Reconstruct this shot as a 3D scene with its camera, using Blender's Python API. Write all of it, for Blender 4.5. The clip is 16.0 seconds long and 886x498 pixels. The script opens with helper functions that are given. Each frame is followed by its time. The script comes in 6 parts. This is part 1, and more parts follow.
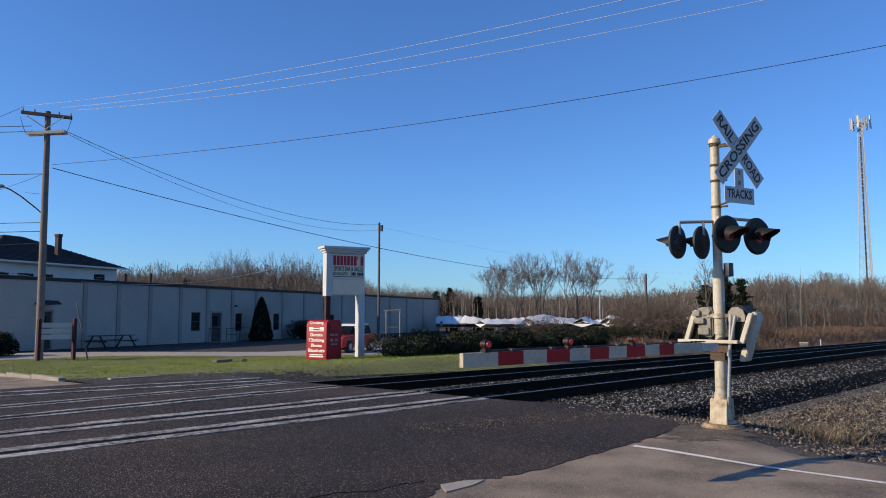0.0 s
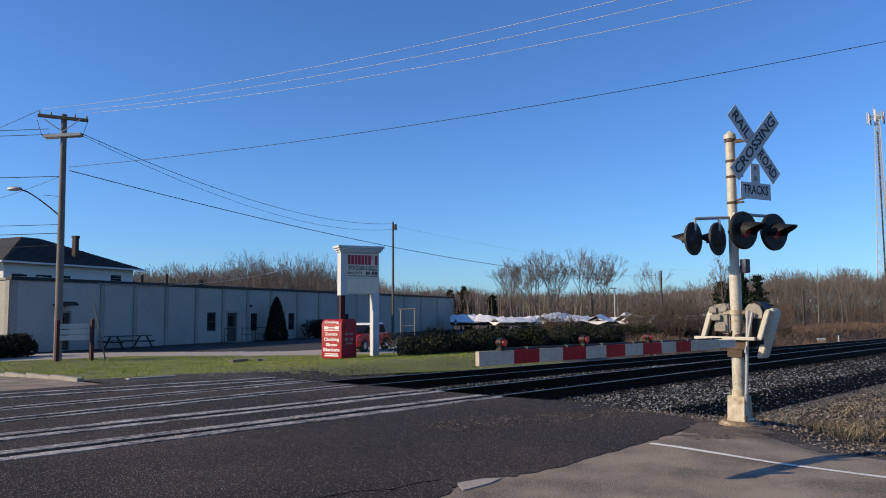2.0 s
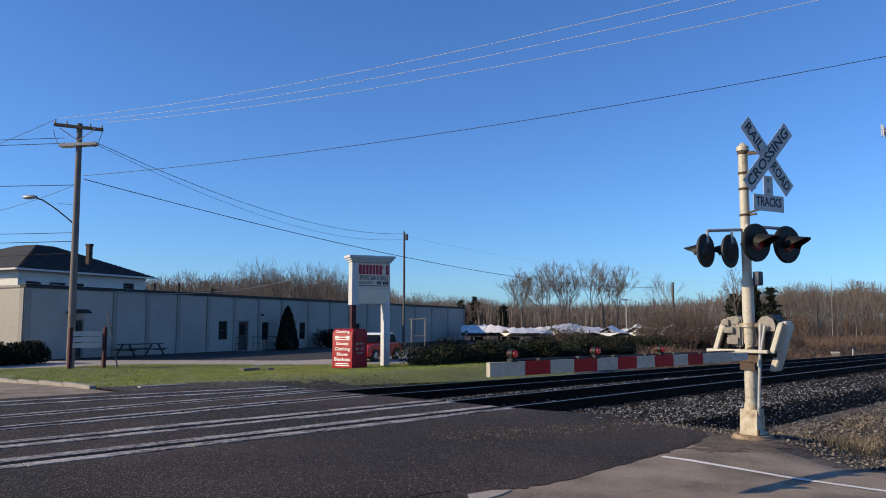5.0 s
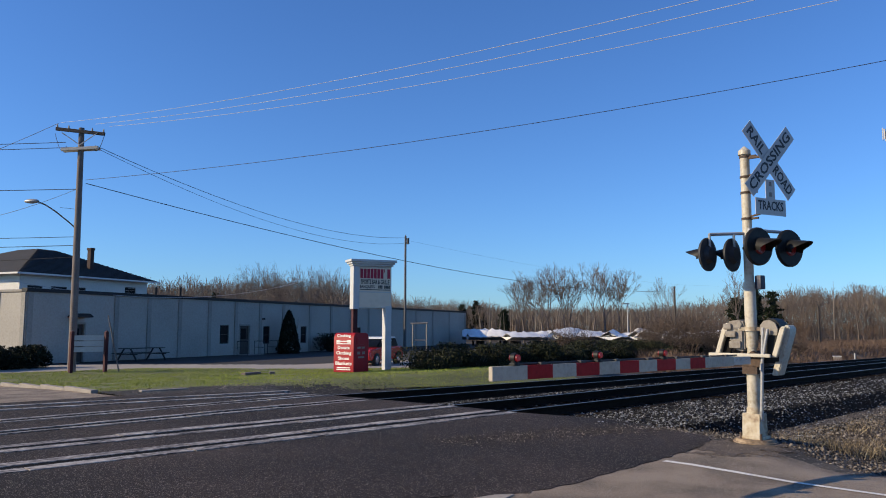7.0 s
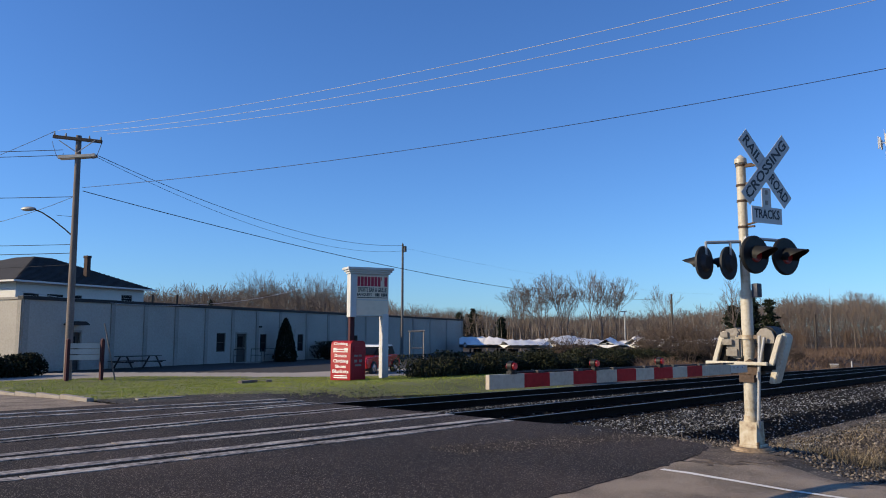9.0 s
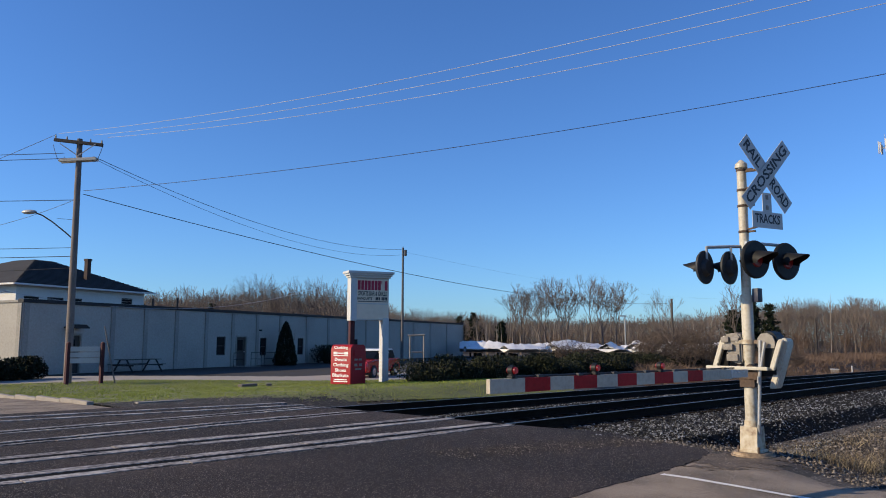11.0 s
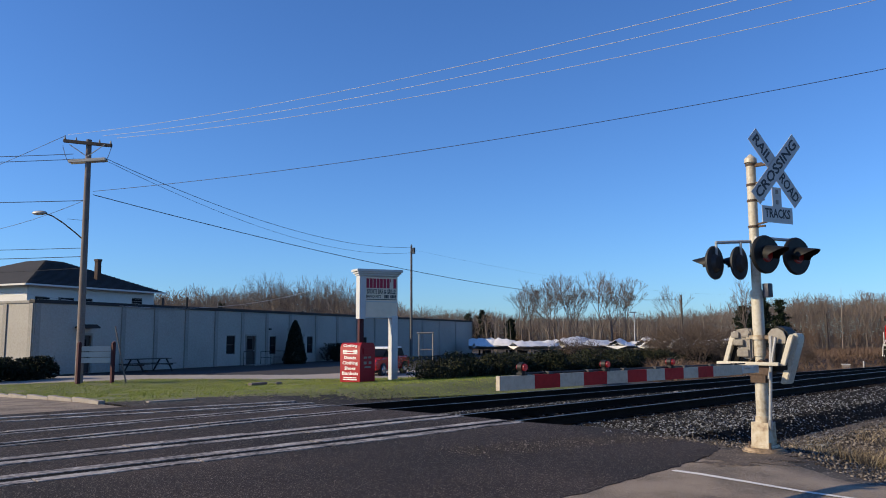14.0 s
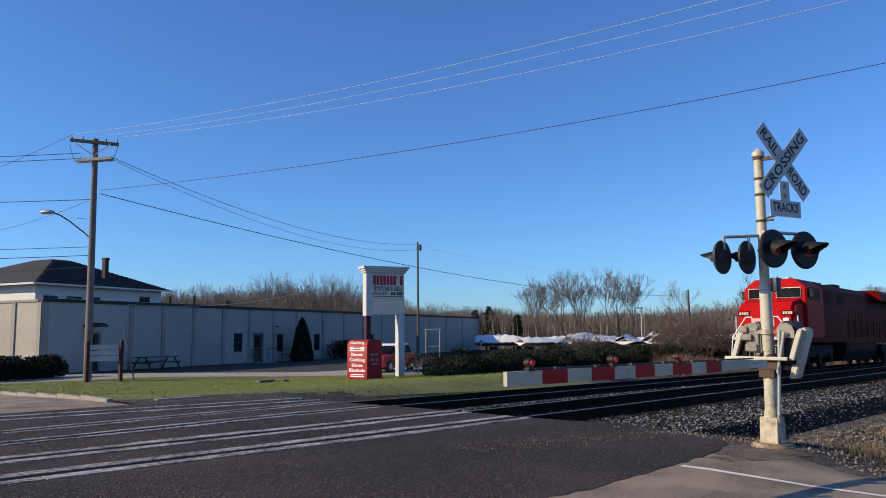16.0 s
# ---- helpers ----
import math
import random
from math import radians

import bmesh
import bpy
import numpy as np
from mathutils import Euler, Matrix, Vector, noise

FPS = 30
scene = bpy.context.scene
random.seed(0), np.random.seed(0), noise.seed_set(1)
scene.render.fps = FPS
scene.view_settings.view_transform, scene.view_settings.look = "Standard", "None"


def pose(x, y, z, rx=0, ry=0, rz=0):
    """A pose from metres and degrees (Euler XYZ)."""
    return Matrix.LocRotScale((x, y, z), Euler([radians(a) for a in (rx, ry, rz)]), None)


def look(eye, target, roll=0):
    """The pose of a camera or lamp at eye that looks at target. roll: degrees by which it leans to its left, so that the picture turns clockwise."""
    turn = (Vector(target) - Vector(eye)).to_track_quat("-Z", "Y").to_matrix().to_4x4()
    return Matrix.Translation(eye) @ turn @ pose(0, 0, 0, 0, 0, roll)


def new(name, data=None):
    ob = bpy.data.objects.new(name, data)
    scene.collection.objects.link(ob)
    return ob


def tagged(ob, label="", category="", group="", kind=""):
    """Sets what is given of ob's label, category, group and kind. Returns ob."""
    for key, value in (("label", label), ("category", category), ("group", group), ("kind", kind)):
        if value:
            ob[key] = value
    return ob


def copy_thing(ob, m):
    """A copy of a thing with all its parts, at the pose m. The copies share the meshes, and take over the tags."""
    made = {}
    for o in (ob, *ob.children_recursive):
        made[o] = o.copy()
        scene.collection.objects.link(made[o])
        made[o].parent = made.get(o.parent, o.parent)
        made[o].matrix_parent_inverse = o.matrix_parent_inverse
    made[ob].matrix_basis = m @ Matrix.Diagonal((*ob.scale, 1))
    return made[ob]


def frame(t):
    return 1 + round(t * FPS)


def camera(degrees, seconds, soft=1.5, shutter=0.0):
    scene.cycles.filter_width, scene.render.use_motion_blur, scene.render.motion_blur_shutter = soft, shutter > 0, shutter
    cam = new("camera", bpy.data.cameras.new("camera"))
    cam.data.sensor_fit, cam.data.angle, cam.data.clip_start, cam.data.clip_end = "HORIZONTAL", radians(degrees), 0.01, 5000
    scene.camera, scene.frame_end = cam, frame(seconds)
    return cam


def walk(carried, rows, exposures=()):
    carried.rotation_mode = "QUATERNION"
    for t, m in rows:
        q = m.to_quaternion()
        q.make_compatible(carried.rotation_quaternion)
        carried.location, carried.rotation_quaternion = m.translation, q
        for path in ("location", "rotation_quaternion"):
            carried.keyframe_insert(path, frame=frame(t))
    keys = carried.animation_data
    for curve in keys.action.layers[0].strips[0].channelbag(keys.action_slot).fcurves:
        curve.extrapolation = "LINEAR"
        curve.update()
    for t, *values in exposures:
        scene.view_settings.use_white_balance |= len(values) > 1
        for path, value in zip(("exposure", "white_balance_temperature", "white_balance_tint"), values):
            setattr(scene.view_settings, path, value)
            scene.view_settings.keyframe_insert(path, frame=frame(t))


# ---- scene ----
# World: x runs along the near track, y across it, z up; the camera stands on the road.
cam = camera(2 * math.degrees(math.atan(784 / 1353)), 16.0, 1.0)


def carried_pose(h, p, r, dx, dy, dz):
    """Camera pose from heading (from +x towards +y), pitch and roll in degrees and a shift of the hand."""
    h, p = radians(h), radians(p)
    eye = Vector((dx, dy, 1.5 + dz))
    way = Vector((math.cos(p) * math.cos(h), math.cos(p) * math.sin(h), math.sin(p)))
    return look(eye, eye + way, r)


# seconds, heading, pitch, roll, shift of the hand
PATH = [
    (0.0, 43.400, 4.984, 0.000, -0.000, 0.000, -0.000),
    (0.5, 43.713, 4.847, -0.085, -0.003, 0.004, 0.003),
    (1.0, 43.993, 4.623, -0.125, -0.003, 0.007, -0.003),
    (1.5, 44.126, 4.614, -0.254, -0.005, 0.008, 0.001),
    (2.0, 44.429, 4.878, -0.379, -0.010, 0.007, -0.000),
    (2.5, 44.706, 5.290, -0.369, -0.007, -0.003, 0.002),
    (3.0, 44.850, 5.526, -0.153, -0.017, -0.005, 0.000),
    (3.5, 44.976, 5.558, -0.064, -0.018, -0.007, -0.000),
    (4.0, 45.225, 5.550, 0.045, -0.016, -0.002, 0.001),
    (6.5, 45.290, 5.847, -0.006, -0.031, 0.004, 0.004),
    (7.0, 45.350, 5.942, 0.031, -0.027, 0.008, 0.003),
    (7.5, 45.305, 6.070, 0.112, -0.034, -0.002, -0.001),
    (8.0, 45.191, 6.250, 0.050, -0.032, -0.004, 0.003),
    (8.5, 45.129, 6.556, 0.025, -0.029, -0.002, 0.001),
    (9.0, 45.139, 6.527, 0.037, -0.029, 0.003, 0.005),
    (11.5, 45.140, 6.864, 0.198, -0.039, 0.004, 0.007),
    (12.0, 45.052, 6.778, 0.184, -0.040, 0.006, 0.006),
    (12.5, 45.267, 6.718, 0.122, -0.033, 0.010, 0.003),
    (13.0, 45.529, 6.842, -0.008, -0.038, 0.007, 0.003),
    (13.5, 45.684, 6.913, -0.186, -0.041, 0.005, 0.005),
    (14.0, 45.787, 6.645, -0.201, -0.034, 0.009, 0.004),
    (14.5, 45.904, 6.581, -0.210, -0.033, 0.017, -0.002),
    (15.0, 46.198, 6.756, -0.345, -0.037, 0.014, -0.001),
    (15.5, 46.377, 6.633, -0.512, -0.030, 0.019, 0.003),
    (16.0, 46.260, 6.405, -0.501, -0.025, 0.022, -0.002),
]
walk(cam, [(row[0], carried_pose(*row[1:])) for row in PATH])

# ---- light ----
SUN_HEADING, SUN_HEIGHT = 147.0, 24.5
world = bpy.data.worlds.new("clear_sky")
scene.world = world
world.use_nodes = True
wn = world.node_tree.nodes
sky = wn.new("ShaderNodeTexSky")
sky.sky_type = "NISHITA"
sky.sun_disc = False
sky.sun_elevation = radians(SUN_HEIGHT)
sky.sun_rotation = radians(90 - SUN_HEADING)
sky.altitude = 200
sky.air_density, sky.dust_density, sky.ozone_density = 1.0, 0.35, 2.0
wn["Background"].inputs["Strength"].default_value = 0.095
deep = wn.new("ShaderNodeVectorMath")  # clear autumn blue
deep.operation = "MULTIPLY"
deep.inputs[1].default_value = (0.56, 0.94, 1.52)
world.node_tree.links.new(sky.outputs[0], deep.inputs[0])
world.node_tree.links.new(deep.outputs[0], wn["Background"].inputs["Color"])
sun = new("sun", bpy.data.lights.new("sun", "SUN"))
sun.data.energy, sun.data.angle, sun.data.color = 5.0, radians(0.5), (1.0, 0.82, 0.56)
sun_way = Vector((math.cos(radians(SUN_HEADING)) * math.cos(radians(SUN_HEIGHT)), math.sin(radians(SUN_HEADING)) * math.cos(radians(SUN_HEIGHT)), math.sin(radians(SUN_HEIGHT))))
sun.matrix_basis = look(sun_way * 60, (0, 0, 0))
scene.view_settings.exposure = 0.22


# ---- materials ----
def material(name, base, dark=None, light=None, rough=0.7, metal=0.0, grain=40.0, stain=1.2, bump=0.15, spread=0.5, random_by="", glow=None, gloss=0.5, coat=0.0, specks=None):
    """A surface with broad stains and fine grain: base colour, pushed towards dark and light; random_by 'Object' or 'Island' varies the pieces."""
    m = bpy.data.materials.new(name)
    m.use_nodes = True
    n, l = m.node_tree.nodes, m.node_tree.links
    b = n["Principled BSDF"]
    b.inputs["Roughness"].default_value, b.inputs["Metallic"].default_value = rough, metal
    b.inputs["Specular IOR Level"].default_value = gloss
    b.inputs["Coat Weight"].default_value = coat
    dark = dark or tuple(c * 0.6 for c in base)
    light = light or tuple(min(1, c * 1.3 + 0.01) for c in base)
    geo = n.new("ShaderNodeNewGeometry")
    broad, fine = n.new("ShaderNodeTexNoise"), n.new("ShaderNodeTexNoise")
    broad.inputs["Scale"].default_value, broad.inputs["Detail"].default_value = stain, 5
    fine.inputs["Scale"].default_value, fine.inputs["Detail"].default_value = grain, 3
    for tex in (broad, fine):
        l.new(geo.outputs["Position"], tex.inputs["Vector"])
    ramp = n.new("ShaderNodeValToRGB")
    ramp.color_ramp.elements[0].position, ramp.color_ramp.elements[1].position = 0.5 - 0.28 / max(spread, 0.05) * 0.5, 0.5 + 0.28 / max(spread, 0.05) * 0.5
    ramp.color_ramp.elements[0].color, ramp.color_ramp.elements[1].color = (*dark, 1), (*light, 1)
    mid = ramp.color_ramp.elements.new(0.5)
    mid.color = (*base, 1)
    add = n.new("ShaderNodeMath")
    add.operation = "MULTIPLY_ADD"
    add.inputs[1].default_value = 0.5
    l.new(fine.outputs["Fac"], add.inputs[0])
    half = n.new("ShaderNodeMath")
    half.operation = "MULTIPLY"
    half.inputs[1].default_value = 0.5
    l.new(broad.outputs["Fac"], half.inputs[0])
    l.new(half.outputs[0], add.inputs[2])
    value = add.outputs[0]
    if random_by:
        source = n.new("ShaderNodeObjectInfo").outputs["Random"] if random_by == "Object" else geo.outputs["Random Per Island"]
        shift = n.new("ShaderNodeMath")
        shift.operation = "MULTIPLY_ADD"
        shift.inputs[1].default_value, shift.inputs[2].default_value = 0.5, -0.25
        l.new(source, shift.inputs[0])
        both = n.new("ShaderNodeMath")
        l.new(shift.outputs[0], both.inputs[0])
        l.new(value, both.inputs[1])
        value = both.outputs[0]
    l.new(value, ramp.inputs["Fac"])
    shade = ramp.outputs["Color"]
    if specks:  # scattered chips: scale, share, colour
        cells = n.new("ShaderNodeTexVoronoi")
        cells.inputs["Scale"].default_value = specks[0]
        l.new(geo.outputs["Position"], cells.inputs["Vector"])
        split = n.new("ShaderNodeSeparateColor")
        l.new(cells.outputs["Color"], split.inputs[0])
        pick = n.new("ShaderNodeMath")
        pick.operation = "LESS_THAN"
        pick.inputs[1].default_value = specks[1]
        l.new(split.outputs[0], pick.inputs[0])
        core = n.new("ShaderNodeMath")
        core.operation = "LESS_THAN"
        core.inputs[1].default_value = 0.42
        l.new(cells.outputs["Distance"], core.inputs[0])
        both = n.new("ShaderNodeMath")
        both.operation = "MULTIPLY"
        l.new(pick.outputs[0], both.inputs[0])
        l.new(core.outputs[0], both.inputs[1])
        mix = n.new("ShaderNodeMix")
        mix.data_type = "RGBA"
        l.new(both.outputs[0], mix.inputs["Factor"])
        l.new(shade, mix.inputs[6])
        mix.inputs[7].default_value = (*specks[2], 1)
        shade = mix.outputs[2]
    l.new(shade, b.inputs["Base Color"])
    if bump:
        bp = n.new("ShaderNodeBump")
        bp.inputs["Strength"].default_value, bp.inputs["Distance"].default_value = bump, 0.02
        l.new(fine.outputs["Fac"], bp.inputs["Height"])
        l.new(bp.outputs["Normal"], b.inputs["Normal"])
    if glow:
        b.inputs["Emission Color"].default_value, b.inputs["Emission Strength"].default_value = (*glow[:3], 1), glow[3]
    return m


M = {
    "soil": material("soil", (0.05, 0.038, 0.027), grain=9, stain=0.3, rough=0.95, bump=0.5),
    "rim": material("dark_crumbly_soil", (0.036, 0.027, 0.021), (0.013, 0.010, 0.008), (0.09, 0.070, 0.054), grain=26, stain=1.4, rough=0.95, bump=1.0, spread=0.9, specks=(24, 0.18, (0.17, 0.14, 0.115))),
    # rubble with pale chips; its near-black tone includes the shade of the slopes
    "shaded_rubble": material("rubble_darkened_by_shade", (0.016, 0.013, 0.011), (0.006, 0.005, 0.0045), (0.045, 0.037, 0.031), grain=22, stain=1.0, rough=0.95, bump=1.0, spread=0.9, specks=(18, 0.12, (0.13, 0.11, 0.095))),
    "dirt": material("road_dirt", (0.088, 0.064, 0.046), (0.040, 0.029, 0.021), (0.15, 0.112, 0.082), grain=40, stain=2.5, rough=0.95, bump=0.5, spread=1.0, specks=(40, 0.2, (0.22, 0.18, 0.145))),
    "verge": material("verge_soil", (0.12, 0.125, 0.04), (0.06, 0.05, 0.028), (0.17, 0.19, 0.05), grain=6, stain=0.5, rough=0.95, bump=0.6),
    "asphalt": material("new_asphalt", (0.0155, 0.0095, 0.0072), (0.005, 0.0033, 0.0026), (0.050, 0.034, 0.0265), grain=48, stain=0.35, rough=0.9, bump=1.0, spread=1.1, specks=(62, 0.26, (0.19, 0.155, 0.13)), gloss=0.3),
    "old_asphalt": material("old_asphalt", (0.20, 0.152, 0.108), (0.095, 0.072, 0.052), (0.30, 0.236, 0.174), grain=70, stain=1.3, rough=0.9, bump=0.5, spread=1.4, specks=(55, 0.28, (0.27, 0.225, 0.175))),
    # asphalt darkened in its colour for the shadow of the low building
    "lot": material("shaded_parking_asphalt", (0.018, 0.0145, 0.011), grain=20, stain=0.15, rough=0.9, bump=0.3),
    "drive": material("pale_gravel_drive", (0.30, 0.265, 0.23), (0.20, 0.175, 0.15), (0.38, 0.345, 0.305), grain=16, stain=0.3, rough=0.95, bump=0.4),
    "concrete": material("worn_concrete", (0.25, 0.22, 0.19), (0.10, 0.088, 0.076), (0.36, 0.325, 0.285), grain=30, stain=1.6, rough=0.85, bump=0.4),
    "strip": material("rail_pad", (0.22, 0.195, 0.18), (0.03, 0.027, 0.025), (0.42, 0.385, 0.35), grain=14, stain=1.6, rough=0.8, bump=0.4, spread=1.2),
    "gap": material("flangeway_dirt", (0.004, 0.0036, 0.0034), gloss=0.1, grain=30, rough=0.95),
    "paint": material("road_paint", (0.74, 0.71, 0.65), (0.30, 0.29, 0.27), (0.75, 0.74, 0.71), grain=35, stain=3, rough=0.7, bump=0.3),
    "ballast": material("ballast_bed", (0.009, 0.0065, 0.005), (0.004, 0.003, 0.0025), (0.022, 0.017, 0.014), gloss=0.1, grain=22, stain=0.8, rough=0.95, bump=1.0),
    "stone": material("ballast_stone", (0.013, 0.012, 0.0115), (0.004, 0.0037, 0.0035), (0.30, 0.305, 0.32), grain=20, stain=2, rough=0.85, bump=0.4, random_by="Island"),
    "chip": material("loose_chip", (0.046, 0.036, 0.028), (0.010, 0.008, 0.0065), (0.27, 0.23, 0.19), grain=20, stain=2, rough=0.9, bump=0.4, random_by="Island"),
    "gravel": material("tan_gravel", (0.052, 0.039, 0.029), (0.014, 0.011, 0.0085), (0.13, 0.104, 0.08), specks=(28, 0.3, (0.24, 0.21, 0.17)), grain=28, stain=0.6, rough=0.95, bump=1.0, spread=0.8),
    "rail": material("rail_steel", (0.015, 0.009, 0.006), (0.007, 0.0045, 0.003), (0.03, 0.02, 0.014), rough=0.8, gloss=0.06, grain=20, stain=2),
    "railhead": material("rail_head", (0.13, 0.125, 0.12), rough=0.38, metal=0.7, grain=20, stain=2, bump=0.05),
    "tie": material("creosoted_tie", (0.008, 0.0055, 0.004), gloss=0.06, grain=30, stain=3, rough=0.9, bump=0.5, random_by="Object"),
    "cream": material("cream_paint", (0.46, 0.42, 0.34), (0.27, 0.22, 0.15), (0.53, 0.49, 0.41), grain=25, stain=2.2, rough=0.5, bump=0.1, spread=0.6),
    "base_cream": material("rust_stained_cream", (0.40, 0.33, 0.23), (0.16, 0.09, 0.05), (0.50, 0.45, 0.36), grain=12, stain=5, rough=0.6, bump=0.2, spread=0.9),
    "footing": material("stained_footing", (0.24, 0.17, 0.11), (0.10, 0.07, 0.045), (0.36, 0.28, 0.19), grain=25, stain=4, rough=0.9, bump=0.4, spread=0.8),
    "galv": material("galvanised_steel", (0.36, 0.36, 0.36), (0.24, 0.23, 0.22), (0.47, 0.47, 0.47), rough=0.5, metal=0.4, grain=30, stain=3, bump=0.1),
    "rust": material("rusty_steel", (0.075, 0.048, 0.033), (0.03, 0.022, 0.017), (0.15, 0.095, 0.06), rough=0.85, grain=30, stain=4, bump=0.4),
    "signwhite": material("sign_sheet", (0.44, 0.43, 0.41), (0.34, 0.33, 0.31), (0.50, 0.49, 0.47), rough=0.4, grain=20, stain=3, bump=0.03),
    "black": material("black_enamel", (0.010, 0.010, 0.010), gloss=0.25, rough=0.55, grain=20, stain=3, bump=0.05),
    # black enamel raised and blued by skylight put into its colour
    "skylit_black": material("skylit_black_enamel", (0.030, 0.032, 0.036), gloss=0.3, rough=0.6, grain=20, stain=5, bump=0.05),
    "lens": material("red_lens", (0.075, 0.004, 0.004), rough=0.3, grain=60, stain=8, bump=0.2, glow=(1, 0.02, 0.01, 0.012)),
    "lamp_red": material("lit_red_lamp", (0.10, 0.002, 0.003), rough=0.35, grain=60, stain=8, glow=(1, 0.01, 0.015, 0.07)),
    "gate_white": material("gate_white_sheet", (0.42, 0.365, 0.29), (0.27, 0.235, 0.185), (0.48, 0.43, 0.35), gloss=0.2, rough=0.55, grain=25, stain=2, bump=0.03),
    "gate_red": material("gate_red_sheet", (0.30, 0.008, 0.010), gloss=0.15, rough=0.6, grain=25, stain=2, bump=0.03),
    "box_grey": material("weathered_grey_paint", (0.22, 0.195, 0.165), (0.10, 0.085, 0.07), (0.30, 0.275, 0.24), rough=0.65, grain=20, stain=3),
    "blue": material("blue_plate", (0.012, 0.015, 0.04), rough=0.45, grain=20, stain=4),
    "pole": material("weathered_pole_wood", (0.16, 0.132, 0.118), (0.085, 0.07, 0.062), (0.24, 0.203, 0.182), rough=0.9, grain=18, stain=1.5, bump=0.5),
    "grey_pole": material("silvered_pole_wood", (0.10, 0.097, 0.097), (0.06, 0.058, 0.058), (0.15, 0.146, 0.146), rough=0.9, grain=18, stain=1.5, bump=0.5),
    "arm_pale": material("pale_arm_wood", (0.55, 0.49, 0.40), (0.30, 0.26, 0.20), (0.65, 0.59, 0.50), rough=0.9, grain=18, stain=1.5, bump=0.4),
    "poledark": material("dark_arm_wood", (0.06, 0.048, 0.04), rough=0.9, grain=18, stain=1.5, bump=0.4),
    "wire": material("black_cable", (0.02, 0.02, 0.022), rough=0.6, bump=0),
    "bright_wire": material("bare_aluminium_cable", (0.42, 0.42, 0.43), rough=0.6, bump=0),
    "wall": material("painted_block_wall", (0.34, 0.315, 0.275), (0.26, 0.24, 0.205), (0.40, 0.375, 0.33), rough=0.8, grain=10, stain=0.35, bump=0.15, spread=0.6),
    "pilaster": material("painted_pilaster", (0.26, 0.242, 0.213), rough=0.8, grain=10, stain=0.5, bump=0.15, dark=(0.19, 0.175, 0.155)),
    "coping": material("dark_metal_coping", (0.018, 0.018, 0.02), gloss=0.2, rough=0.5, grain=10, stain=0.6),
    "roof": material("flat_roof_felt", (0.07, 0.068, 0.066), rough=0.9, grain=10, stain=0.3),
    "shingle": material("grey_shingle", (0.020, 0.018, 0.018), (0.010, 0.009, 0.009), (0.036, 0.033, 0.032), rough=0.9, grain=9, stain=0.7, bump=0.4),
    "siding": material("white_siding", (0.58, 0.565, 0.53), (0.48, 0.47, 0.44), (0.63, 0.62, 0.59), rough=0.6, grain=10, stain=0.6),
    "glass": material("dark_window_glass", (0.005, 0.006, 0.008), rough=0.4, grain=2, stain=0.5, bump=0.02, gloss=0.07),
    "frame": material("window_frame_paint", (0.03, 0.028, 0.027), rough=0.6, grain=20, stain=2),
    "door": material("dark_door_wood", (0.03, 0.024, 0.02), rough=0.6, grain=20, stain=2),
    "brick": material("red_brick", (0.05, 0.03, 0.025), grain=20, stain=2, rough=0.9),
    "red": material("donation_red_paint", (0.31, 0.008, 0.014), (0.22, 0.006, 0.010), (0.36, 0.012, 0.019), gloss=0.2, rough=0.5, grain=20, stain=1.5, bump=0.04),
    "redpost": material("dark_red_post", (0.048, 0.009, 0.012), rough=0.85, grain=20, stain=2, bump=0.3),
    "letter_white": material("white_lettering", (0.78, 0.77, 0.75), rough=0.6, grain=30, stain=3, bump=0),
    "letter_red": material("red_lettering", (0.40, 0.02, 0.05), rough=0.6, grain=30, stain=3, bump=0),
    "letter_black": material("black_lettering", (0.025, 0.025, 0.03), rough=0.6, grain=30, stain=3, bump=0),
    "mark": material("faded_pink_mark", (0.60, 0.34, 0.31), rough=0.6, grain=12, stain=4, spread=0.9),
    "sign_blue": material("pale_blue_sign_trim", (0.50, 0.50, 0.50), (0.38, 0.385, 0.39), (0.57, 0.58, 0.58), rough=0.55, grain=20, stain=2, bump=0.05),
    "panel": material("sign_panel_plastic", (0.72, 0.58, 0.44), (0.64, 0.51, 0.38), (0.76, 0.63, 0.50), rough=0.35, grain=6, stain=1.4, bump=0.02),
    "leaf": material("yew_leaf", (0.013, 0.017, 0.006), (0.005, 0.0065, 0.003), (0.036, 0.040, 0.014), rough=0.7, grain=8, stain=1.5, bump=0, random_by="Island", gloss=0.25),
    "thuja": material("thuja_leaf", (0.010, 0.014, 0.007), (0.005, 0.007, 0.004), (0.02, 0.028, 0.011), rough=0.7, grain=8, stain=1.5, bump=0, random_by="Island", gloss=0.2),
    "needle": material("pine_needle", (0.012, 0.020, 0.009), (0.006, 0.010, 0.005), (0.025, 0.036, 0.015), rough=0.7, grain=8, stain=1.5, bump=0, random_by="Island", gloss=0.2),
    "bark": material("bare_bark", (0.135, 0.108, 0.091), (0.068, 0.054, 0.046), (0.22, 0.182, 0.156), rough=0.95, grain=6, stain=0.4, bump=0.2),
    "tangle": material("thorn_bark", (0.10, 0.072, 0.055), (0.05, 0.036, 0.028), (0.19, 0.145, 0.115), rough=0.95, grain=6, stain=0.5, bump=0.1),
    "pale_bark": material("pale_sapling_bark", (0.27, 0.225, 0.18), (0.16, 0.13, 0.10), (0.36, 0.31, 0.26), rough=0.9, grain=6, stain=0.5, bump=0.1),
    "brush": material("russet_brush", (0.120, 0.078, 0.055), (0.055, 0.036, 0.026), (0.21, 0.145, 0.10), rough=0.95, grain=4, stain=0.12, bump=0),
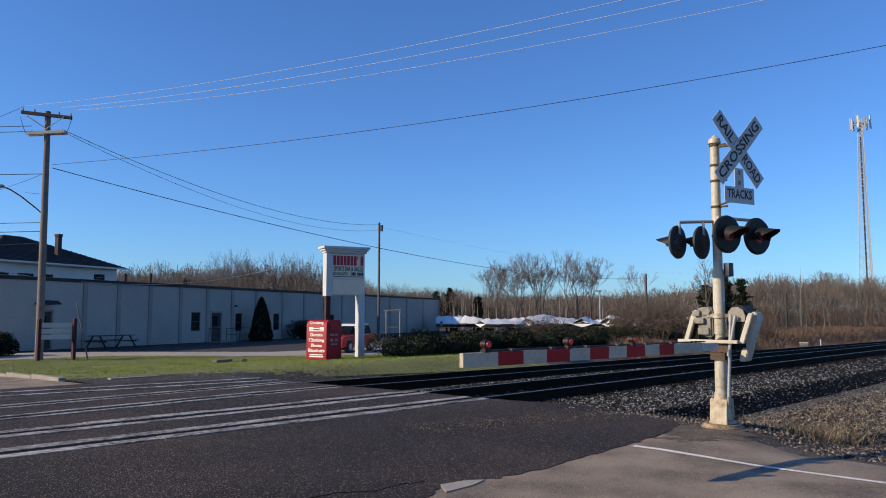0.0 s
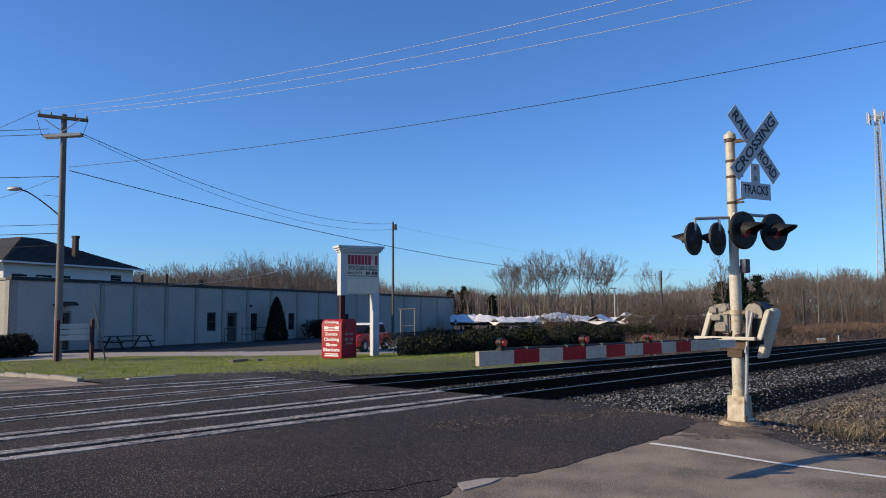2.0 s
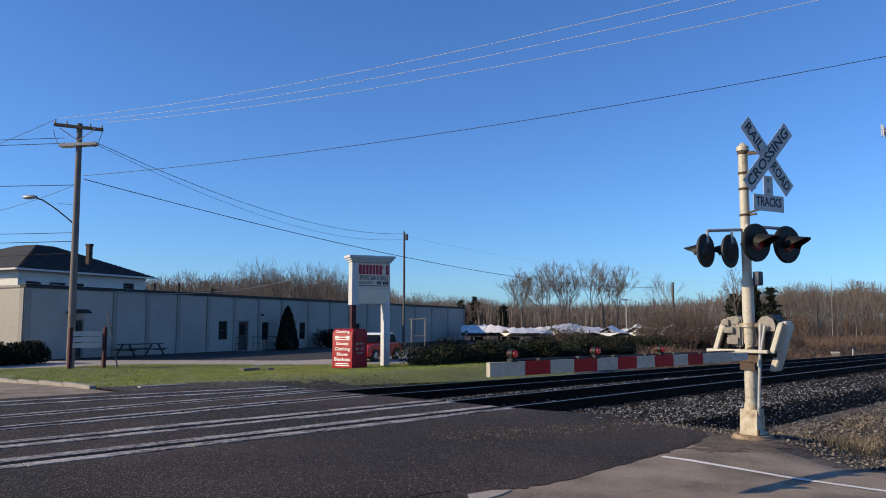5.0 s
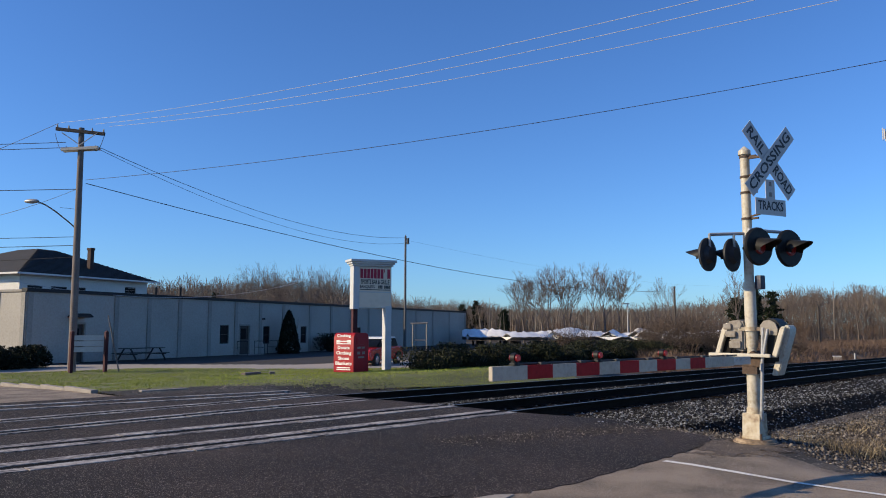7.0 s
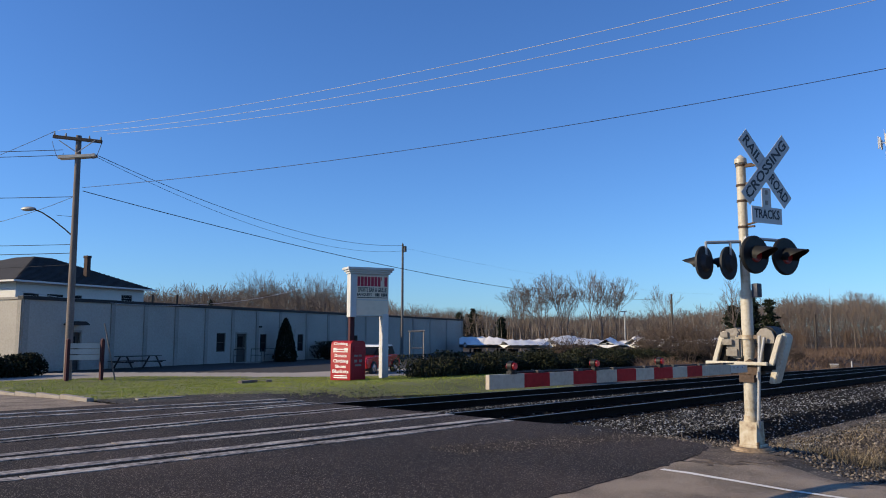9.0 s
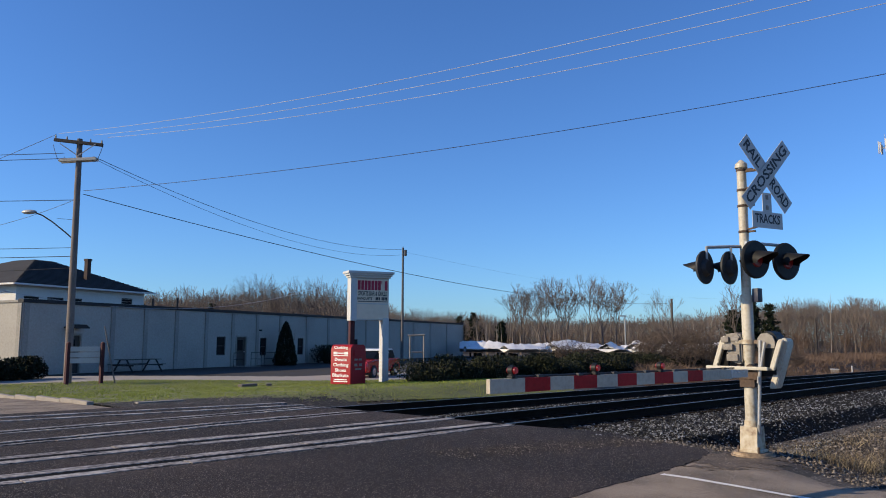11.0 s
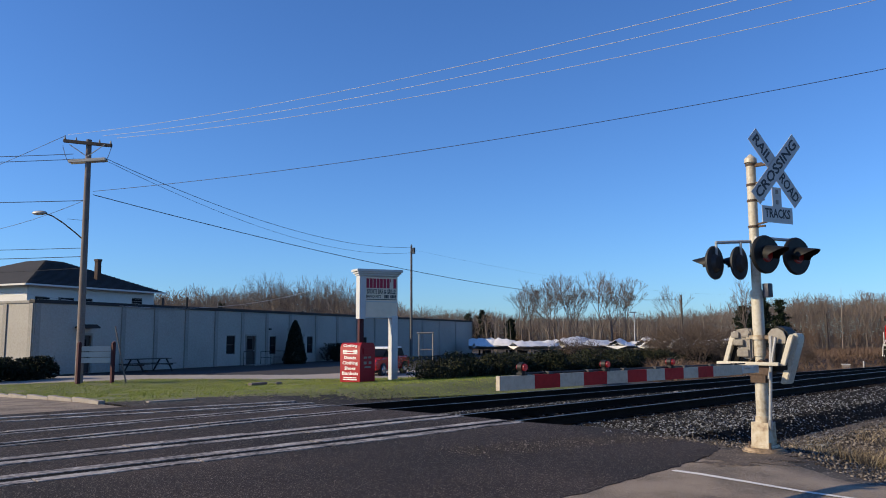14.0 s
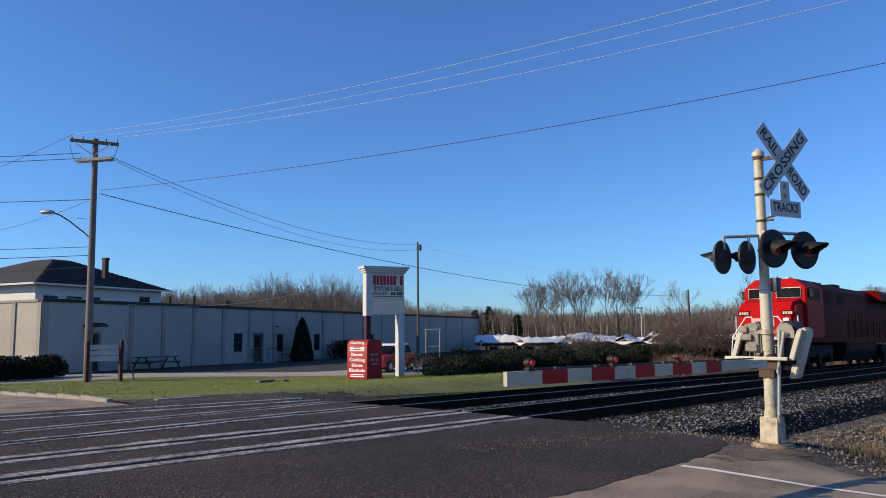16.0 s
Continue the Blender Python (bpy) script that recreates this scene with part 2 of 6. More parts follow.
    "grass": material("green_grass_blade", (0.22, 0.27, 0.028), (0.10, 0.135, 0.016), (0.40, 0.41, 0.07), rough=0.7, grain=8, stain=0.7, bump=0, random_by="Island", gloss=0.25),
    "straw": material("dry_straw_blade", (0.17, 0.125, 0.075), (0.05, 0.036, 0.023), (0.42, 0.34, 0.21), rough=0.8, grain=8, stain=1.5, bump=0, random_by="Island", gloss=0.25),
    "wrap": material("white_shrink_wrap", (0.72, 0.71, 0.70), (0.58, 0.57, 0.56), (0.78, 0.77, 0.76), rough=0.45, grain=3, stain=0.8, bump=0.15),
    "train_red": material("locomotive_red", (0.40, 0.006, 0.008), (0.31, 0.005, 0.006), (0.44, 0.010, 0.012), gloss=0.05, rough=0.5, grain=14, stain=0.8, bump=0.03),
    # locomotive red darkened for the side away from the sun; also on number boards
    "train_red_shaded": material("shaded_locomotive_red", (0.115, 0.004, 0.0025), (0.05, 0.003, 0.002), (0.16, 0.007, 0.005), gloss=0.02, rough=0.5, grain=14, stain=0.8, bump=0.05),
    "train_dark": material("underframe_black", (0.007, 0.006, 0.0055), (0.003, 0.003, 0.003), (0.02, 0.017, 0.015), gloss=0.2, rough=0.8, grain=14, stain=1.2),
    "headlight": material("lit_headlight", (0.8, 0.78, 0.7), rough=0.2, grain=10, glow=(1, 0.90, 0.66, 1.1)),
    "car_red": material("car_red_paint", (0.55, 0.012, 0.014), rough=0.25, grain=5, stain=0.5, bump=0, coat=0.6),
    "car_white": material("car_white_roof", (0.7, 0.7, 0.7), rough=0.3, grain=5, stain=0.5, bump=0, coat=0.5),
    "rubber": material("tyre_rubber", (0.02, 0.02, 0.02), rough=0.8, grain=20),
    "chrome": material("bright_metal", (0.6, 0.6, 0.6), rough=0.25, metal=1.0, bump=0),
}


# ---- builders ----
def box(bm, x0, x1, y0, y1, z0, z1, m=None, bevel=0.0):
    """Adds a box, bevelled if asked, turned by m."""
    fresh = bmesh.ops.create_cube(bm, size=1.0)["verts"]
    place = Matrix.LocRotScale(((x0 + x1) / 2, (y0 + y1) / 2, (z0 + z1) / 2), None, (abs(x1 - x0), abs(y1 - y0), abs(z1 - z0)))
    bmesh.ops.transform(bm, matrix=place, verts=fresh)
    if bevel:
        edges = list({e for v in fresh for e in v.link_edges})
        out = bmesh.ops.bevel(bm, geom=edges, offset=bevel, segments=2, affect="EDGES", profile=0.7)
        fresh = list({v for v in out["verts"]} | {v for v in fresh if v.is_valid})
    if m is not None:
        bmesh.ops.transform(bm, matrix=m, verts=fresh)
    return fresh


def rod(bm, a, b, r0, r1=None, sides=12, caps=True):
    """Adds a round bar from a to b."""
    a, b = Vector(a), Vector(b)
    r1 = r0 if r1 is None else r1
    fresh = bmesh.ops.create_cone(bm, cap_ends=caps, segments=sides, radius1=r0, radius2=r1, depth=(b - a).length)["verts"]
    turn = (b - a).to_track_quat("Z", "Y").to_matrix().to_4x4()
    bmesh.ops.transform(bm, matrix=Matrix.Translation((a + b) / 2) @ turn, verts=fresh)
    return fresh


def prism(bm, outline, axis, lo, hi):
    """Adds a solid from an outline of pairs, pushed along axis 'x' (pairs y, z), 'y' (pairs x, z) or 'z' (pairs x, y)."""
    def at(p, d):
        return {"x": (d, p[0], p[1]), "y": (p[0], d, p[1]), "z": (p[0], p[1], d)}[axis]
    a = [bm.verts.new(at(p, lo)) for p in outline]
    b = [bm.verts.new(at(p, hi)) for p in outline]
    k = len(outline)
    for i in range(k):
        bm.faces.new((a[i], a[(i + 1) % k], b[(i + 1) % k], b[i]))
    bm.faces.new(a[::-1])
    bm.faces.new(b)
    bmesh.ops.recalc_face_normals(bm, faces=bm.faces)
    return a + b


def mesh_of(name, bm, mat, smooth=False):
    me = bpy.data.meshes.new(name)
    bm.to_mesh(me)
    bm.free()
    me.materials.append(mat)
    if smooth:
        me.polygons.foreach_set("use_smooth", [True] * len(me.polygons))
        me.set_sharp_from_angle(angle=radians(35))
    return me


def part(name, bm, mat, parent, label="", smooth=False):
    ob = new(name, mesh_of(name, bm, mat, smooth))
    ob.parent = parent
    if label:
        tagged(ob, label)
    return ob


def thing(name, place, label, category, group="", kind=""):
    ob = new(name)
    ob.matrix_basis = place
    return tagged(ob, label, category, group, kind)


def single(name, bm, mat, label, category, group="", kind="", smooth=False, place=None):
    ob = new(name, mesh_of(name, bm, mat, smooth))
    if place is not None:
        ob.matrix_basis = place
    return tagged(ob, label, category, group, kind)


def raw(name, verts, faces, mat, label="", category="", kind="stuff", parent=None):
    """One mesh from arrays of vertices and equal-sided faces."""
    me = bpy.data.meshes.new(name)
    verts, faces = np.asarray(verts, dtype=np.float32), np.asarray(faces, dtype=np.int32)
    k = faces.shape[1]
    me.vertices.add(len(verts))
    me.vertices.foreach_set("co", verts.ravel())
    me.loops.add(faces.size)
    me.loops.foreach_set("vertex_index", faces.ravel())
    me.polygons.add(len(faces))
    me.polygons.foreach_set("loop_start", np.arange(0, faces.size, k, dtype=np.int32))
    me.polygons.foreach_set("loop_total", np.full(len(faces), k, dtype=np.int32))
    me.update(calc_edges=True)
    me.materials.append(mat)
    ob = new(name, me)
    ob.parent = parent
    return tagged(ob, label, category, "", kind)


def lettering(name, text, size, mat, parent, m, depth=0.003, width=None, label=""):
    """Raised letters with the built-in font, centred, as one mesh."""
    cu = bpy.data.curves.new(name, "FONT")
    cu.body, cu.size, cu.align_x, cu.align_y, cu.extrude = text, size, "CENTER", "CENTER", depth
    cu.resolution_u = 2
    cu.offset = size * 0.022
    temp = new(name, cu)
    me = bpy.data.meshes.new_from_object(temp.evaluated_get(bpy.context.evaluated_depsgraph_get()))
    bpy.data.objects.remove(temp)
    xs = [v.co.x for v in me.vertices]
    if width and xs:
        f = width / (max(xs) - min(xs))
        me.transform(Matrix.Diagonal((f, 1, 1, 1)))
    me.transform(m)
    me.materials.clear()
    me.materials.append(mat)
    ob = new(name, me)
    ob.parent = parent
    if label:
        tagged(ob, label)
    return ob


def stones(rng, spots, sizes):
    """Angular stones: squashed, jittered octahedra at the spots (N x 3)."""
    base = np.array([(1, 0, 0), (-1, 0, 0), (0, 1, 0), (0, -1, 0), (0, 0, 1), (0, 0, -1)], float)
    tri = np.array([(0, 2, 4), (2, 1, 4), (1, 3, 4), (3, 0, 4), (2, 0, 5), (1, 2, 5), (3, 1, 5), (0, 3, 5)])
    n = len(spots)
    v = base[None] + rng.normal(0, 0.28, (n, 6, 3))
    v *= sizes[:, None, None] * np.array([1.0, 1.0, 0.7])
    a = rng.uniform(0, 2 * np.pi, n)
    c, s = np.cos(a)[:, None], np.sin(a)[:, None]
    v = np.stack([v[..., 0] * c - v[..., 1] * s, v[..., 0] * s + v[..., 1] * c, v[..., 2]], -1) + spots[:, None]
    return v.reshape(-1, 3), (tri[None] + 6 * np.arange(n)[:, None, None]).reshape(-1, 3)


def blades(rng, spots, heights, width, lean=0.4):
    """Grass blades: one bent pair of triangles each."""
    n = len(spots)
    a = rng.uniform(0, 2 * np.pi, n)
    side = np.stack([np.cos(a), np.sin(a), np.zeros(n)], 1) * width[:, None]
    b = rng.uniform(0, 2 * np.pi, n)
    way = np.stack([np.cos(b), np.sin(b), np.zeros(n)], 1) * (rng.uniform(0.1, lean, n) * heights)[:, None]
    up = np.array([0, 0, 1.0]) * heights[:, None]
    v = np.stack([spots - side, spots + side, spots + way * 0.4 + up * 0.6 + side * 0.6, spots + way * 0.4 + up * 0.6 - side * 0.6, spots + way + up], 1)
    f = np.array([(0, 1, 2), (0, 2, 3), (3, 2, 4)])
    return v.reshape(-1, 3), (f[None] + 5 * np.arange(n)[:, None, None]).reshape(-1, 3)


def slivers(rng, spots, lengths, width, tilt=0.5):
    """Fine bare twigs: one slender upright triangle each."""
    n = len(spots)
    a = rng.uniform(0, 2 * np.pi, n)
    side = np.stack([np.cos(a), np.sin(a), np.zeros(n)], 1) * width[:, None]
    way = rng.normal(0, tilt, (n, 3))
    way[:, 2] = 1.0
    v = np.stack([spots - side, spots + side, spots + way * lengths[:, None]], 1)
    return v.reshape(-1, 3), np.arange(3 * n).reshape(-1, 3)


def leaves(rng, spots, size):
    """Small leaf sprays: a bent quad as two triangles, turned at random."""
    n = len(spots)
    u = rng.normal(size=(n, 3))
    u /= np.linalg.norm(u, axis=1)[:, None]
    w = np.cross(u, rng.normal(size=(n, 3)))
    w /= np.linalg.norm(w, axis=1)[:, None]
    s = (size * rng.uniform(0.6, 1.4, n))[:, None]
    v = np.stack([spots - u * s, spots + w * s * 0.45, spots + u * s, spots - w * s * 0.45 + np.cross(u, w) * s * 0.3], 1)
    f = np.array([(0, 1, 3), (1, 2, 3)])
    return v.reshape(-1, 3), (f[None] + 4 * np.arange(n)[:, None, None]).reshape(-1, 3)


def branches(rng, height, trunk_r, levels=5, bare=0.3, spread=0.42, stems=1, min_r=0.008, droop=0.0):
    """A bare tree as segments (start, end and their radii): stems that rise bare, then fork again and again into fine twigs."""
    out = []

    def grow(p, d, length, r, level):
        bits = 4 if level == 0 else 2
        for i in range(bits):
            bend = 0.05 if level == 0 else 0.13
            d = (d + Vector(rng.normal(0, bend, 3)) + Vector((0, 0, (0.10 - droop) if level else 0.0))).normalized()
            q = p + d * (length / bits)
            r1 = max(min_r, r * (1 - 0.35 / bits))
            out.append((p.copy(), q.copy(), r, r1))
            if 0 < level < levels and i == 0 and rng.random() < 0.7:
                twig(q, d, length * 0.62, r1 * 0.5, level)
            p, r = q, r1
        if level < levels:
            start = rng.uniform(0, 6.28)
            many = 3 if level == 0 or rng.random() < 0.35 else 2
            for k in range(many):
                twig(p, d, length * (rng.uniform(0.62, 0.88) if level else rng.uniform(0.5, 0.8)), r * 0.68, level, start + 6.28 * k / many)

    def twig(p, d, length, r, level, angle=None):
        angle = rng.uniform(0, 6.28) if angle is None else angle
        u = d.orthogonal().normalized()
        w = d.cross(u)
        side = u * math.cos(angle) + w * math.sin(angle)
        grow(p, (d + side * spread * rng.uniform(0.6, 1.4)).normalized(), length, max(min_r, r), level + 1)

    for k in range(stems):
        a = rng.uniform(0, 6.28)
        lean = 0.0 if stems == 1 else rng.uniform(0.1, 0.45)
        grow(Vector((0, 0, 0)), Vector((math.cos(a) * lean, math.sin(a) * lean, 1)).normalized(), height * bare * rng.uniform(0.8, 1.2), trunk_r, 0)
    top = max(q.z for _, q, _, _ in out)
    f = height / top
    return [(p * f, q * f, r, r1) for p, q, r, r1 in out]


def tubes(segments, sides=3):
    """Vertices and triangles of thin tapered tubes round segments."""
    n = len(segments)
    a = np.array([s[0] for s in segments], float)
    b = np.array([s[1] for s in segments], float)
    r0 = np.array([s[2] for s in segments])
    r1 = np.array([s[3] for s in segments])
    d = b - a
    d /= np.linalg.norm(d, axis=1)[:, None] + 1e-9
    ref = np.where(np.abs(d[:, 2:3]) > 0.9, np.array([[1.0, 0, 0]]), np.array([[0, 0, 1.0]]))
    u = np.cross(d, ref)
    u /= np.linalg.norm(u, axis=1)[:, None]
    w = np.cross(d, u)
    rings = []
    for c, r in ((a, r0), (b, r1)):
        for k in range(sides):
            t = 2 * np.pi * k / sides
            rings.append(c + (u * np.cos(t) + w * np.sin(t)) * r[:, None])
    v = np.stack(rings, 1)
    f = []
    for k in range(sides):
        j = (k + 1) % sides
        f += [(k, j, sides + j), (k, sides + j, sides + k)]
    f = np.array(f)
    return v.reshape(-1, 3), (f[None] + 2 * sides * np.arange(n)[:, None, None]).reshape(-1, 3)


def joined(pieces):
    """Joins (vertices, faces) pairs into one."""
    vs, fs, k = [], [], 0
    for v, f in pieces:
        vs.append(v)
        fs.append(f + k)
        k += len(v)
    return np.concatenate(vs), np.concatenate(fs)


def turned(v, angle, scale, at):
    c, s = math.cos(angle), math.sin(angle)
    return np.stack([v[:, 0] * c - v[:, 1] * s, v[:, 0] * s + v[:, 1] * c, v[:, 2]], 1) * scale + np.asarray(at)


def far_track(x):
    """Centre line of the far track."""
    return 13.2 + 0.07 * (x - 3.5)


def drop(x):
    """The far track sinks a little beyond the crossing."""
    return -0.012 * max(0.0, x - 9)


def step(a, b, v):
    t = min(max((v - a) / (b - a), 0), 1)
    return t * t * (3 - 2 * t)


def shoulder_fall(x):
    """The road falls away towards its gravel shoulder."""
    steps = ((7.0, 0.0), (8.3, -0.05), (9.1, -0.09), (10.1, -0.18), (11.2, -0.28), (13.0, -0.33))
    for (xa, za), (xb, zb) in zip(steps, steps[1:]):
        if x < xb:
            return za + (zb - za) * max(0.0, (x - xa) / (xb - xa))
    return -0.33


def ground_z(x, y):
    """Height of the bare ground."""
    back = -0.30 * step(17.5, 30, y) - 0.05 * step(30, 45, y)
    side = step(10.4, 12.5, x)
    fall = shoulder_fall(x) * (1 - step(3.0, 4.3, y) * (1 - step(10.6, 12.2, x)))
    near = fall * (1 - step(6.5, 7.4, y)) - 0.22 * step(10.8, 12.8, x) * math.exp(-((y - 6.0) / 0.55) ** 2)
    near += 0.075 * noise.noise((x * 0.75, y * 0.75, 12)) * step(10.9, 12.6, x) * (1 - step(5.6, 6.4, y))
    bed = -0.19 * side * step(6.0, 7.6, y) * (1 - step(17.0, 19.0, y - 0.07 * (x - 10)))
    low = (drop(x) - 0.12 * side) * step(11.4, 12.6, y) * (1 - step(16.6, 19.5, y - 0.07 * (x - 10)))
    return back + near + bed - 0.03 + low


# ---- ground, road and tracks ----
def ground():
    xs = np.unique(np.concatenate([np.geomspace(70, 2600, 16), -np.geomspace(20, 2600, 16), np.arange(-20, 70.1, 0.6)]))
    ys = np.unique(np.concatenate([np.geomspace(46, 2600, 18), -np.geomspace(10, 2600, 16), np.arange(-10, 46.1, 0.5)]))
    v = [(x, y, ground_z(x, y) - 0.04 + 0.02 * noise.noise((x * 0.9, y * 0.9, 0))) for y in ys for x in xs]
    nx = len(xs)
    f = [(j * nx + i, j * nx + i + 1, (j + 1) * nx + i + 1, (j + 1) * nx + i) for j in range(len(ys) - 1) for i in range(nx - 1)]
    raw("ground", v, f, M["soil"], "brown bare soil with sparse dead grass", "ground", "structure")


def sheet(name, inside, x0, x1, y0, y1, cell, lift, mat, label, category):
    """A patch of ground cover that follows the ground; inside(x, y) bounds it."""
    xs, ys = np.arange(x0, x1 + cell / 2, cell), np.arange(y0, y1 + cell / 2, cell)
    nx = len(xs)
    v = [(x, y, ground_z(x, y) + lift) for y in ys for x in xs]
    f = [(j * nx + i, j * nx + i + 1, (j + 1) * nx + i + 1, (j + 1) * nx + i) for j in range(len(ys) - 1) for i in range(nx - 1)
         if inside(xs[i] + cell / 2, ys[j] + cell / 2)]
    return raw(name, v, f, mat, label, category, "structure")


def road():
    # old carriageway: a slab that follows the fall of the ground beyond the tracks
    rng = np.random.default_rng(2)
    ys = [-60, -30, -10, -4] + list(np.arange(-3, 4.7, 0.22)) + [4.75, 4.85, 9, 12, 15, 17.5, 20, 22, 24, 27, 30, 35, 40, 50, 70, 100, 160]
    bm = bmesh.new()
    rows = []
    for y in ys:
        edge = 6.95
        if y < 4.8:
            edge = 9.40 + 0.22 * step(2.9, 4.0, y) + 0.28 * step(4.0, 4.7, y) + (rng.normal(0, 0.045) if y > -3.5 else 0)
        xs = [-6] + [-6 + (edge + 6) * k for k in (0.3, 0.7, 0.82, 0.86, 0.9, 0.94, 0.97)] + [edge]
        top = [(x, y, ground_z(x, y) + 0.03) for x in xs]
        rows.append([bm.verts.new(p) for p in [(-6, y, top[0][2] - 0.25)] + top + [(edge, y, top[-1][2] - 0.25)]])
    for a, b in zip(rows, rows[1:]):
        for i in range(len(a) - 1):
            bm.faces.new((a[i], b[i], b[i + 1], a[i + 1]))
    bmesh.ops.recalc_face_normals(bm, faces=bm.faces)
    road_ob = single("road", bm, M["old_asphalt"], "worn grey asphalt road over the tracks", "road", kind="structure")
    # fresh black asphalt round the rails, with a ragged near edge
    rng = np.random.default_rng(3)
    near = [(-8, 4.25), (2.0, 4.3), (3.5, 4.3), (4.3, 4.42), (4.75, 4.6), (5.05, 4.78), (5.6, 4.62), (6.2, 4.55), (7.0, 4.6), (7.9, 4.66), (8.8, 4.74), (9.6, 4.86), (10.15, 5.05)]
    line = []
    for (xa, ya), (xb, yb) in zip(near, near[1:]):
        for k in range(6):
            t = k / 6
            line.append((xa + (xb - xa) * t, ya + (yb - ya) * t + rng.normal(0, 0.018)))
    right = [(10.3, 5.2), (10.75, 6.3), (11.05, 7.4), (10.85, 8.3), (10.75, 9.2), (10.72, 11), (10.6, 12.8), (10.45, 14.3), (10.1, 15.6), (9.6, 16.6), (8.6, 17.2), (7.2, 17.4), (-8, 17.4)]
    outline = line + right
    bm = bmesh.new()
    top = [bm.verts.new((x, y, 0.006)) for x, y in outline]
    low = [bm.verts.new((x, y, -0.25)) for x, y in outline]
    k = len(outline)
    bm.faces.new(top)
    for i in range(k):
        bm.faces.new((top[i], low[i], low[(i + 1) % k], top[(i + 1) % k]))
    bmesh.ops.triangulate(bm, faces=[f for f in bm.faces if len(f.verts) > 4])
    bmesh.ops.recalc_face_normals(bm, faces=bm.faces)
    single("crossing_asphalt", bm, M["asphalt"], "fresh black asphalt round the rails of the crossing", "road", kind="structure")
    # edge line
    bm = bmesh.new()
    for ya, yb in [(-40, -4)] + [(-4 + k * 0.55, -4 + (k + 1) * 0.55) for k in range(15)] + [(4.25, 4.58)]:
        quad = [bm.verts.new((x, y, ground_z(x, y) + 0.036)) for x, y in ((7.99, ya), (8.09, ya), (8.09, yb), (7.99, yb))]
        bm.faces.new(quad)
    part("edge_line", bm, M["paint"], road_ob, "worn white painted edge line")
    bm = bmesh.new()
    prism(bm, [(4.85, 4.55), (5.02, 4.78), (5.3, 4.74), (5.45, 4.63), (5.2, 4.56)], "z", -0.02, 0.010)
    part("patch", bm, M["drive"], road_ob, "pale broken concrete patch")
    # crack in the asphalt
    pts = [(3.55, 5.35), (3.9, 5.22), (4.2, 5.2), (4.45, 5.02), (4.8, 5.05), (5.0, 4.98)]
    bm = bmesh.new()
    for (xa, ya), (xb, yb) in zip(pts, pts[1:]):
        d = math.atan2(yb - ya, xb - xa)
        box(bm, -0.02, math.hypot(xb - xa, yb - ya) + 0.02, -0.006, 0.006, 0.0, 0.010, pose(xa, ya, 0, 0, 0, math.degrees(d)))
    part("crack", bm, M["gap"], road_ob, "dark crack")
    # kerb beyond the tracks
    kerb = thing("kerb", pose(0, 0, 0), "pale worn concrete kerb beside the grass verge", "kerb", kind="structure")
    y = 18.7
    while y < 32:
        bm = bmesh.new()
        z = ground_z(7, y + 0.9) + 0.03
        box(bm, 6.86, 7.02, y, y + 1.78, z - 0.2, z + 0.09, None, 0.02)
        part("kerb_stone", bm, M["concrete"], kerb)
        y += 1.8
    bm = bmesh.new()
    box(bm, 7.9, 9.1, 18.3, 18.5, -0.2, 0.02, pose(0, 0, 0.0), 0.02)
    part("kerb_stone", bm, M["concrete"], kerb)
    return road_ob


def rail_mesh(x0, x1):
    """A rail with foot, web and head; its head's top lies at z = 0."""
    prof = [(-0.07, -0.17), (0.07, -0.17), (0.07, -0.158), (0.012, -0.14), (0.012, -0.045), (0.036, -0.035), (0.036, -0.003), (-0.036, -0.003), (-0.036, -0.035), (-0.012, -0.045), (-0.012, -0.14), (-0.07, -0.158)]
    bm = bmesh.new()
    prism(bm, prof, "x", x0, x1)
    head = bmesh.new()
    box(head, x0, x1, -0.03, 0.03, -0.004, 0.002)
    return bm, head


def track(place, label, x_end, first_tie, slope=0.0):
    t = thing("railway_track", place, label, "railway track", "tracks of the crossing", "structure")
    for s in (-0.7525, 0.7525):
        bm, head = rail_mesh(-60, x_end)
        for piece in (bm, head):
            bmesh.ops.translate(piece, verts=piece.verts, vec=(0, s, 0))
            bmesh.ops.bisect_plane(piece, geom=piece.verts[:] + piece.edges[:] + piece.faces[:], plane_co=(9, 0, 0), plane_no=(1, 0, 0))
            for v in piece.verts:
                v.co.z -= slope * max(0.0, v.co.x - 9)
        r = part("rail", bm, M["rail"], t)
        part("rail_head", head, M["railhead"], r, "polished steel running surface")
    bm = bmesh.new()
    box(bm, -0.11, 0.11, -1.3, 1.3, -0.30, -0.172, None, 0.012)
    me = mesh_of("tie", bm, M["tie"])
    rng = np.random.default_rng(5)
    for i in range(140):
        ob = new("tie", me)
        ob.parent = t
        x = first_tie + i * 0.52 + rng.normal(0, 0.015)
        ob.matrix_basis = pose(x, rng.normal(0, 0.03), rng.normal(0, 0.004) - slope * max(0.0, x - 9), 0, math.degrees(slope), rng.normal(0, 0.6))
    return t


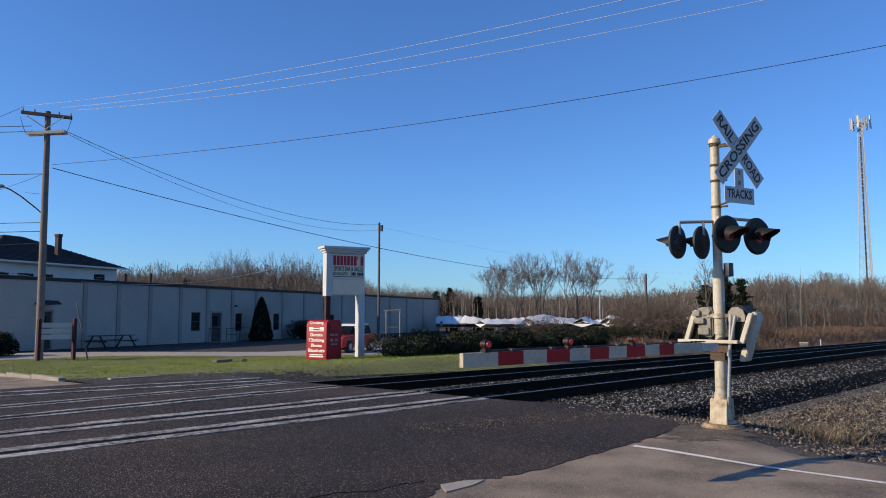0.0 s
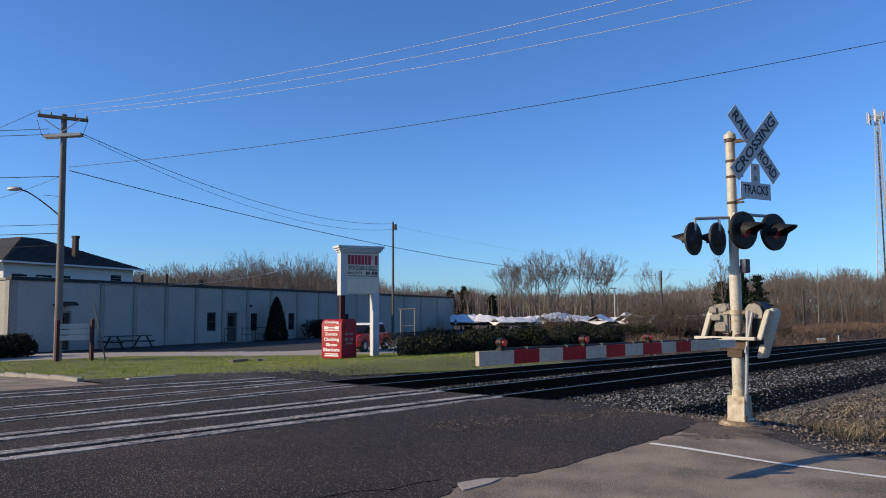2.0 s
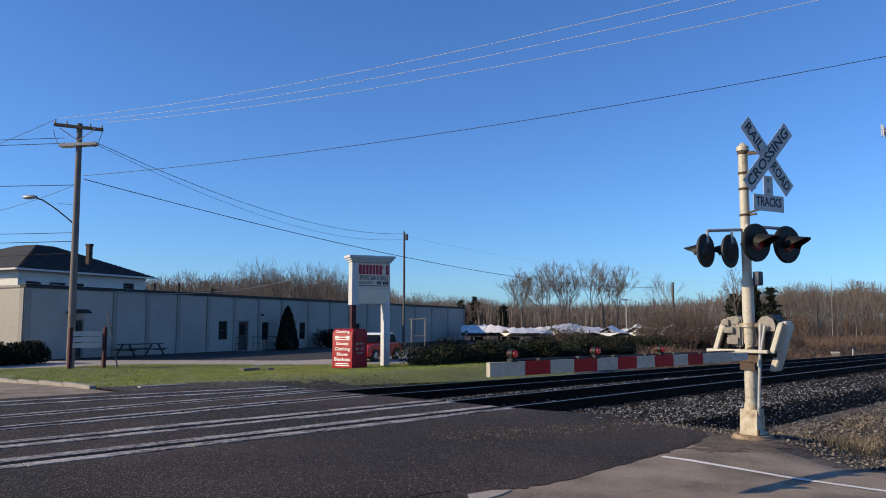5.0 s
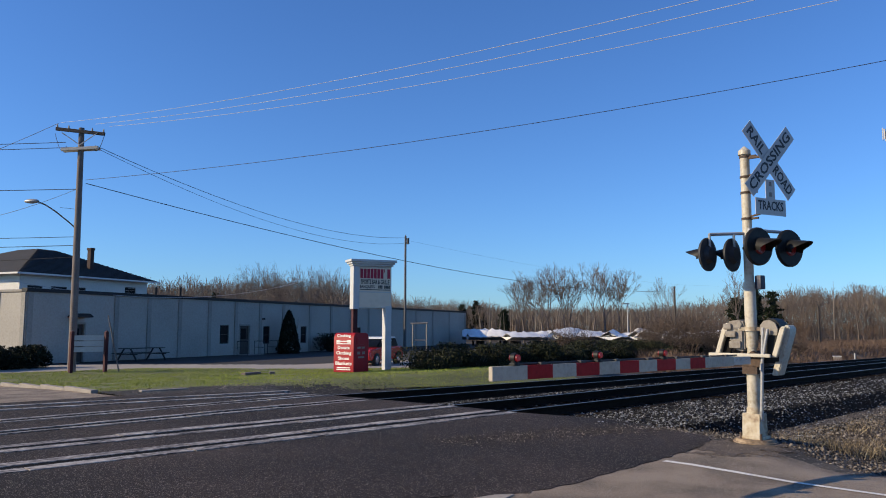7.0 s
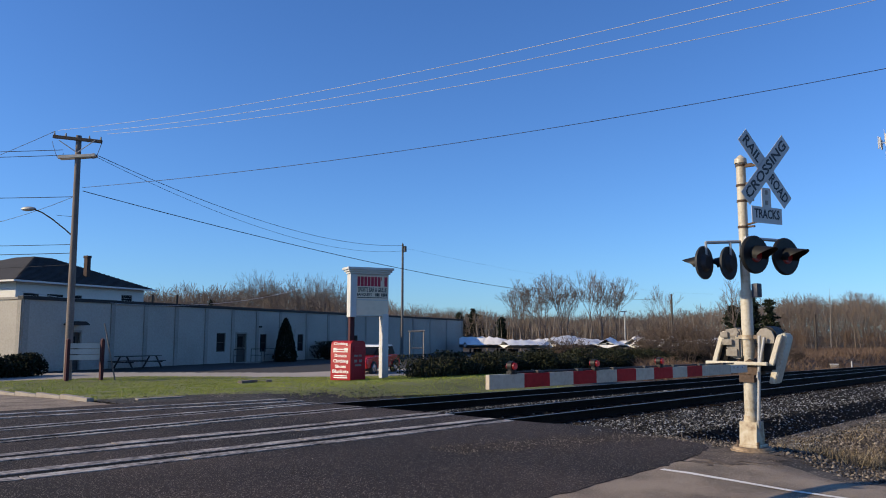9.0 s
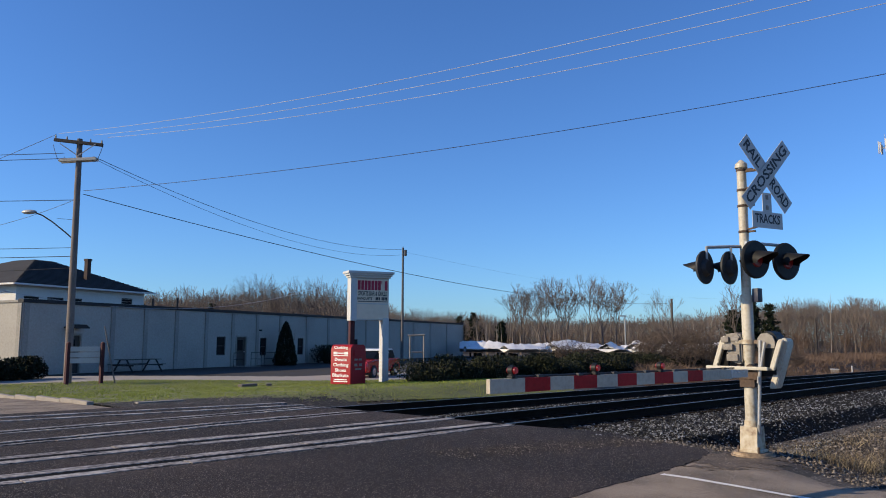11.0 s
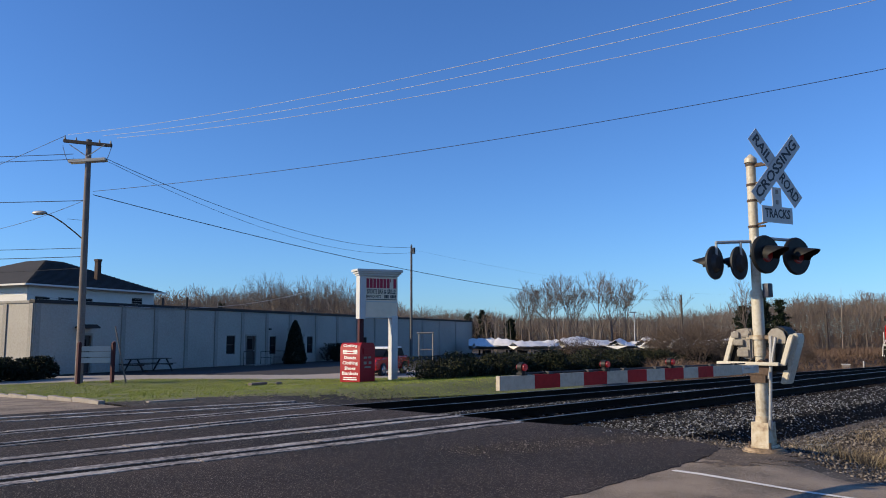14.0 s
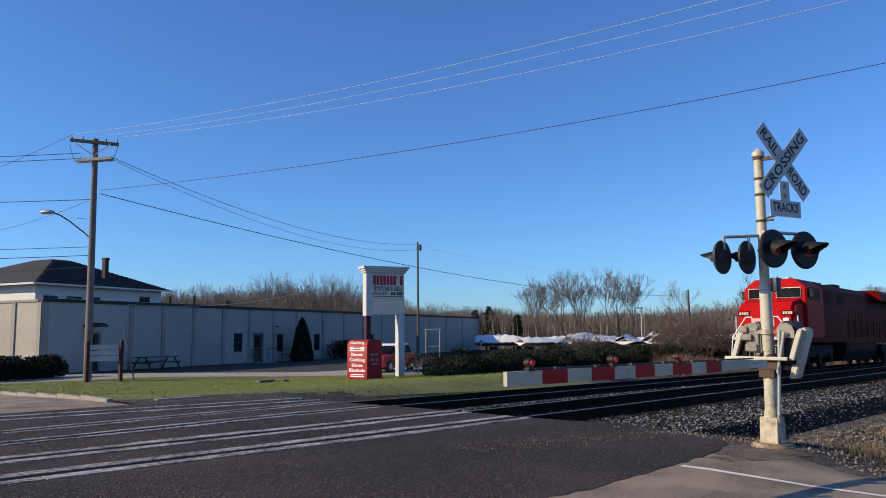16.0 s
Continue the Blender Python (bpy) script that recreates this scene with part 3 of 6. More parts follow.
def crossing_pads(t, x0, x1, seed, wide=1.0):
    """Worn grey pads on both sides of each rail, with a dark flangeway between."""
    rng = np.random.default_rng(seed)
    for s in (-0.7525, 0.7525):
        bm = bmesh.new()
        box(bm, x0, x1, s - 0.15, s + 0.15, -0.10, 0.008)
        part("flangeway", bm, M["gap"], t)
        for side in (-1, 1):
            x = x0
            while x < x1 - 0.3:
                w = min(rng.uniform(1.7, 2.5), x1 - x)
                near, far = 0.09 + (0.02 if side * s < 0 else 0), 0.10 + wide * rng.uniform(0.19, 0.27)
                bm = bmesh.new()
                lo, hi = sorted((s + side * near, s + side * far))
                box(bm, x + 0.008, x + w - 0.008, lo, hi, -0.06, 0.016 + rng.normal(0, 0.003), None, 0.006)
                part("pad", bm, M["strip"], t)
                x += w


def seam_strip():
    """Two pale old strips with a gap where a lifted rail lay."""
    o = thing("old_rail_strip", pose(4.6, 16.2, 0, 0, 0, -6.9), "pale worn strips of an abandoned rail in the asphalt", "rail strip", kind="structure")
    rng = np.random.default_rng(8)
    for y in (-0.38, 0.38):
        x = -8
        while x < 5.0:
            w = rng.uniform(1.4, 2.4)
            bm = bmesh.new()
            box(bm, x, x + w - 0.02, y - 0.09, y + 0.09, -0.05, 0.022, None, 0.005)
            part("pad", bm, M["strip"], o)
            x += w


def ballast():
    rng = np.random.default_rng(11)

    def bed_z(x, y):
        f = far_track(x)
        g = ground_z(x, y)
        lo, hi = 6.75 + 0.5 * (1 - step(10.8, 12.5, x)), f + 2.2
        top = -0.20 + (drop(x) * step(11.5, 13, y))
        ridge = 0.10 * math.exp(-((y - (10.02 + f) / 2) / 0.32) ** 2)
        if lo <= y <= hi:
            return top + ridge
        gap = (lo - y) if y < lo else (y - hi)
        return max(g - 0.05, top - gap * 0.8)
    xs = np.concatenate([np.arange(10.2, 45, 0.35), np.arange(45, 260, 4.0)])
    ys = np.arange(4.6, 36, 0.3)
    nx = len(xs)
    v = [(x, y, bed_z(x, y) + 0.02 * noise.noise((x * 3, y * 3, 5))) for y in ys for x in xs]
    f = [(j * nx + i, j * nx + i + 1, (j + 1) * nx + i + 1, (j + 1) * nx + i) for j in range(len(ys) - 1) for i in range(nx - 1)
         if ys[j] < far_track(xs[i]) + 1.9 and ys[j] > 5.4 + max(0, 11.6 - xs[i]) * 1.2 and not (xs[i] < 10.9 and ys[j] < 17)]
    bed = raw("ballast_bed", v, f, M["ballast"], "dark crushed stone bed under the tracks", "ballast", "structure")
    # loose stones: dense near the crossing
    spots, sizes = [], []
    while len(spots) < 38000:
        x = 10.5 + rng.exponential(8.0)
        y = rng.uniform(4.6, far_track(x) + 3)
        if x > 60 or (x < 11.0 + 0.3 * rng.random() and 7.4 < y < 16.5) or y < 5.0 + max(0, 12.5 - x) * 1.1 * rng.random():
            continue
        if any(abs(y - c) < 0.8 + 0.15 * rng.random() for c in (10.02, far_track(x))) and rng.random() < 0.75:
            continue
        spots.append((x, y, max(bed_z(x, y), ground_z(x, y) + 0.022 if y < 7.2 else -9) + rng.uniform(-0.005, 0.02)))
        sizes.append(rng.uniform(0.009, 0.025) * (1 + 0.012 * x))
    v, f = stones(rng, np.array(spots), np.array(sizes))
    raw("ballast_stones", v, f, M["stone"], "angular grey ballast stones, dark and pale", "ballast stones")
    # fine gravel and chips spilled on the asphalt edge and the verge
    spots, sizes = [], []
    for _ in range(34000):
        x, y = 9.7 + abs(rng.normal(0, 7.0)), rng.uniform(-1, 6.3)
        if x < 9.75 + 0.5 * step(3.0, 4.4, y) + 0.3 * rng.random() or math.hypot(x - 10.25, y - 4.48) < 0.34:
            continue
        spots.append((x, y, max(ground_z(x, y) + 0.028, bed_z(x, y) if y > 5.8 else -9)))
        sizes.append(rng.uniform(0.008, 0.034))
    for _ in range(1500):
        x = rng.uniform(7.2, 10.6)
        y = 7.3 - 0.32 * (x - 7.2) + rng.normal(0, 0.28)
        spots.append((x, y, 0.016))
        sizes.append(rng.uniform(0.004, 0.012))
    for _ in range(7000):
        x, y = rng.uniform(1.5, 10.6), rng.uniform(4.7, 9.0)
        spots.append((x, y, 0.006))
        sizes.append(rng.uniform(0.0025, 0.007))
    for _ in range(2600):
        x, y = rng.uniform(7.1, 16), rng.normal(18.2, 0.55)
        spots.append((x, y, ground_z(x, y) + 0.01))
        sizes.append(rng.uniform(0.012, 0.03))
    v, f = stones(rng, np.array(spots), np.array(sizes))
    raw("loose_gravel", v, f, M["chip"], "loose grey and tan gravel beside the road", "gravel")


def verges():
    sheet("gravel_shoulder", lambda x, y: y < 7.1 and (x > 10 or y < 5.4), 9.4, 45, -12, 7.2, 0.4, 0.024, M["gravel"], "tan gravel strip beside the road and tracks", "gravel")
    edge = lambda x: min(35.3, 35.17 - 1.19 * (x - 15.24))  # far edge of the grass
    sheet("grass_verge", lambda x, y: y > max(17.7, 18.9 - 0.22 * max(0, x - 9)) + 0.25 * math.sin(x) and x > 7.1 and y < (max(edge(x), 21.5) if x < 18 else edge(x)), 7.0, 26, 18, 36.4, 0.4, 0.012, M["verge"], "short green grass strip beyond the tracks", "grass")
    sheet("parking_lot", lambda x, y: y < 43.3 + 0.386 * (x - 12.4) - 0.1 and x > 7.3 and y > 27.2 - 0.05 * x and (x < 44 or y > 44), 7.0, 78, 26, 72, 0.7, 0.006, M["lot"], "asphalt parking lot with the building's shadow put into its dark colour", "parking lot")
    sheet("gravel_drive", lambda x, y: x > 7.2 and min(35.3, 35.17 - 1.19 * (x - 15.24)) - 0.3 < y < max(26.8, min(35.3, 35.17 - 1.19 * (x - 15.24))) + 6.5, 7.0, 34, 24, 42.4, 0.4, 0.010, M["drive"], "pale gravel drive between grass and parking lot", "drive")
    sheet("soil_rim", lambda x, y: x > 9.2 and x < 10.75 + 0.35 * noise.noise((x * 2.1, y * 2.1, 1)) + 0.25 * step(3.6, 4.6, y) and y < 5.0, 9.2, 11.4, -6, 5.1, 0.1, 0.0265, M["rim"], "dark crumbly soil at the broken pavement edge", "soil")
    sheet("dirt_film", lambda x, y: (x - 9.75) ** 2 / 1.1 + (y - 4.42) ** 2 / 0.34 < 0.7 + 0.7 * noise.noise((x * 4.5, y * 4.5, 2)) + 0.5 * noise.noise((x * 13, y * 13, 5)) and y < 4.95 and math.hypot(x - 10.25, y - 4.48) > 0.3, 8.4, 10.4, 3.4, 5.0, 0.05, 0.0345, M["dirt"], "dark dirt washed over the pavement at the mast", "soil")
    # strip of rubble whose colour holds the slope's shade
    sheet("cinder_strip", lambda x, y: (17.35 if x < 8.2 or x > 11.6 else 15.6) < y < 19.3 + 0.5 * noise.noise((x * 0.7, y * 0.7, 4)) - 0.22 * max(0, x - 9) and x > 7.1, 7.0, 24, 15.4, 20.8, 0.2, 0.018, M["shaded_rubble"], "rubble with shade in its dark colour between the far rails and the grass", "soil")
    rng = np.random.default_rng(21)
    spots = []
    while len(spots) < 72000:
        x = rng.uniform(7.2, 25)
        y = rng.uniform(17.6, 35.5)
        hi = min(35.3, 35.17 - 1.19 * (x - 15.24)) if x > 18 else 35.3 if x < 15 else 35.17 - 1.19 * (x - 15.24)
        if y > hi or y < 18.95 + 0.5 * noise.noise((x * 0.7, 1, 4)) - 0.22 * max(0, x - 9) or (y < 19.7 - 0.22 * max(0, x - 9) and rng.random() < 0.6) or noise.noise((x * 0.8, y * 0.8, 3)) < -0.32:
            continue
        spots.append((x, y, ground_z(x, y) + 0.005))
    spots = np.array(spots)
    v, f = blades(rng, spots, rng.uniform(0.02, 0.065, len(spots)), rng.uniform(0.003, 0.007, len(spots)), 1.1)
    raw("grass", v, f, M["grass"], "short green grass blades of the verge", "grass")
    # dry weeds round the signal mast and along the ballast foot
    spots = []
    for _ in range(46):
        cx = rng.uniform(10.9, 19)
        cy = 4.3 + rng.normal(0, 0.9) - 0.02 * (cx - 11)
        if math.hypot(cx - 10.25, cy - 4.48) < 0.5:
            continue
        for _ in range(int(rng.uniform(10, 40))):
            x, y = cx + rng.normal(0, 0.16), cy + rng.normal(0, 0.16)
            spots.append((x, y, ground_z(x, y) + 0.025))
    tall = []
    for cx, cy, many in ((11.0, 3.9, 70), (11.35, 3.75, 90), (11.7, 3.55, 110), (12.1, 3.45, 90), (11.5, 4.3, 40), (12.6, 3.5, 45), (12.9, 4.2, 30), (13.6, 3.9, 30), (14.8, 4.6, 25)):
        for _ in range(many * 2):
            x, y = cx + rng.normal(0, 0.17), cy + rng.normal(0, 0.15)
            tall.append((x, y, ground_z(x, y) + 0.02))
    tall = np.array(tall)
    v, f = blades(rng, tall, rng.uniform(0.06, 0.26, len(tall)), rng.uniform(0.002, 0.0055, len(tall)), 1.8)
    raw("tall_weeds", v, f, M["straw"], "tall dry straw tufts beside the signal mast", "weeds")
    for _ in range(2600):
        x, y = 10.8 + abs(rng.normal(0, 4.5)), rng.uniform(0.5, 6.4)
        if noise.noise((x * 0.9, y * 0.9, 9)) > -0.05 and math.hypot(x - 10.25, y - 4.48) > 0.4:
            spots.append((x, y, ground_z(x, y) + 0.02))
    spots = np.array(spots)
    v, f = blades(rng, spots, rng.uniform(0.03, 0.13, len(spots)), rng.uniform(0.0015, 0.004, len(spots)), 1.5)
    raw("dry_weeds", v, f, M["straw"], "dry straw-coloured weeds beside the signal mast", "weeds")


ground()
ROAD = road()
NEAR = track(pose(0, 10.02, 0), "polished rails on dark ties in ballast, near track", 260, 11.1)
FAR = track(pose(0, 13.2 - 0.07 * 3.5, 0.0, 0, 0, math.degrees(math.atan(0.07))), "polished rails on dark ties in ballast, far track", 260, 10.9, 0.012)
crossing_pads(NEAR, -10, 10.7, 1)
crossing_pads(FAR, -10, 10.5, 2, 0.6)
seam_strip()
ballast()
verges()


# ---- the crossing signal ----
def disc_light(parent, at, heading, mat_lens, size=1.0, paint="black"):
    """A round flasher: black backing disc, hood and red lens; it faces along heading."""
    m = Matrix.Translation(at) @ pose(0, 0, 0, 0, 0, heading + 90) @ Matrix.Scale(size, 4)  # local -y faces out
    bm = bmesh.new()
    rod(bm, (0, 0.012, 0), (0, -0.012, 0), 0.25, 0.25, 36)
    rod(bm, (0, 0.07, 0), (0, 0.012, 0), 0.10, 0.14, 24)
    rod(bm, (0, -0.012, 0), (0, -0.03, 0), 0.25, 0.235, 36)
    bmesh.ops.transform(bm, matrix=m, verts=bm.verts)
    d = part("backing_disc", bm, M[paint], parent, "black round backing disc", True)
    bm = bmesh.new()
    rod(bm, (0, -0.028, 0), (0, -0.045, 0), 0.105, 0.085, 28)
    bmesh.ops.transform(bm, matrix=m, verts=bm.verts)
    part("lens", bm, mat_lens, d, "deep red lens", True)
    bm = bmesh.new()  # hood: upper part of a tube, cut back towards its sides
    k = 14
    inner, outer = [], []
    for r, store in ((0.118, outer), (0.113, inner)):
        for i in range(k + 1):
            a = radians(-25 + 230 * i / k)
            reach = 0.10 + 0.22 * max(0, math.sin(a)) ** 0.8
            store.append((bm.verts.new((r * math.cos(a), -0.03, r * math.sin(a))), bm.verts.new((r * math.cos(a), -0.03 - reach, r * math.sin(a) - reach * 0.16))))
    for i in range(k):
        bm.faces.new((outer[i][0], outer[i][1], outer[i + 1][1], outer[i + 1][0]))
        bm.faces.new((inner[i][0], inner[i + 1][0], inner[i + 1][1], inner[i][1]))
        bm.faces.new((outer[i][1], inner[i][1], inner[i + 1][1], outer[i + 1][1]))
    bmesh.ops.transform(bm, matrix=m, verts=bm.verts)
    part("hood", bm, M["black"], d, "black half-round hood", True)
    return d


BACK_PAIR = (Vector((-0.50, 0.335, 2.50)), Vector((-0.195, 0.135, 2.50)))  # centres of the flashers for the side road


def signal_mast():
    t = thing("crossing_signal", pose(10.25, 4.48, 0, 0.25, -0.3, 0), "cream crossing signal mast with crossbuck, flashers and gate mechanism", "railway signal")
    P = lambda name, bm, mat, label="", parent=t, smooth=True: part(name, bm, M[mat], parent, label, smooth)
    bm = bmesh.new()
    rod(bm, (0, 0, -0.35), (0, 0, 0.015), 0.29, 0.28, 32)
    rod(bm, (0, 0, 0.015), (0, 0, 0.05), 0.25, 0.24, 32)
    P("foundation", bm, "footing", "round stained concrete footing")
    bm = bmesh.new()
    box(bm, -0.145, 0.145, -0.15, 0.15, 0.05, 0.09, None, 0.01)
    prism(bm, [(-0.135, 0.09), (0.135, 0.09), (0.11, 0.38), (-0.11, 0.38)], "y", -0.115, 0.115)
    rod(bm, (0, 0, 0.38), (0, 0, 0.46), 0.100, 0.092, 24)
    base = P("base_casting", bm, "base_cream", "rust-stained cream junction base")
    for i in range(4):
        a = radians(45 + 90 * i)
        bm = bmesh.new()
        rod(bm, (0.19 * math.cos(a), 0.19 * math.sin(a), 0.05), (0.19 * math.cos(a), 0.19 * math.sin(a), 0.13), 0.018, 0.018, 8)
        P("bolt", bm, "rust", "", base)
    bm = bmesh.new()
    rod(bm, (0, 0, 0.45), (0, 0, 3.90), 0.063, 0.063, 28)
    rod(bm, (0, 0, 0.40), (0, 0, 1.10), 0.082, 0.080, 28)
    P("mast", bm, "cream", "cream painted steel tube")
    bm = bmesh.new()
    rod(bm, (0, 0, 1.25), (0, 0, 2.10), 0.078, 0.076, 28)
    rod(bm, (0, 0, 2.06), (0, 0, 2.13), 0.084, 0.084, 28)
    P("sleeve", bm, "cream", "thicker cream sleeve")
    bm = bmesh.new()
    rod(bm, (0, 0, 3.89), (0, 0, 3.95), 0.085, 0.08, 24)
    rod(bm, (0, 0, 3.95), (0, 0, 4.01), 0.08, 0.012, 24)
    P("cap", bm, "cream", "pointed mast cap")
    for z in (3.86, 3.58, 3.36, 3.00, 2.60):
        bm = bmesh.new()
        rod(bm, (0, 0, z - 0.015), (0, 0, z + 0.015), 0.072, 0.072, 24)
        box(bm, -0.02, 0.02, -0.16, -0.06, z - 0.012, z + 0.012)
        P("clamp", bm, "rust", "rusty mast clamp")
    # crossbuck, turned a little towards the road
    turn = pose(0.02, -0.02, 3.74, 0, 0, -15.8) @ pose(0, -0.36, 0)
    for name, ang, dy, text, tw in (("crossbuck_blade", -45, 0.0, "RAIL", None), ("crossbuck_blade", 45, -0.012, "CROSSING", None)):
        m = turn @ pose(0, dy, 0) @ pose(0, 0, 0, 0, -ang, 0)
        bm = bmesh.new()
        box(bm, -0.61, 0.61, -0.003, 0.003, -0.114, 0.114, None, 0.002)
        bmesh.ops.transform(bm, matrix=m, verts=bm.verts)
        blade = P(name, bm, "signwhite", "white aluminium crossbuck blade with black letters", t, False)
        stand = m @ pose(0, -0.0045, 0, 90, 0, 0)
        if text == "RAIL":
            lettering("lettering", "RAIL", 0.19, M["letter_black"], blade, stand @ pose(-0.36, 0, 0), 0.001, 0.40)
            lettering("lettering", "ROAD", 0.19, M["letter_black"], blade, stand @ pose(0.35, 0, 0), 0.001, 0.44)
        else:
            lettering("lettering", "CROSSING", 0.19, M["letter_black"], blade, stand, 0.001, 1.12)
    bm = bmesh.new()
    rod(bm, (0.0, 0, 3.84), turn @ Vector((0, 0.02, 0.08)), 0.018, 0.018, 8)
    rod(bm, (0.0, 0, 3.58), turn @ Vector((0, 0.02, -0.10)), 0.018, 0.018, 8)
    P("bracket", bm, "rust", "rusty sign brackets")
    # track count plate
    m = pose(0.02, -0.02, 3.13, 0, 0, -15.8) @ pose(0.02, -0.34, 0)
    bm = bmesh.new()
    prism(bm, [(-0.30, -0.12), (0.30, -0.12), (0.30, 0.10), (0.09, 0.10), (0.09, 0.36), (-0.09, 0.36), (-0.09, 0.10), (-0.30, 0.10)], "y", -0.003, 0.003)
    bmesh.ops.transform(bm, matrix=m, verts=bm.verts)
    plate = P("track_plate", bm, "signwhite", "white plate that counts the tracks", t, False)
    lettering("lettering", "TRACKS", 0.17, M["letter_black"], plate, m @ pose(0, -0.0045, 0.0, 90, 0, 0), 0.001, 0.50)
    for z in (0.30, 0.16):
        bm = bmesh.new()
        box(bm, -0.025, 0.025, -0.006, -0.003, z - 0.03, z + 0.03)
        bmesh.ops.transform(bm, matrix=m, verts=bm.verts)
        P("count_mark", bm, "box_grey", "", plate, False)
    bm = bmesh.new()
    rod(bm, (0, 0, 3.02), m @ Vector((0, 0.01, -0.06)), 0.014, 0.014, 8)
    P("bracket", bm, "rust")
    # flasher arm and lights
    u = Vector((math.cos(radians(-18)), math.sin(radians(-18)), 0))
    n = Vector((math.cos(radians(-108)), math.sin(radians(-108)), 0))
    bm = bmesh.new()
    rod(bm, BACK_PAIR[0] + Vector((0, -0.03, 0.27)), (0, 0, 2.80), 0.022, 0.022, 10)
    for at in BACK_PAIR:
        rod(bm, at + Vector((0, -0.03, 0.28)), at + Vector((0, -0.03, 0.08)), 0.018, 0.018, 8)
    rod(bm, n * 0.30 - u * 0.32 + Vector((0, 0, 2.80)), n * 0.30 + u * 0.32 + Vector((0, 0, 2.80)), 0.022, 0.022, 10)
    rod(bm, (0, 0, 2.80), n * 0.30 + Vector((0, 0, 2.80)), 0.025, 0.025, 10)
    for s in (-0.30, 0.30):
        rod(bm, n * 0.30 + u * s + Vector((0, 0, 2.82)), n * 0.33 + u * s + Vector((0, 0, 2.62)), 0.02, 0.02, 8)
    P("flasher_arm", bm, "galv", "galvanised cross arm")
    for s in (-0.29, 0.29):
        disc_light(t, n * 0.42 + u * s + Vector((0, 0, 2.57)), -108, M["lens"])
    # backs seen here take the black with skylight in its colour
    for at in BACK_PAIR:
        disc_light(t, at, 88, M["lens"], 0.91, "skylit_black")
    # cable box
    bm = bmesh.new()
    box(bm, 0.0, 0.10, -0.18, -0.085, 2.03, 2.22, pose(0, 0, 0, 0, 0, -15), 0.02)
    P("cable_box", bm, "blue", "small dark blue cable box")
    return t


SIGNAL = signal_mast()


def gate_mechanism(t):
    """Gearbox, counterweights and support rods at the mast; they stand across the road's direction."""
    P = lambda name, bm, mat, label="", parent=t, smooth=True: part(name, bm, M[mat], parent, label, smooth)
    bm = bmesh.new()
    prism(bm, [(0.06, 1.20), (0.20, 1.22), (0.30, 1.30), (0.24, 1.36), (0.31, 1.44), (0.30, 1.60), (0.10, 1.63), (0.06, 1.58)], "x", -0.10, 0.22)
    bmesh.ops.bevel(bm, geom=bm.edges[:], offset=0.025, segments=2, affect="EDGES")
    for lump in ((-0.13, 0.02, 0.10, 0.26, 1.24, 1.34), (-0.15, 0.05, 0.16, 0.30, 1.39, 1.47), (-0.12, 0.06, 0.09, 0.20, 1.50, 1.56), (-0.14, 0.02, 0.22, 0.33, 1.49, 1.57)):
        box(bm, *lump, None, 0.022)
    P("gearbox", bm, "box_grey", "weathered grey gate gearbox")
    bm = bmesh.new()
    rod(bm, (0, 0, 1.47), (0, 0, 1.53), 0.10, 0.10, 24)
    box(bm, -0.07, 0.07, -0.16, 0.16, 1.475, 1.525, pose(0, 0, 0, 0, 0, 20), 0.01)
    P("collar", bm, "base_cream", "rust-stained collar round the mast")
    bm = bmesh.new()
    box(bm, -0.02, 0.10, 0.30, 0.35, 1.46, 1.58, None, 0.01)
    P("gear_cover", bm, "cream", "small pale cover")
    bm = bmesh.new()
    prism(bm, [(-0.13, 1.05), (-0.38, 1.05), (-0.40, 1.48), (-0.36, 1.60), (-0.28, 1.65), (-0.20, 1.64), (-0.13, 1.56)], "x", -0.02, 0.30)
    bmesh.ops.bevel(bm, geom=bm.edges[:], offset=0.025, segments=2, affect="EDGES")
    P("motor_housing", bm, "black", "dark rounded motor housing")
    bm = bmesh.new()
    prism(bm, [(-0.14, 1.42), (-0.36, 1.42), (-0.37, 1.50), (-0.34, 1.58), (-0.27, 1.62), (-0.19, 1.61), (-0.14, 1.55)], "x", -0.045, -0.022)
    P("housing_cover", bm, "box_grey", "grey arched cover")
    for y0, y1, x in ((0.50, 0.36, 0.02), (-0.32, -0.46, -0.06)):
        bm = bmesh.new()
        s = 1 if y0 > 0 else -1
        prism(bm, [(y0 - 0.04, 1.13), (y0 + 0.03, 1.13), (y1 + 0.05, 1.50), (y1 + 0.02, 1.54), (y1 - 0.03, 1.53)], "x", x - 0.03, x + (0.34 if s > 0 else 0.03))
        bmesh.ops.bevel(bm, geom=bm.edges[:], offset=0.008, segments=2, affect="EDGES")
        P("counterweight_arm", bm, "cream", "cream slanting counterweight arm")
    bm = bmesh.new()
    prism(bm, [(-0.25, 0.89), (-0.335, 0.89), (-0.40, 1.10), (-0.515, 1.48), (-0.50, 1.54), (-0.455, 1.56), (-0.425, 1.52), (-0.31, 1.12)], "x", 0.0, 0.22)
    bmesh.ops.bevel(bm, geom=bm.edges[:], offset=0.012, segments=2, affect="EDGES")
    P("counterweight", bm, "cream", "pale slab counterweight")
    # near-black plate added for the shade on the left arm's flank
    bm = bmesh.new()
    prism(bm, [(0.46, 1.14), (0.34, 1.14), (0.30, 1.30), (0.36, 1.50), (0.40, 1.46)], "x", 0.06, 0.12)
    P("counterweight", bm, "train_dark", "dark plate standing in for the shaded face of the arm")
    bm = bmesh.new()
    box(bm, -0.16, -0.11, -0.30, 0.54, 1.13, 1.175, None, 0.008)
    box(bm, -0.16, 0.20, 0.49, 0.54, 1.08, 1.125, None, 0.008)
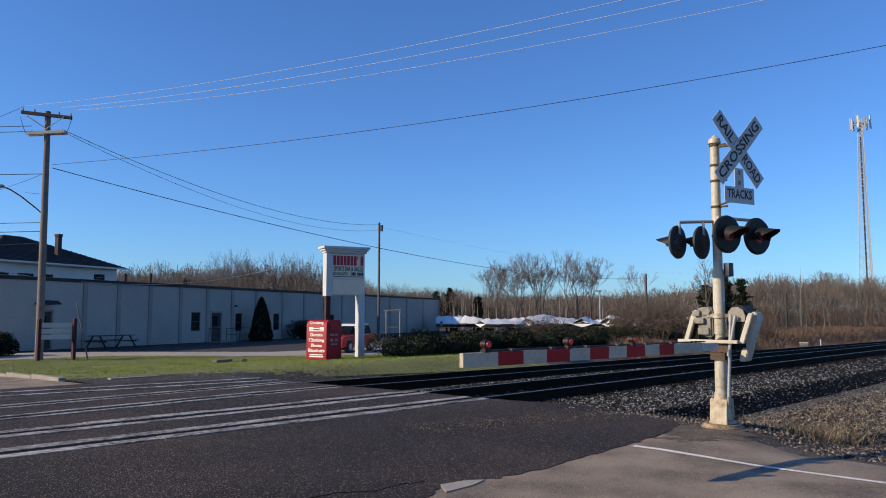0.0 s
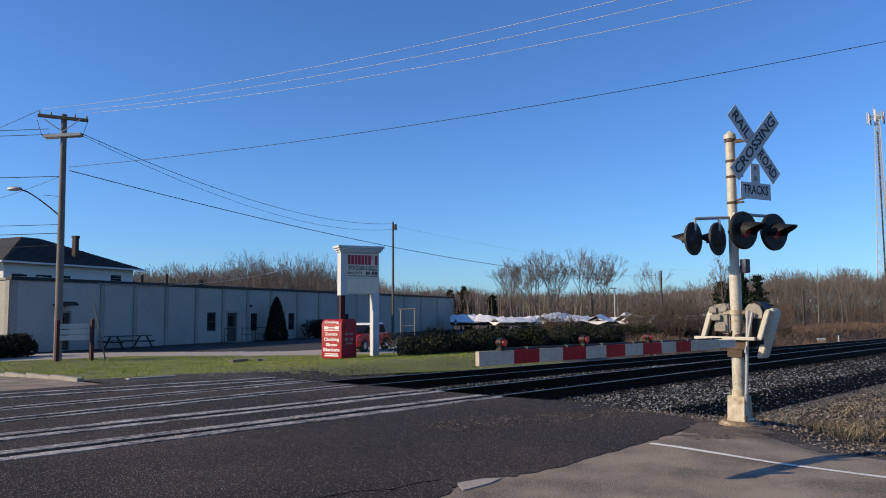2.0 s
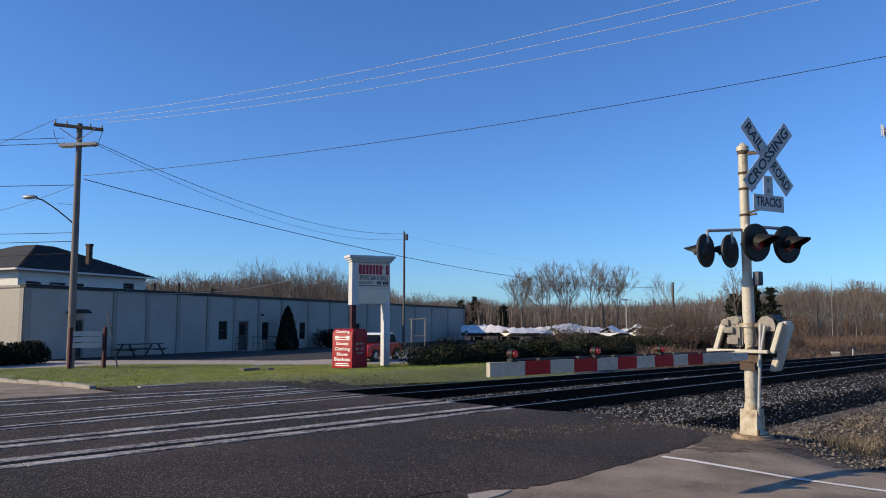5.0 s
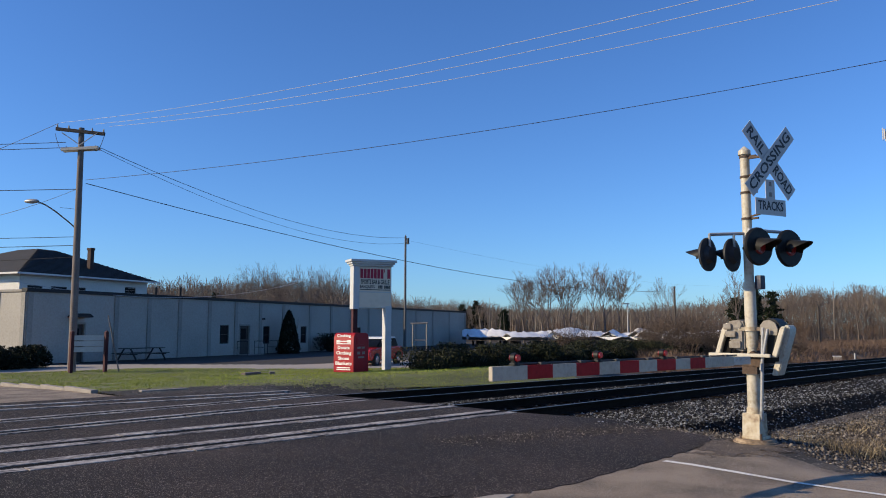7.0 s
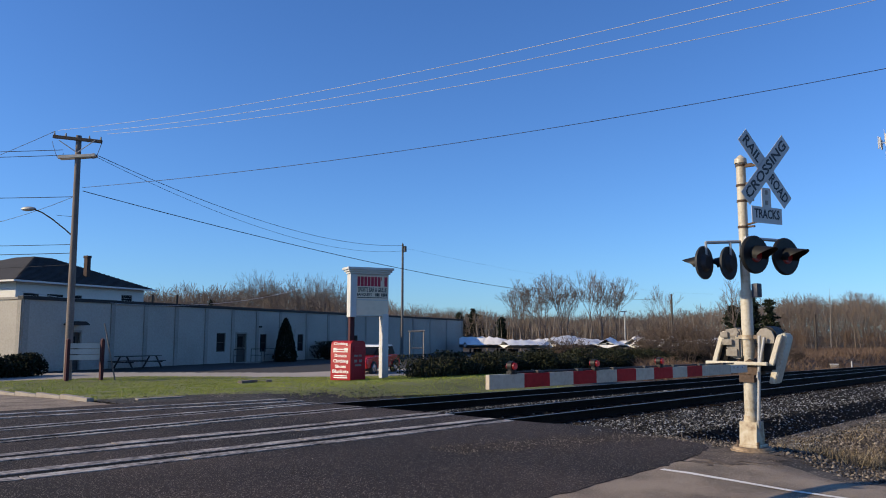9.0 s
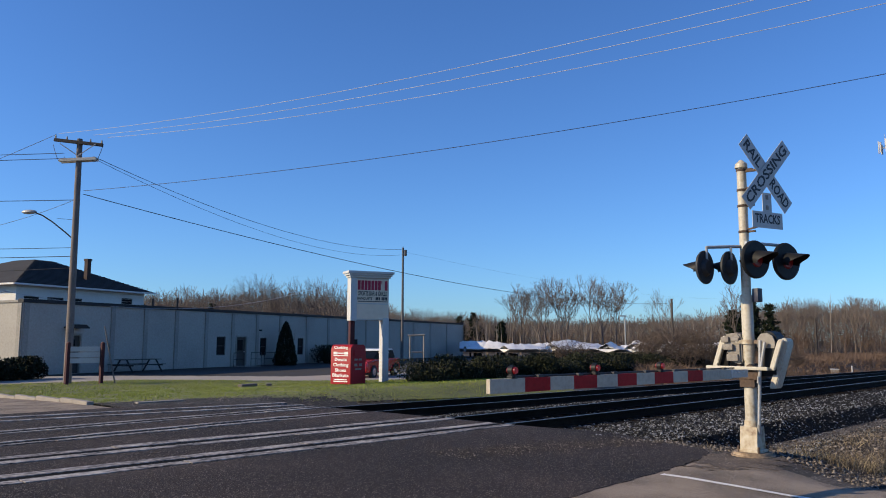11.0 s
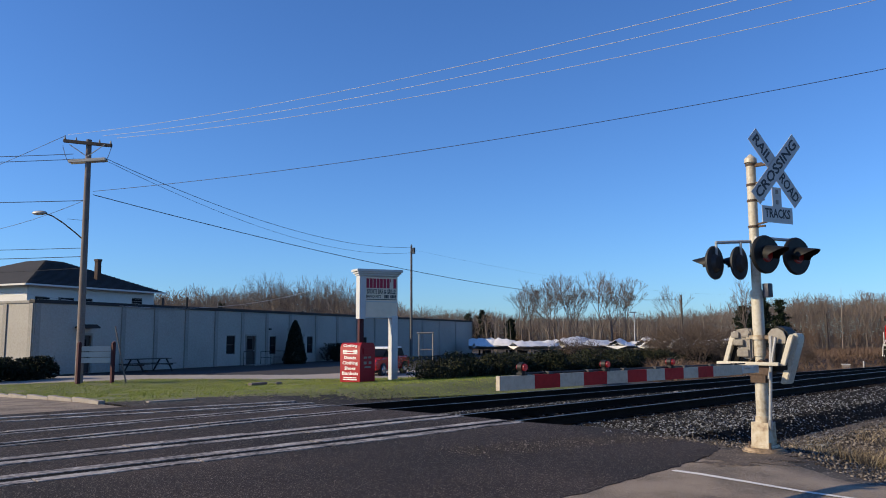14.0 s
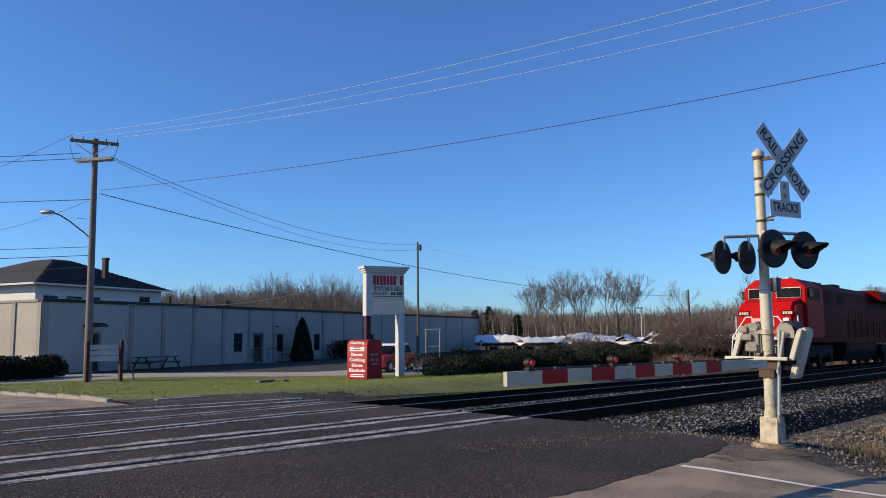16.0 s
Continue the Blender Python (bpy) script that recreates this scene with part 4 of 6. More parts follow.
    P("support_bar", bm, "cream", "cream horizontal support bar")
    bm = bmesh.new()
    prism(bm, [(0.17, 1.15), (0.10, 1.20), (0.04, 1.15), (-0.04, 1.21), (-0.14, 1.15), (-0.16, 1.00), (0.10, 1.00)], "x", -0.10, 0.14)
    P("yoke", bm, "rust", "rust-brown yoke")
    bm = bmesh.new()
    prism(bm, [(-0.10, 0.90), (0.10, 0.90), (0.10, 1.01), (-0.10, 1.01)], "x", -0.10, 0.10)
    P("mast_clamp", bm, "rust", "rusty clamp block")
    bm = bmesh.new()
    rod(bm, (-0.10, -0.14, 0.42), (-0.10, -0.20, 1.52), 0.022, 0.022, 10)
    rod(bm, (-0.10, -0.14, 0.42), (-0.06, -0.12, 0.30), 0.026, 0.026, 10)
    rod(bm, (-0.10, -0.26, 1.50), (-0.10, -0.15, 0.96), 0.02, 0.02, 10)
    P("conduit", bm, "galv", "thin grey conduit")


gate_mechanism(SIGNAL)


def gate_arm():
    t = thing("gate_arm", pose(10.25, 4.40, 1.09, 0, 0.3, 0), "lowered crossing gate arm with red and white stripes", "gate arm")
    marks = [4.88, 5.35, 5.72, 6.09, 6.48, 6.85, 7.22, 7.59, 8.0, 8.34, 8.71, 9.48]
    for i, (a, b) in enumerate(zip(marks, marks[1:])):
        bm = bmesh.new()
        box(bm, a - 10.25, b - 10.25, -0.022, 0.022, -0.062, 0.062, None, 0.004)
        part("stripe", bm, M["gate_red" if i % 2 else "gate_white"], t, "red reflective stripe" if i % 2 else "white reflective stripe")
    bm = bmesh.new()
    box(bm, -0.78, -0.30, -0.03, 0.03, -0.05, 0.05, None, 0.005)
    for x in (-0.70, -0.6, -0.45):
        rod(bm, (x, -0.05, 0.02), (x, 0.05, 0.02), 0.012, 0.012, 8)
    part("arm_adapter", bm, M["signwhite"], t, "pale galvanised adapter with bolts")
    for x in (5.20, 6.48, 7.75):
        bm = bmesh.new()
        rod(bm, (x - 10.25, 0, 0.06), (x - 10.25, 0, 0.10), 0.035, 0.035, 12)
        box(bm, x - 10.25 - 0.04, x - 10.25 + 0.04, -0.03, 0.03, 0.06, 0.085, None, 0.004)
        lamp = part("lamp_body", bm, M["black"], t, "black lamp socket", True)
        bm = bmesh.new()
        for s in (-1, 1):
            rod(bm, (x - 10.25, s * 0.002, 0.13), (x - 10.25, s * 0.045, 0.13), 0.036, 0.028, 20)
        part("lamp_lens", bm, M["lamp_red"], lamp, "red gate lamp lens", True)
        bm = bmesh.new()
        rod(bm, (x - 10.25, -0.025, 0.13), (x - 10.25, 0.025, 0.13), 0.043, 0.043, 20)
        part("lamp_rim", bm, M["black"], lamp, "", True)
    bm = bmesh.new()
    rod(bm, (-5.0, 0.02, 0.075), (-0.6, 0.02, 0.072), 0.009, 0.009, 6)
    for k in range(7):
        box(bm, -4.7 + k * 0.62, -4.62 + k * 0.62, -0.02, 0.03, 0.06, 0.085, None, 0.004)
    part("cable", bm, M["wire"], t, "black lamp cable")
    return t


gate_arm()


# ---- the low building ----
BUILDING = pose(12.4, 43.0, -0.35, 0, 0, 21.1)


def wall_with_holes(length, height, thick, holes):
    """A wall along x, facing -y, with openings (x0, x1, z0, z1) that go through it."""
    bm = bmesh.new()
    xs = sorted({0, length, *[h[0] for h in holes], *[h[1] for h in holes]})
    for a, b in zip(xs, xs[1:]):
        cuts = sorted((h[2], h[3]) for h in holes if h[0] <= a and h[1] >= b)
        z = 0
        for lo, hi in cuts:
            if lo > z:
                box(bm, a, b, 0, thick, z, lo)
            z = hi
        if z < height:
            box(bm, a, b, 0, thick, z, height)
    bmesh.ops.remove_doubles(bm, verts=bm.verts, dist=0.0005)
    return bm


def low_building():
    t = thing("low_building", BUILDING, "long low white-painted block building with a flat roof", "building")
    L, H = 58.8, 3.74
    holes = [(14.77, 15.68, 0.80, 2.08), (16.80, 17.95, 0.02, 2.10), (19.54, 20.33, 0.72, 2.02), (24.33, 25.15, 0.70, 2.02), (32.95, 33.78, 0.78, 1.95), (2.75, 3.65, 0.02, 2.12)]
    front = part("wall", wall_with_holes(L, H, 0.3, holes), M["wall"], t, "shaded white front wall")
    bm = bmesh.new()
    box(bm, 0, 0.3, 0.3, 30, 0, H)
    side = part("wall", bm, M["wall"], t, "sunlit cream end wall")
    bm = bmesh.new()
    box(bm, L - 0.3, L, 0.3, 30, 0, H)
    part("wall", bm, M["wall"], t)
    bm = bmesh.new()
    box(bm, 0.3, L - 0.3, 29.7, 30, 0, H)
    part("wall", bm, M["wall"], t)
    bm = bmesh.new()
    box(bm, 0.3, L - 0.3, 0.3, 29.7, H - 0.5, H - 0.3)
    part("roof", bm, M["roof"], t, "flat felt roof")
    bm = bmesh.new()
    box(bm, -0.06, L + 0.06, -0.08, 0.34, H, H + 0.19, None, 0.015)
    part("coping", bm, M["coping"], t, "dark metal coping along the parapet")
    bm = bmesh.new()
    box(bm, -0.06, 0.34, 0.345, 30, H, H + 0.13, None, 0.015)
    part("coping", bm, M["pilaster"], t, "pale coping")
    ribs = [0.2, 5.79, 8.3, 10.9, 13.68, 16.40, 19.15, 22.0, 25.6, 28.8, 32.0, 35.2, 39.6, 42.4, 45.2, 49.4, 53.8, 58.5]
    bm = bmesh.new()
    box(bm, -0.15, 0.15, -0.06, 0.0, 0, H - 0.02, None, 0.01)
    me = mesh_of("pilaster", bm, M["pilaster"])
    for x in ribs:
        o = new("pilaster", me)
        o.parent = t
        o.matrix_basis = pose(x, -0.001, 0)
    for y in (0.2, 2.2, 4.6, 7.0, 9.5, 12, 15):
        o = new("pilaster", me)
        o.parent = t
        o.matrix_basis = pose(-0.001, y, 0, 0, 0, -90)
    for i, (a, b, lo, hi) in enumerate(holes):
        if lo > 0.1:
            bm = bmesh.new()
            for q in ((a, a + 0.06, lo, hi), (b - 0.06, b, lo, hi), (a + 0.06, b - 0.06, lo, lo + 0.06), (a + 0.06, b - 0.06, hi - 0.06, hi)):
                box(bm, q[0], q[1], 0.06, 0.14, q[2], q[3], None, 0.006)
            box(bm, a + 0.06, b - 0.06, 0.07, 0.13, (lo + hi) / 2 - 0.025, (lo + hi) / 2 + 0.025)
            w = part("window", bm, M["frame"], t, "dark narrow window")
            bm = bmesh.new()
            box(bm, a + 0.06, b - 0.06, 0.09, 0.10, lo + 0.06, hi - 0.06)
            part("pane", bm, M["glass"], w)
        else:
            bm = bmesh.new()
            box(bm, a + 0.05, b - 0.05, 0.10, 0.15, lo, hi - 0.05, None, 0.006)
            d = part("door", bm, M["door"], t, "dark wooden door")
            bm = bmesh.new()
            box(bm, a + 0.3, b - 0.3, 0.085, 0.099, 1.1, 1.85, None, 0.004)
            part("pane", bm, M["glass"], d)
            bm = bmesh.new()
            rod(bm, (b - 0.15, 0.04, 1.02), (b - 0.15, 0.10, 1.02), 0.03, 0.03, 10)
            part("handle", bm, M["galv"], d)
            bm = bmesh.new()
            for q in ((a - 0.05, a + 0.05), (b - 0.05, b + 0.05)):
                box(bm, q[0], q[1], -0.03, 0.10, 0, hi)
            box(bm, a - 0.05, b + 0.05, -0.03, 0.10, hi - 0.05, hi + 0.06)
            part("door_frame", bm, M["pilaster"], t)
    # canopy over the left door
    bm = bmesh.new()
    prism(bm, [(2.5, 2.45), (3.55, 2.45), (3.55, 2.52), (3.3, 2.66), (2.75, 2.66), (2.5, 2.52)], "y", -0.75, 0.0)
    part("canopy", bm, M["coping"], t, "dark canopy above the door")
    # steps and rails at the door
    bm = bmesh.new()
    box(bm, 16.5, 18.3, -1.1, -0.06, -0.1, 0.02, None, 0.01)
    part("step", bm, M["concrete"], t, "low concrete step")
    for x in (16.45, 18.35, 19.9):
        bm = bmesh.new()
        for y in (-0.15, -1.05):
            rod(bm, (x, y, -0.05), (x, y, 0.95), 0.02, 0.02, 8)
        rod(bm, (x, -1.05, 0.95), (x, -0.15, 0.95), 0.02, 0.02, 8)
        rod(bm, (x, -1.05, 0.5), (x, -0.15, 0.5), 0.015, 0.015, 8)
        part("hand_rail", bm, M["frame"], t, "dark metal hand rail")
    bm = bmesh.new()
    box(bm, 19.3, 19.55, -0.16, -0.06, 2.5, 2.62, None, 0.02)
    part("wall_lamp", bm, M["coping"], t, "small wall lamp")
    # small vents on the roof edge
    for x, top in ((13.8, 1.0), (16.2, 1.15)):
        bm = bmesh.new()
        rod(bm, (x, 5, H - 0.3), (x, 5, H + top), 0.09, 0.09, 10)
        part("roof_pipe", bm, M["coping"], t, "dark roof pipe")
    for x, y in ((24.5, 0.6), (33.0, 0.8), (41.0, 0.7), (47, 0.6)):
        bm = bmesh.new()
        rod(bm, (x, y, H - 0.3), (x, y, H + 0.30), 0.05, 0.05, 10)
        rod(bm, (x, y, H + 0.27), (x, y, H + 0.33), 0.11, 0.06, 10)
        part("roof_vent", bm, M["coping"], t, "small roof vent")
    return t


low_building()


def house():
    """White house with a dark hipped roof behind the low building."""
    t = thing("house", BUILDING @ pose(0, 12, 0), "white two-storey house with a dark hipped roof", "house")
    x0, x1, depth, eave = 8.5, 19.9, 14.0, 5.62
    wins = [(9.1, 10.3, 4.15, 4.82), (10.95, 12.3, 4.15, 4.84), (12.9, 13.9, 4.15, 4.86), (17.6, 18.7, 4.25, 5.10)]
    wall = part("wall", wall_with_holes(x1 - x0, eave, 0.2, [(a - x0, b - x0, lo, hi) for a, b, lo, hi in wins]), M["siding"], t, "shaded white clapboard wall")
    wall.matrix_basis = pose(x0, 0, 0)
    for a, b, c, d in ((x0, x0 + 0.2, 0.2, depth), (x1 - 0.2, x1, 0.2, depth), (x0 + 0.2, x1 - 0.2, depth - 0.2, depth)):
        bm = bmesh.new()
        box(bm, a, b, c, d, 0, eave)
        part("wall", bm, M["siding"], t, "white clapboard wall")
    for k in range(11):
        bm = bmesh.new()
        z = 3.5 + k * 0.19
        box(bm, x0 - 0.02, x1 + 0.02, -0.02, -0.002, z, z + 0.012)
        part("clapboard", bm, M["siding"], t)
    bm = bmesh.new()
    o = 0.65
    e = [bm.verts.new(p) for p in ((x0 - o, -o, eave), (x1 + o, -o, eave), (x1 + o, depth + o, eave), (x0 - o, depth + o, eave))]
    r = [bm.verts.new(p) for p in ((14.3, depth * 0.42, eave + 2.45), (15.9, depth * 0.42, eave + 2.45), (15.9, depth * 0.58, eave + 2.45), (14.3, depth * 0.58, eave + 2.45))]
    bm.faces.new(e[::-1])
    bm.faces.new(r)
    for i in range(4):
        bm.faces.new((e[i], e[(i + 1) % 4], r[(i + 1) % 4], r[i]))
    bmesh.ops.recalc_face_normals(bm, faces=bm.faces)
    roof = part("roof", bm, M["shingle"], t, "dark shingle hipped roof")
    bm = bmesh.new()
    for k in range(1, 22):
        f = k / 22
        a = [Vector(v) for v in ((x0 - o, -o, eave), (x1 + o, -o, eave))]
        b = [Vector(v) for v in ((14.3, depth * 0.42, eave + 2.45), (15.9, depth * 0.42, eave + 2.45))]
        p, q = a[0].lerp(b[0], f), a[1].lerp(b[1], f)
        box(bm, p.x, q.x, p.y - 0.03, p.y + 0.12, p.z - 0.01, p.z + 0.028)
    part("shingle_course", bm, M["shingle"], roof)
    bm = bmesh.new()
    for c in ((x0 - o - 0.04, x1 + o + 0.04, -o - 0.05, -o + 0.02), (x0 - o - 0.05, x0 - o + 0.02, -o + 0.02, depth + o)):
        box(bm, c[0], c[1], c[2], c[3], eave - 0.10, eave + 0.02)
    part("fascia", bm, M["siding"], roof, "white fascia and gutter")
    bm = bmesh.new()
    box(bm, 15.42, 15.76, 1.4, 1.76, eave + 0.2, 8.0, None, 0.02)
    box(bm, 15.38, 15.80, 1.36, 1.8, 7.88, 8.06, None, 0.02)
    part("chimney", bm, M["brick"], roof, "dark brick chimney")
    for a, b, lo, hi in wins:
        bm = bmesh.new()
        for q in ((a, a + 0.07, lo, hi), (b - 0.07, b, lo, hi), (a + 0.07, b - 0.07, lo, lo + 0.07), (a + 0.07, b - 0.07, hi - 0.07, hi)):
            box(bm, q[0], q[1], 0.04, 0.1, q[2], q[3])
        w = part("window", bm, M["frame"], t, "dark window")
        bm = bmesh.new()
        box(bm, a + 0.07, b - 0.07, 0.06, 0.07, lo + 0.07, hi - 0.07)
        part("pane", bm, M["glass"], w)
    bm = bmesh.new()
    prism(bm, [(x1 + 0.02, 3.7), (x1 + 1.0, 3.7), (x1 + 1.0, 4.55), (x1 + 0.02, 5.0)], "y", 0.5, 3.0)
    part("bay", bm, M["shingle"], t, "dark side bay")
    return t


house()


# ---- poles and wires ----
def utility_pole():
    t = thing("utility_pole", pose(11.75, 34.25, -0.3, -0.42, -0.27, 0), "tall weathered wooden utility pole with two cross arms", "utility pole")
    bm = bmesh.new()
    rod(bm, (0, 0, -0.4), (0, 0, 10.5), 0.17, 0.115, 18)
    part("shaft", bm, M["pole"], t, "grey-brown round timber shaft", True)
    arm = pose(0, 0, 0, 0, 0, -41)
    bm = bmesh.new()
    box(bm, -1.04, 1.04, -0.18, -0.06, -0.07, 0.07, arm @ pose(0, 0, 10.32, 0, 6, 0), 0.015)
    top = part("cross_arm", bm, M["poledark"], t, "dark upper cross arm")
    bm = bmesh.new()
    tilt = arm @ pose(0, 0, 9.56, 0, -4, 0)
    box(bm, -0.78, 0.78, -0.18, -0.06, -0.065, 0.065, tilt, 0.015)
    box(bm, -0.78, 0.78, 0.06, 0.18, -0.065, 0.065, tilt, 0.015)
    part("cross_arm", bm, M["arm_pale"], t, "pale sunlit double cross arm")
    bm = bmesh.new()
    for s in (-1, 1):
        rod(bm, arm @ Vector((s * 0.75, -0.19, 10.24)), arm @ Vector((0, -0.14, 9.72)), 0.02, 0.02, 6)
    part("brace", bm, M["galv"], t)
    for x in (-0.98, -0.5, 0.5, 0.98):
        bm = bmesh.new()
        z = 10.38 - x * 0.105
        rod(bm, arm @ Vector((x, -0.12, z)), arm @ Vector((x, -0.12, z + 0.10)), 0.045, 0.03, 10)
        rod(bm, arm @ Vector((x, -0.12, z + 0.10)), arm @ Vector((x, -0.12, z + 0.15)), 0.03, 0.02, 10)
        part("insulator", bm, M["box_grey"], top, "", True)
    # jumper loops
    for s in (-1, 1):
        pts = [arm @ Vector((s * (1.05 - 0.5 * k / 8), -0.15, 10.2 - 0.75 * math.sin(math.pi * k / 8 * 0.75))) for k in range(9)]
        bm = bmesh.new()
        for a, b in zip(pts, pts[1:]):
            rod(bm, a, b, 0.012, 0.012, 5)
        part("jumper", bm, M["wire"], t)
    return t


utility_pole()


def street_lamp_arm():
    t = thing("street_lamp", pose(11.8, 34.2, 0), "grey street lamp on a long bent arm", "street lamp")
    pts = [Vector((0, 0, 5.62)), Vector((-0.34, 0.45, 6.08)), Vector((-0.74, 0.97, 6.56)), Vector((-1.04, 1.37, 6.86)), Vector((-1.26, 1.66, 6.99))]
    bm = bmesh.new()
    for a, b in zip(pts, pts[1:]):
        rod(bm, a, b, 0.03, 0.03, 8)
    rod(bm, (0, 0, 6.6), (-0.6, 0.85, 6.72), 0.008, 0.008, 5)
    part("arm", bm, M["coping"], t, "dark steel lamp arm", True)
    bm = bmesh.new()
    bmesh.ops.create_uvsphere(bm, u_segments=16, v_segments=10, radius=1, matrix=Matrix.Translation((-1.42, 1.88, 7.02)) @ pose(0, 0, 0, 0, 0, 126) @ Matrix.Diagonal((0.36, 0.15, 0.10, 1)))
    part("head", bm, M["galv"], t, "grey cobra head", True)


street_lamp_arm()


def thin_pole(name, x, y, top, r, mat, label, cap=None):
    bm = bmesh.new()
    z = ground_z(x, y) - 0.3
    rod(bm, (0, 0, z), (0, 0, top), r, r * 0.7, 12)
    if cap == "arm":
        box(bm, -0.5, 0.5, -0.05, 0.05, top - 0.55, top - 0.43, pose(0, 0, 0, 0, 0, -40))
    if cap == "pot":
        rod(bm, (0.16, -0.16, top - 0.75), (0.16, -0.16, top - 0.2), 0.13, 0.13, 12)
        rod(bm, (0, 0, top), (0, 0, top + 0.12), 0.04, 0.02, 8)
    if cap == "lamp":
        box(bm, -0.7, 0.2, -0.1, 0.1, top - 0.02, top + 0.14, pose(0, 0, 0, 0, 0, -30), 0.03)
    single(name, bm, M[mat], label, "pole", smooth=True, place=pose(x, y, 0))


thin_pole("utility_pole", 46.5, 52.0, 9.95, 0.13, "grey_pole", "slim grey wooden utility pole behind the hedge", "pot")
thin_pole("utility_pole", 81.7, 44.4, 6.4, 0.14, "poledark", "dark wooden pole before the woods")
thin_pole("lamp_post", 82.5, 51.2, 4.5, 0.10, "galv", "pale lamp post in the boat yard", "lamp")
thin_pole("utility_pole", 93.2, 32.6, 4.1, 0.14, "poledark", "short dark pole before the woods")


def wire(name, pts_list, r, mat, label):
    """A hanging cable: start, end and sag."""
    a, b, sag = pts_list
    a, b = Vector(a), Vector(b)
    k = 40
    pts = [a.lerp(b, i / k) - Vector((0, 0, sag * 4 * (i / k) * (1 - i / k))) for i in range(k + 1)]
    v, f = tubes([(p, q, r, r) for p, q in zip(pts, pts[1:])], 5)
    return raw(name, v, f, M[mat], label, "cable", "structure")


WIRES = [
    # bare line wires over the crossing
    ("overhead_wire", ((11.05, 35.0, 10.45), (21.9, -14.0, 10.9), 1.25), 0.008, "bright_wire"),
    ("overhead_wire", ((12.15, 34.0, 10.40), (22.5, -14.0, 10.9), 1.25), 0.008, "bright_wire"),
    ("overhead_wire", ((12.6, 33.55, 10.30), (23.9, -14.0, 10.8), 1.25), 0.008, "bright_wire"),
    # black cable from the pole to beyond the right edge
    ("overhead_wire", ((11.9, 34.1, 7.9), (31.0, -8.0, 11.3), 0.9), 0.011, "wire"),
    # service lines to the slim pole and onwards
    ("overhead_wire", ((12.2, 34.0, 9.45), (46.5, 52.0, 9.8), 1.15), 0.014, "wire"),
    ("overhead_wire", ((12.3, 33.9, 9.30), (46.5, 52.0, 9.3), 1.35), 0.010, "wire"),
    ("overhead_wire", ((11.9, 34.1, 7.75), (81.7, 44.4, 5.9), 1.5), 0.018, "wire"),
    ("overhead_wire", ((46.5, 52.0, 9.6), (130, 62, 9.0), 1.0), 0.005, "wire"),
    # lines across the far road
    ("overhead_wire", ((10.95, 35.0, 10.4), (2, 48, 5.8), 0.3), 0.011, "wire"),
    ("overhead_wire", ((11.3, 35.0, 9.62), (-8, 53.5, 9.7), 0.3), 0.015, "wire"),
    ("overhead_wire", ((12.0, 34.3, 9.42), (-8, 53.5, 9.35), 0.3), 0.015, "wire"),
    ("overhead_wire", ((11.7, 34.3, 7.5), (-8, 53.5, 7.6), 0.2), 0.016, "wire"),
    ("overhead_wire", ((11.8, 34.2, 7.6), (8.6, 45, 6.6), 0.3), 0.010, "wire"),
    ("overhead_wire", ((11.7, 34.3, 5.42), (-8, 53.5, 5.5), 0.2), 0.013, "wire"),
    ("overhead_wire", ((11.7, 34.3, 5.05), (-8, 53.5, 5.0), 0.2), 0.015, "wire"),
    ("overhead_wire", ((11.7, 34.3, 4.55), (-8, 53.5, 4.2), 0.3), 0.011, "wire"),
    ("overhead_wire", ((11.45, 42.98, 3.93), (34.28, 50.19, 5.24), 1.1), 0.014, "bright_wire"),
]
for w in WIRES:
    wire(w[0], w[1], w[2], w[3], "bare bright overhead wire" if w[3] == "bright_wire" else "black overhead cable on the poles")


def lattice_tower():
    x, y, h = 183.0, 46.7, 45.2
    t = thing("radio_tower", pose(x, y, -0.5, 0, 0, 20), "tall white lattice radio tower with antennas on top", "radio tower")
    half = lambda z: 1.9 - (1.9 - 0.55) * z / h
    corners = [(math.cos(radians(a)), math.sin(radians(a))) for a in (90, 210, 330)]
    for cx, cy in corners:
        bm = bmesh.new()
        rod(bm, (cx * half(0), cy * half(0), 0), (cx * half(h), cy * half(h), h), 0.11, 0.07, 6)
        part("leg", bm, M["signwhite"], t)
    z, k = 0.0, 0
    while z < h - 1:
        z2 = min(h, z + half(z) * 1.45)
        bm = bmesh.new()
        for i in range(3):
            (ax, ay), (bx, by) = corners[i], corners[(i + 1) % 3]
            p, q = (ax * half(z), ay * half(z), z), (bx * half(z2), by * half(z2), z2)
            p2, q2 = (bx * half(z), by * half(z), z), (ax * half(z2), ay * half(z2), z2)
            rod(bm, p, q, 0.05, 0.05, 4)
            rod(bm, p2, q2, 0.05, 0.05, 4)
            rod(bm, q, q2, 0.04, 0.04, 4)
        part("brace", bm, M["signwhite"], t)
        z = z2
    bm = bmesh.new()
    rod(bm, (0.15, 0.15, 0), (0.15, 0.15, h - 4), 0.16, 0.16, 6)
    part("cable_run", bm, M["black"], t)
    for i in range(9):
        a = radians(40 * i)
        bm = bmesh.new()
        r = 2.0
        box(bm, r - 0.1, r + 0.1, -0.2, 0.2, h - 2.4, h + 0.3 - 0.5 * (i % 2), pose(0, 0, 0, 0, 0, 40 * i), 0.04)
        rod(bm, (0.3 * math.cos(a), 0.3 * math.sin(a), h - 1.2), (r * math.cos(a), r * math.sin(a), h - 1.2), 0.06, 0.06, 5)
        part("antenna", bm, M["signwhite"], t)
    bm = bmesh.new()
    rod(bm, (-0.3, 0.8, h - 1), (-0.3, 0.8, h + 1.6), 0.06, 0.04, 6)
    part("whip", bm, M["signwhite"], t)


lattice_tower()


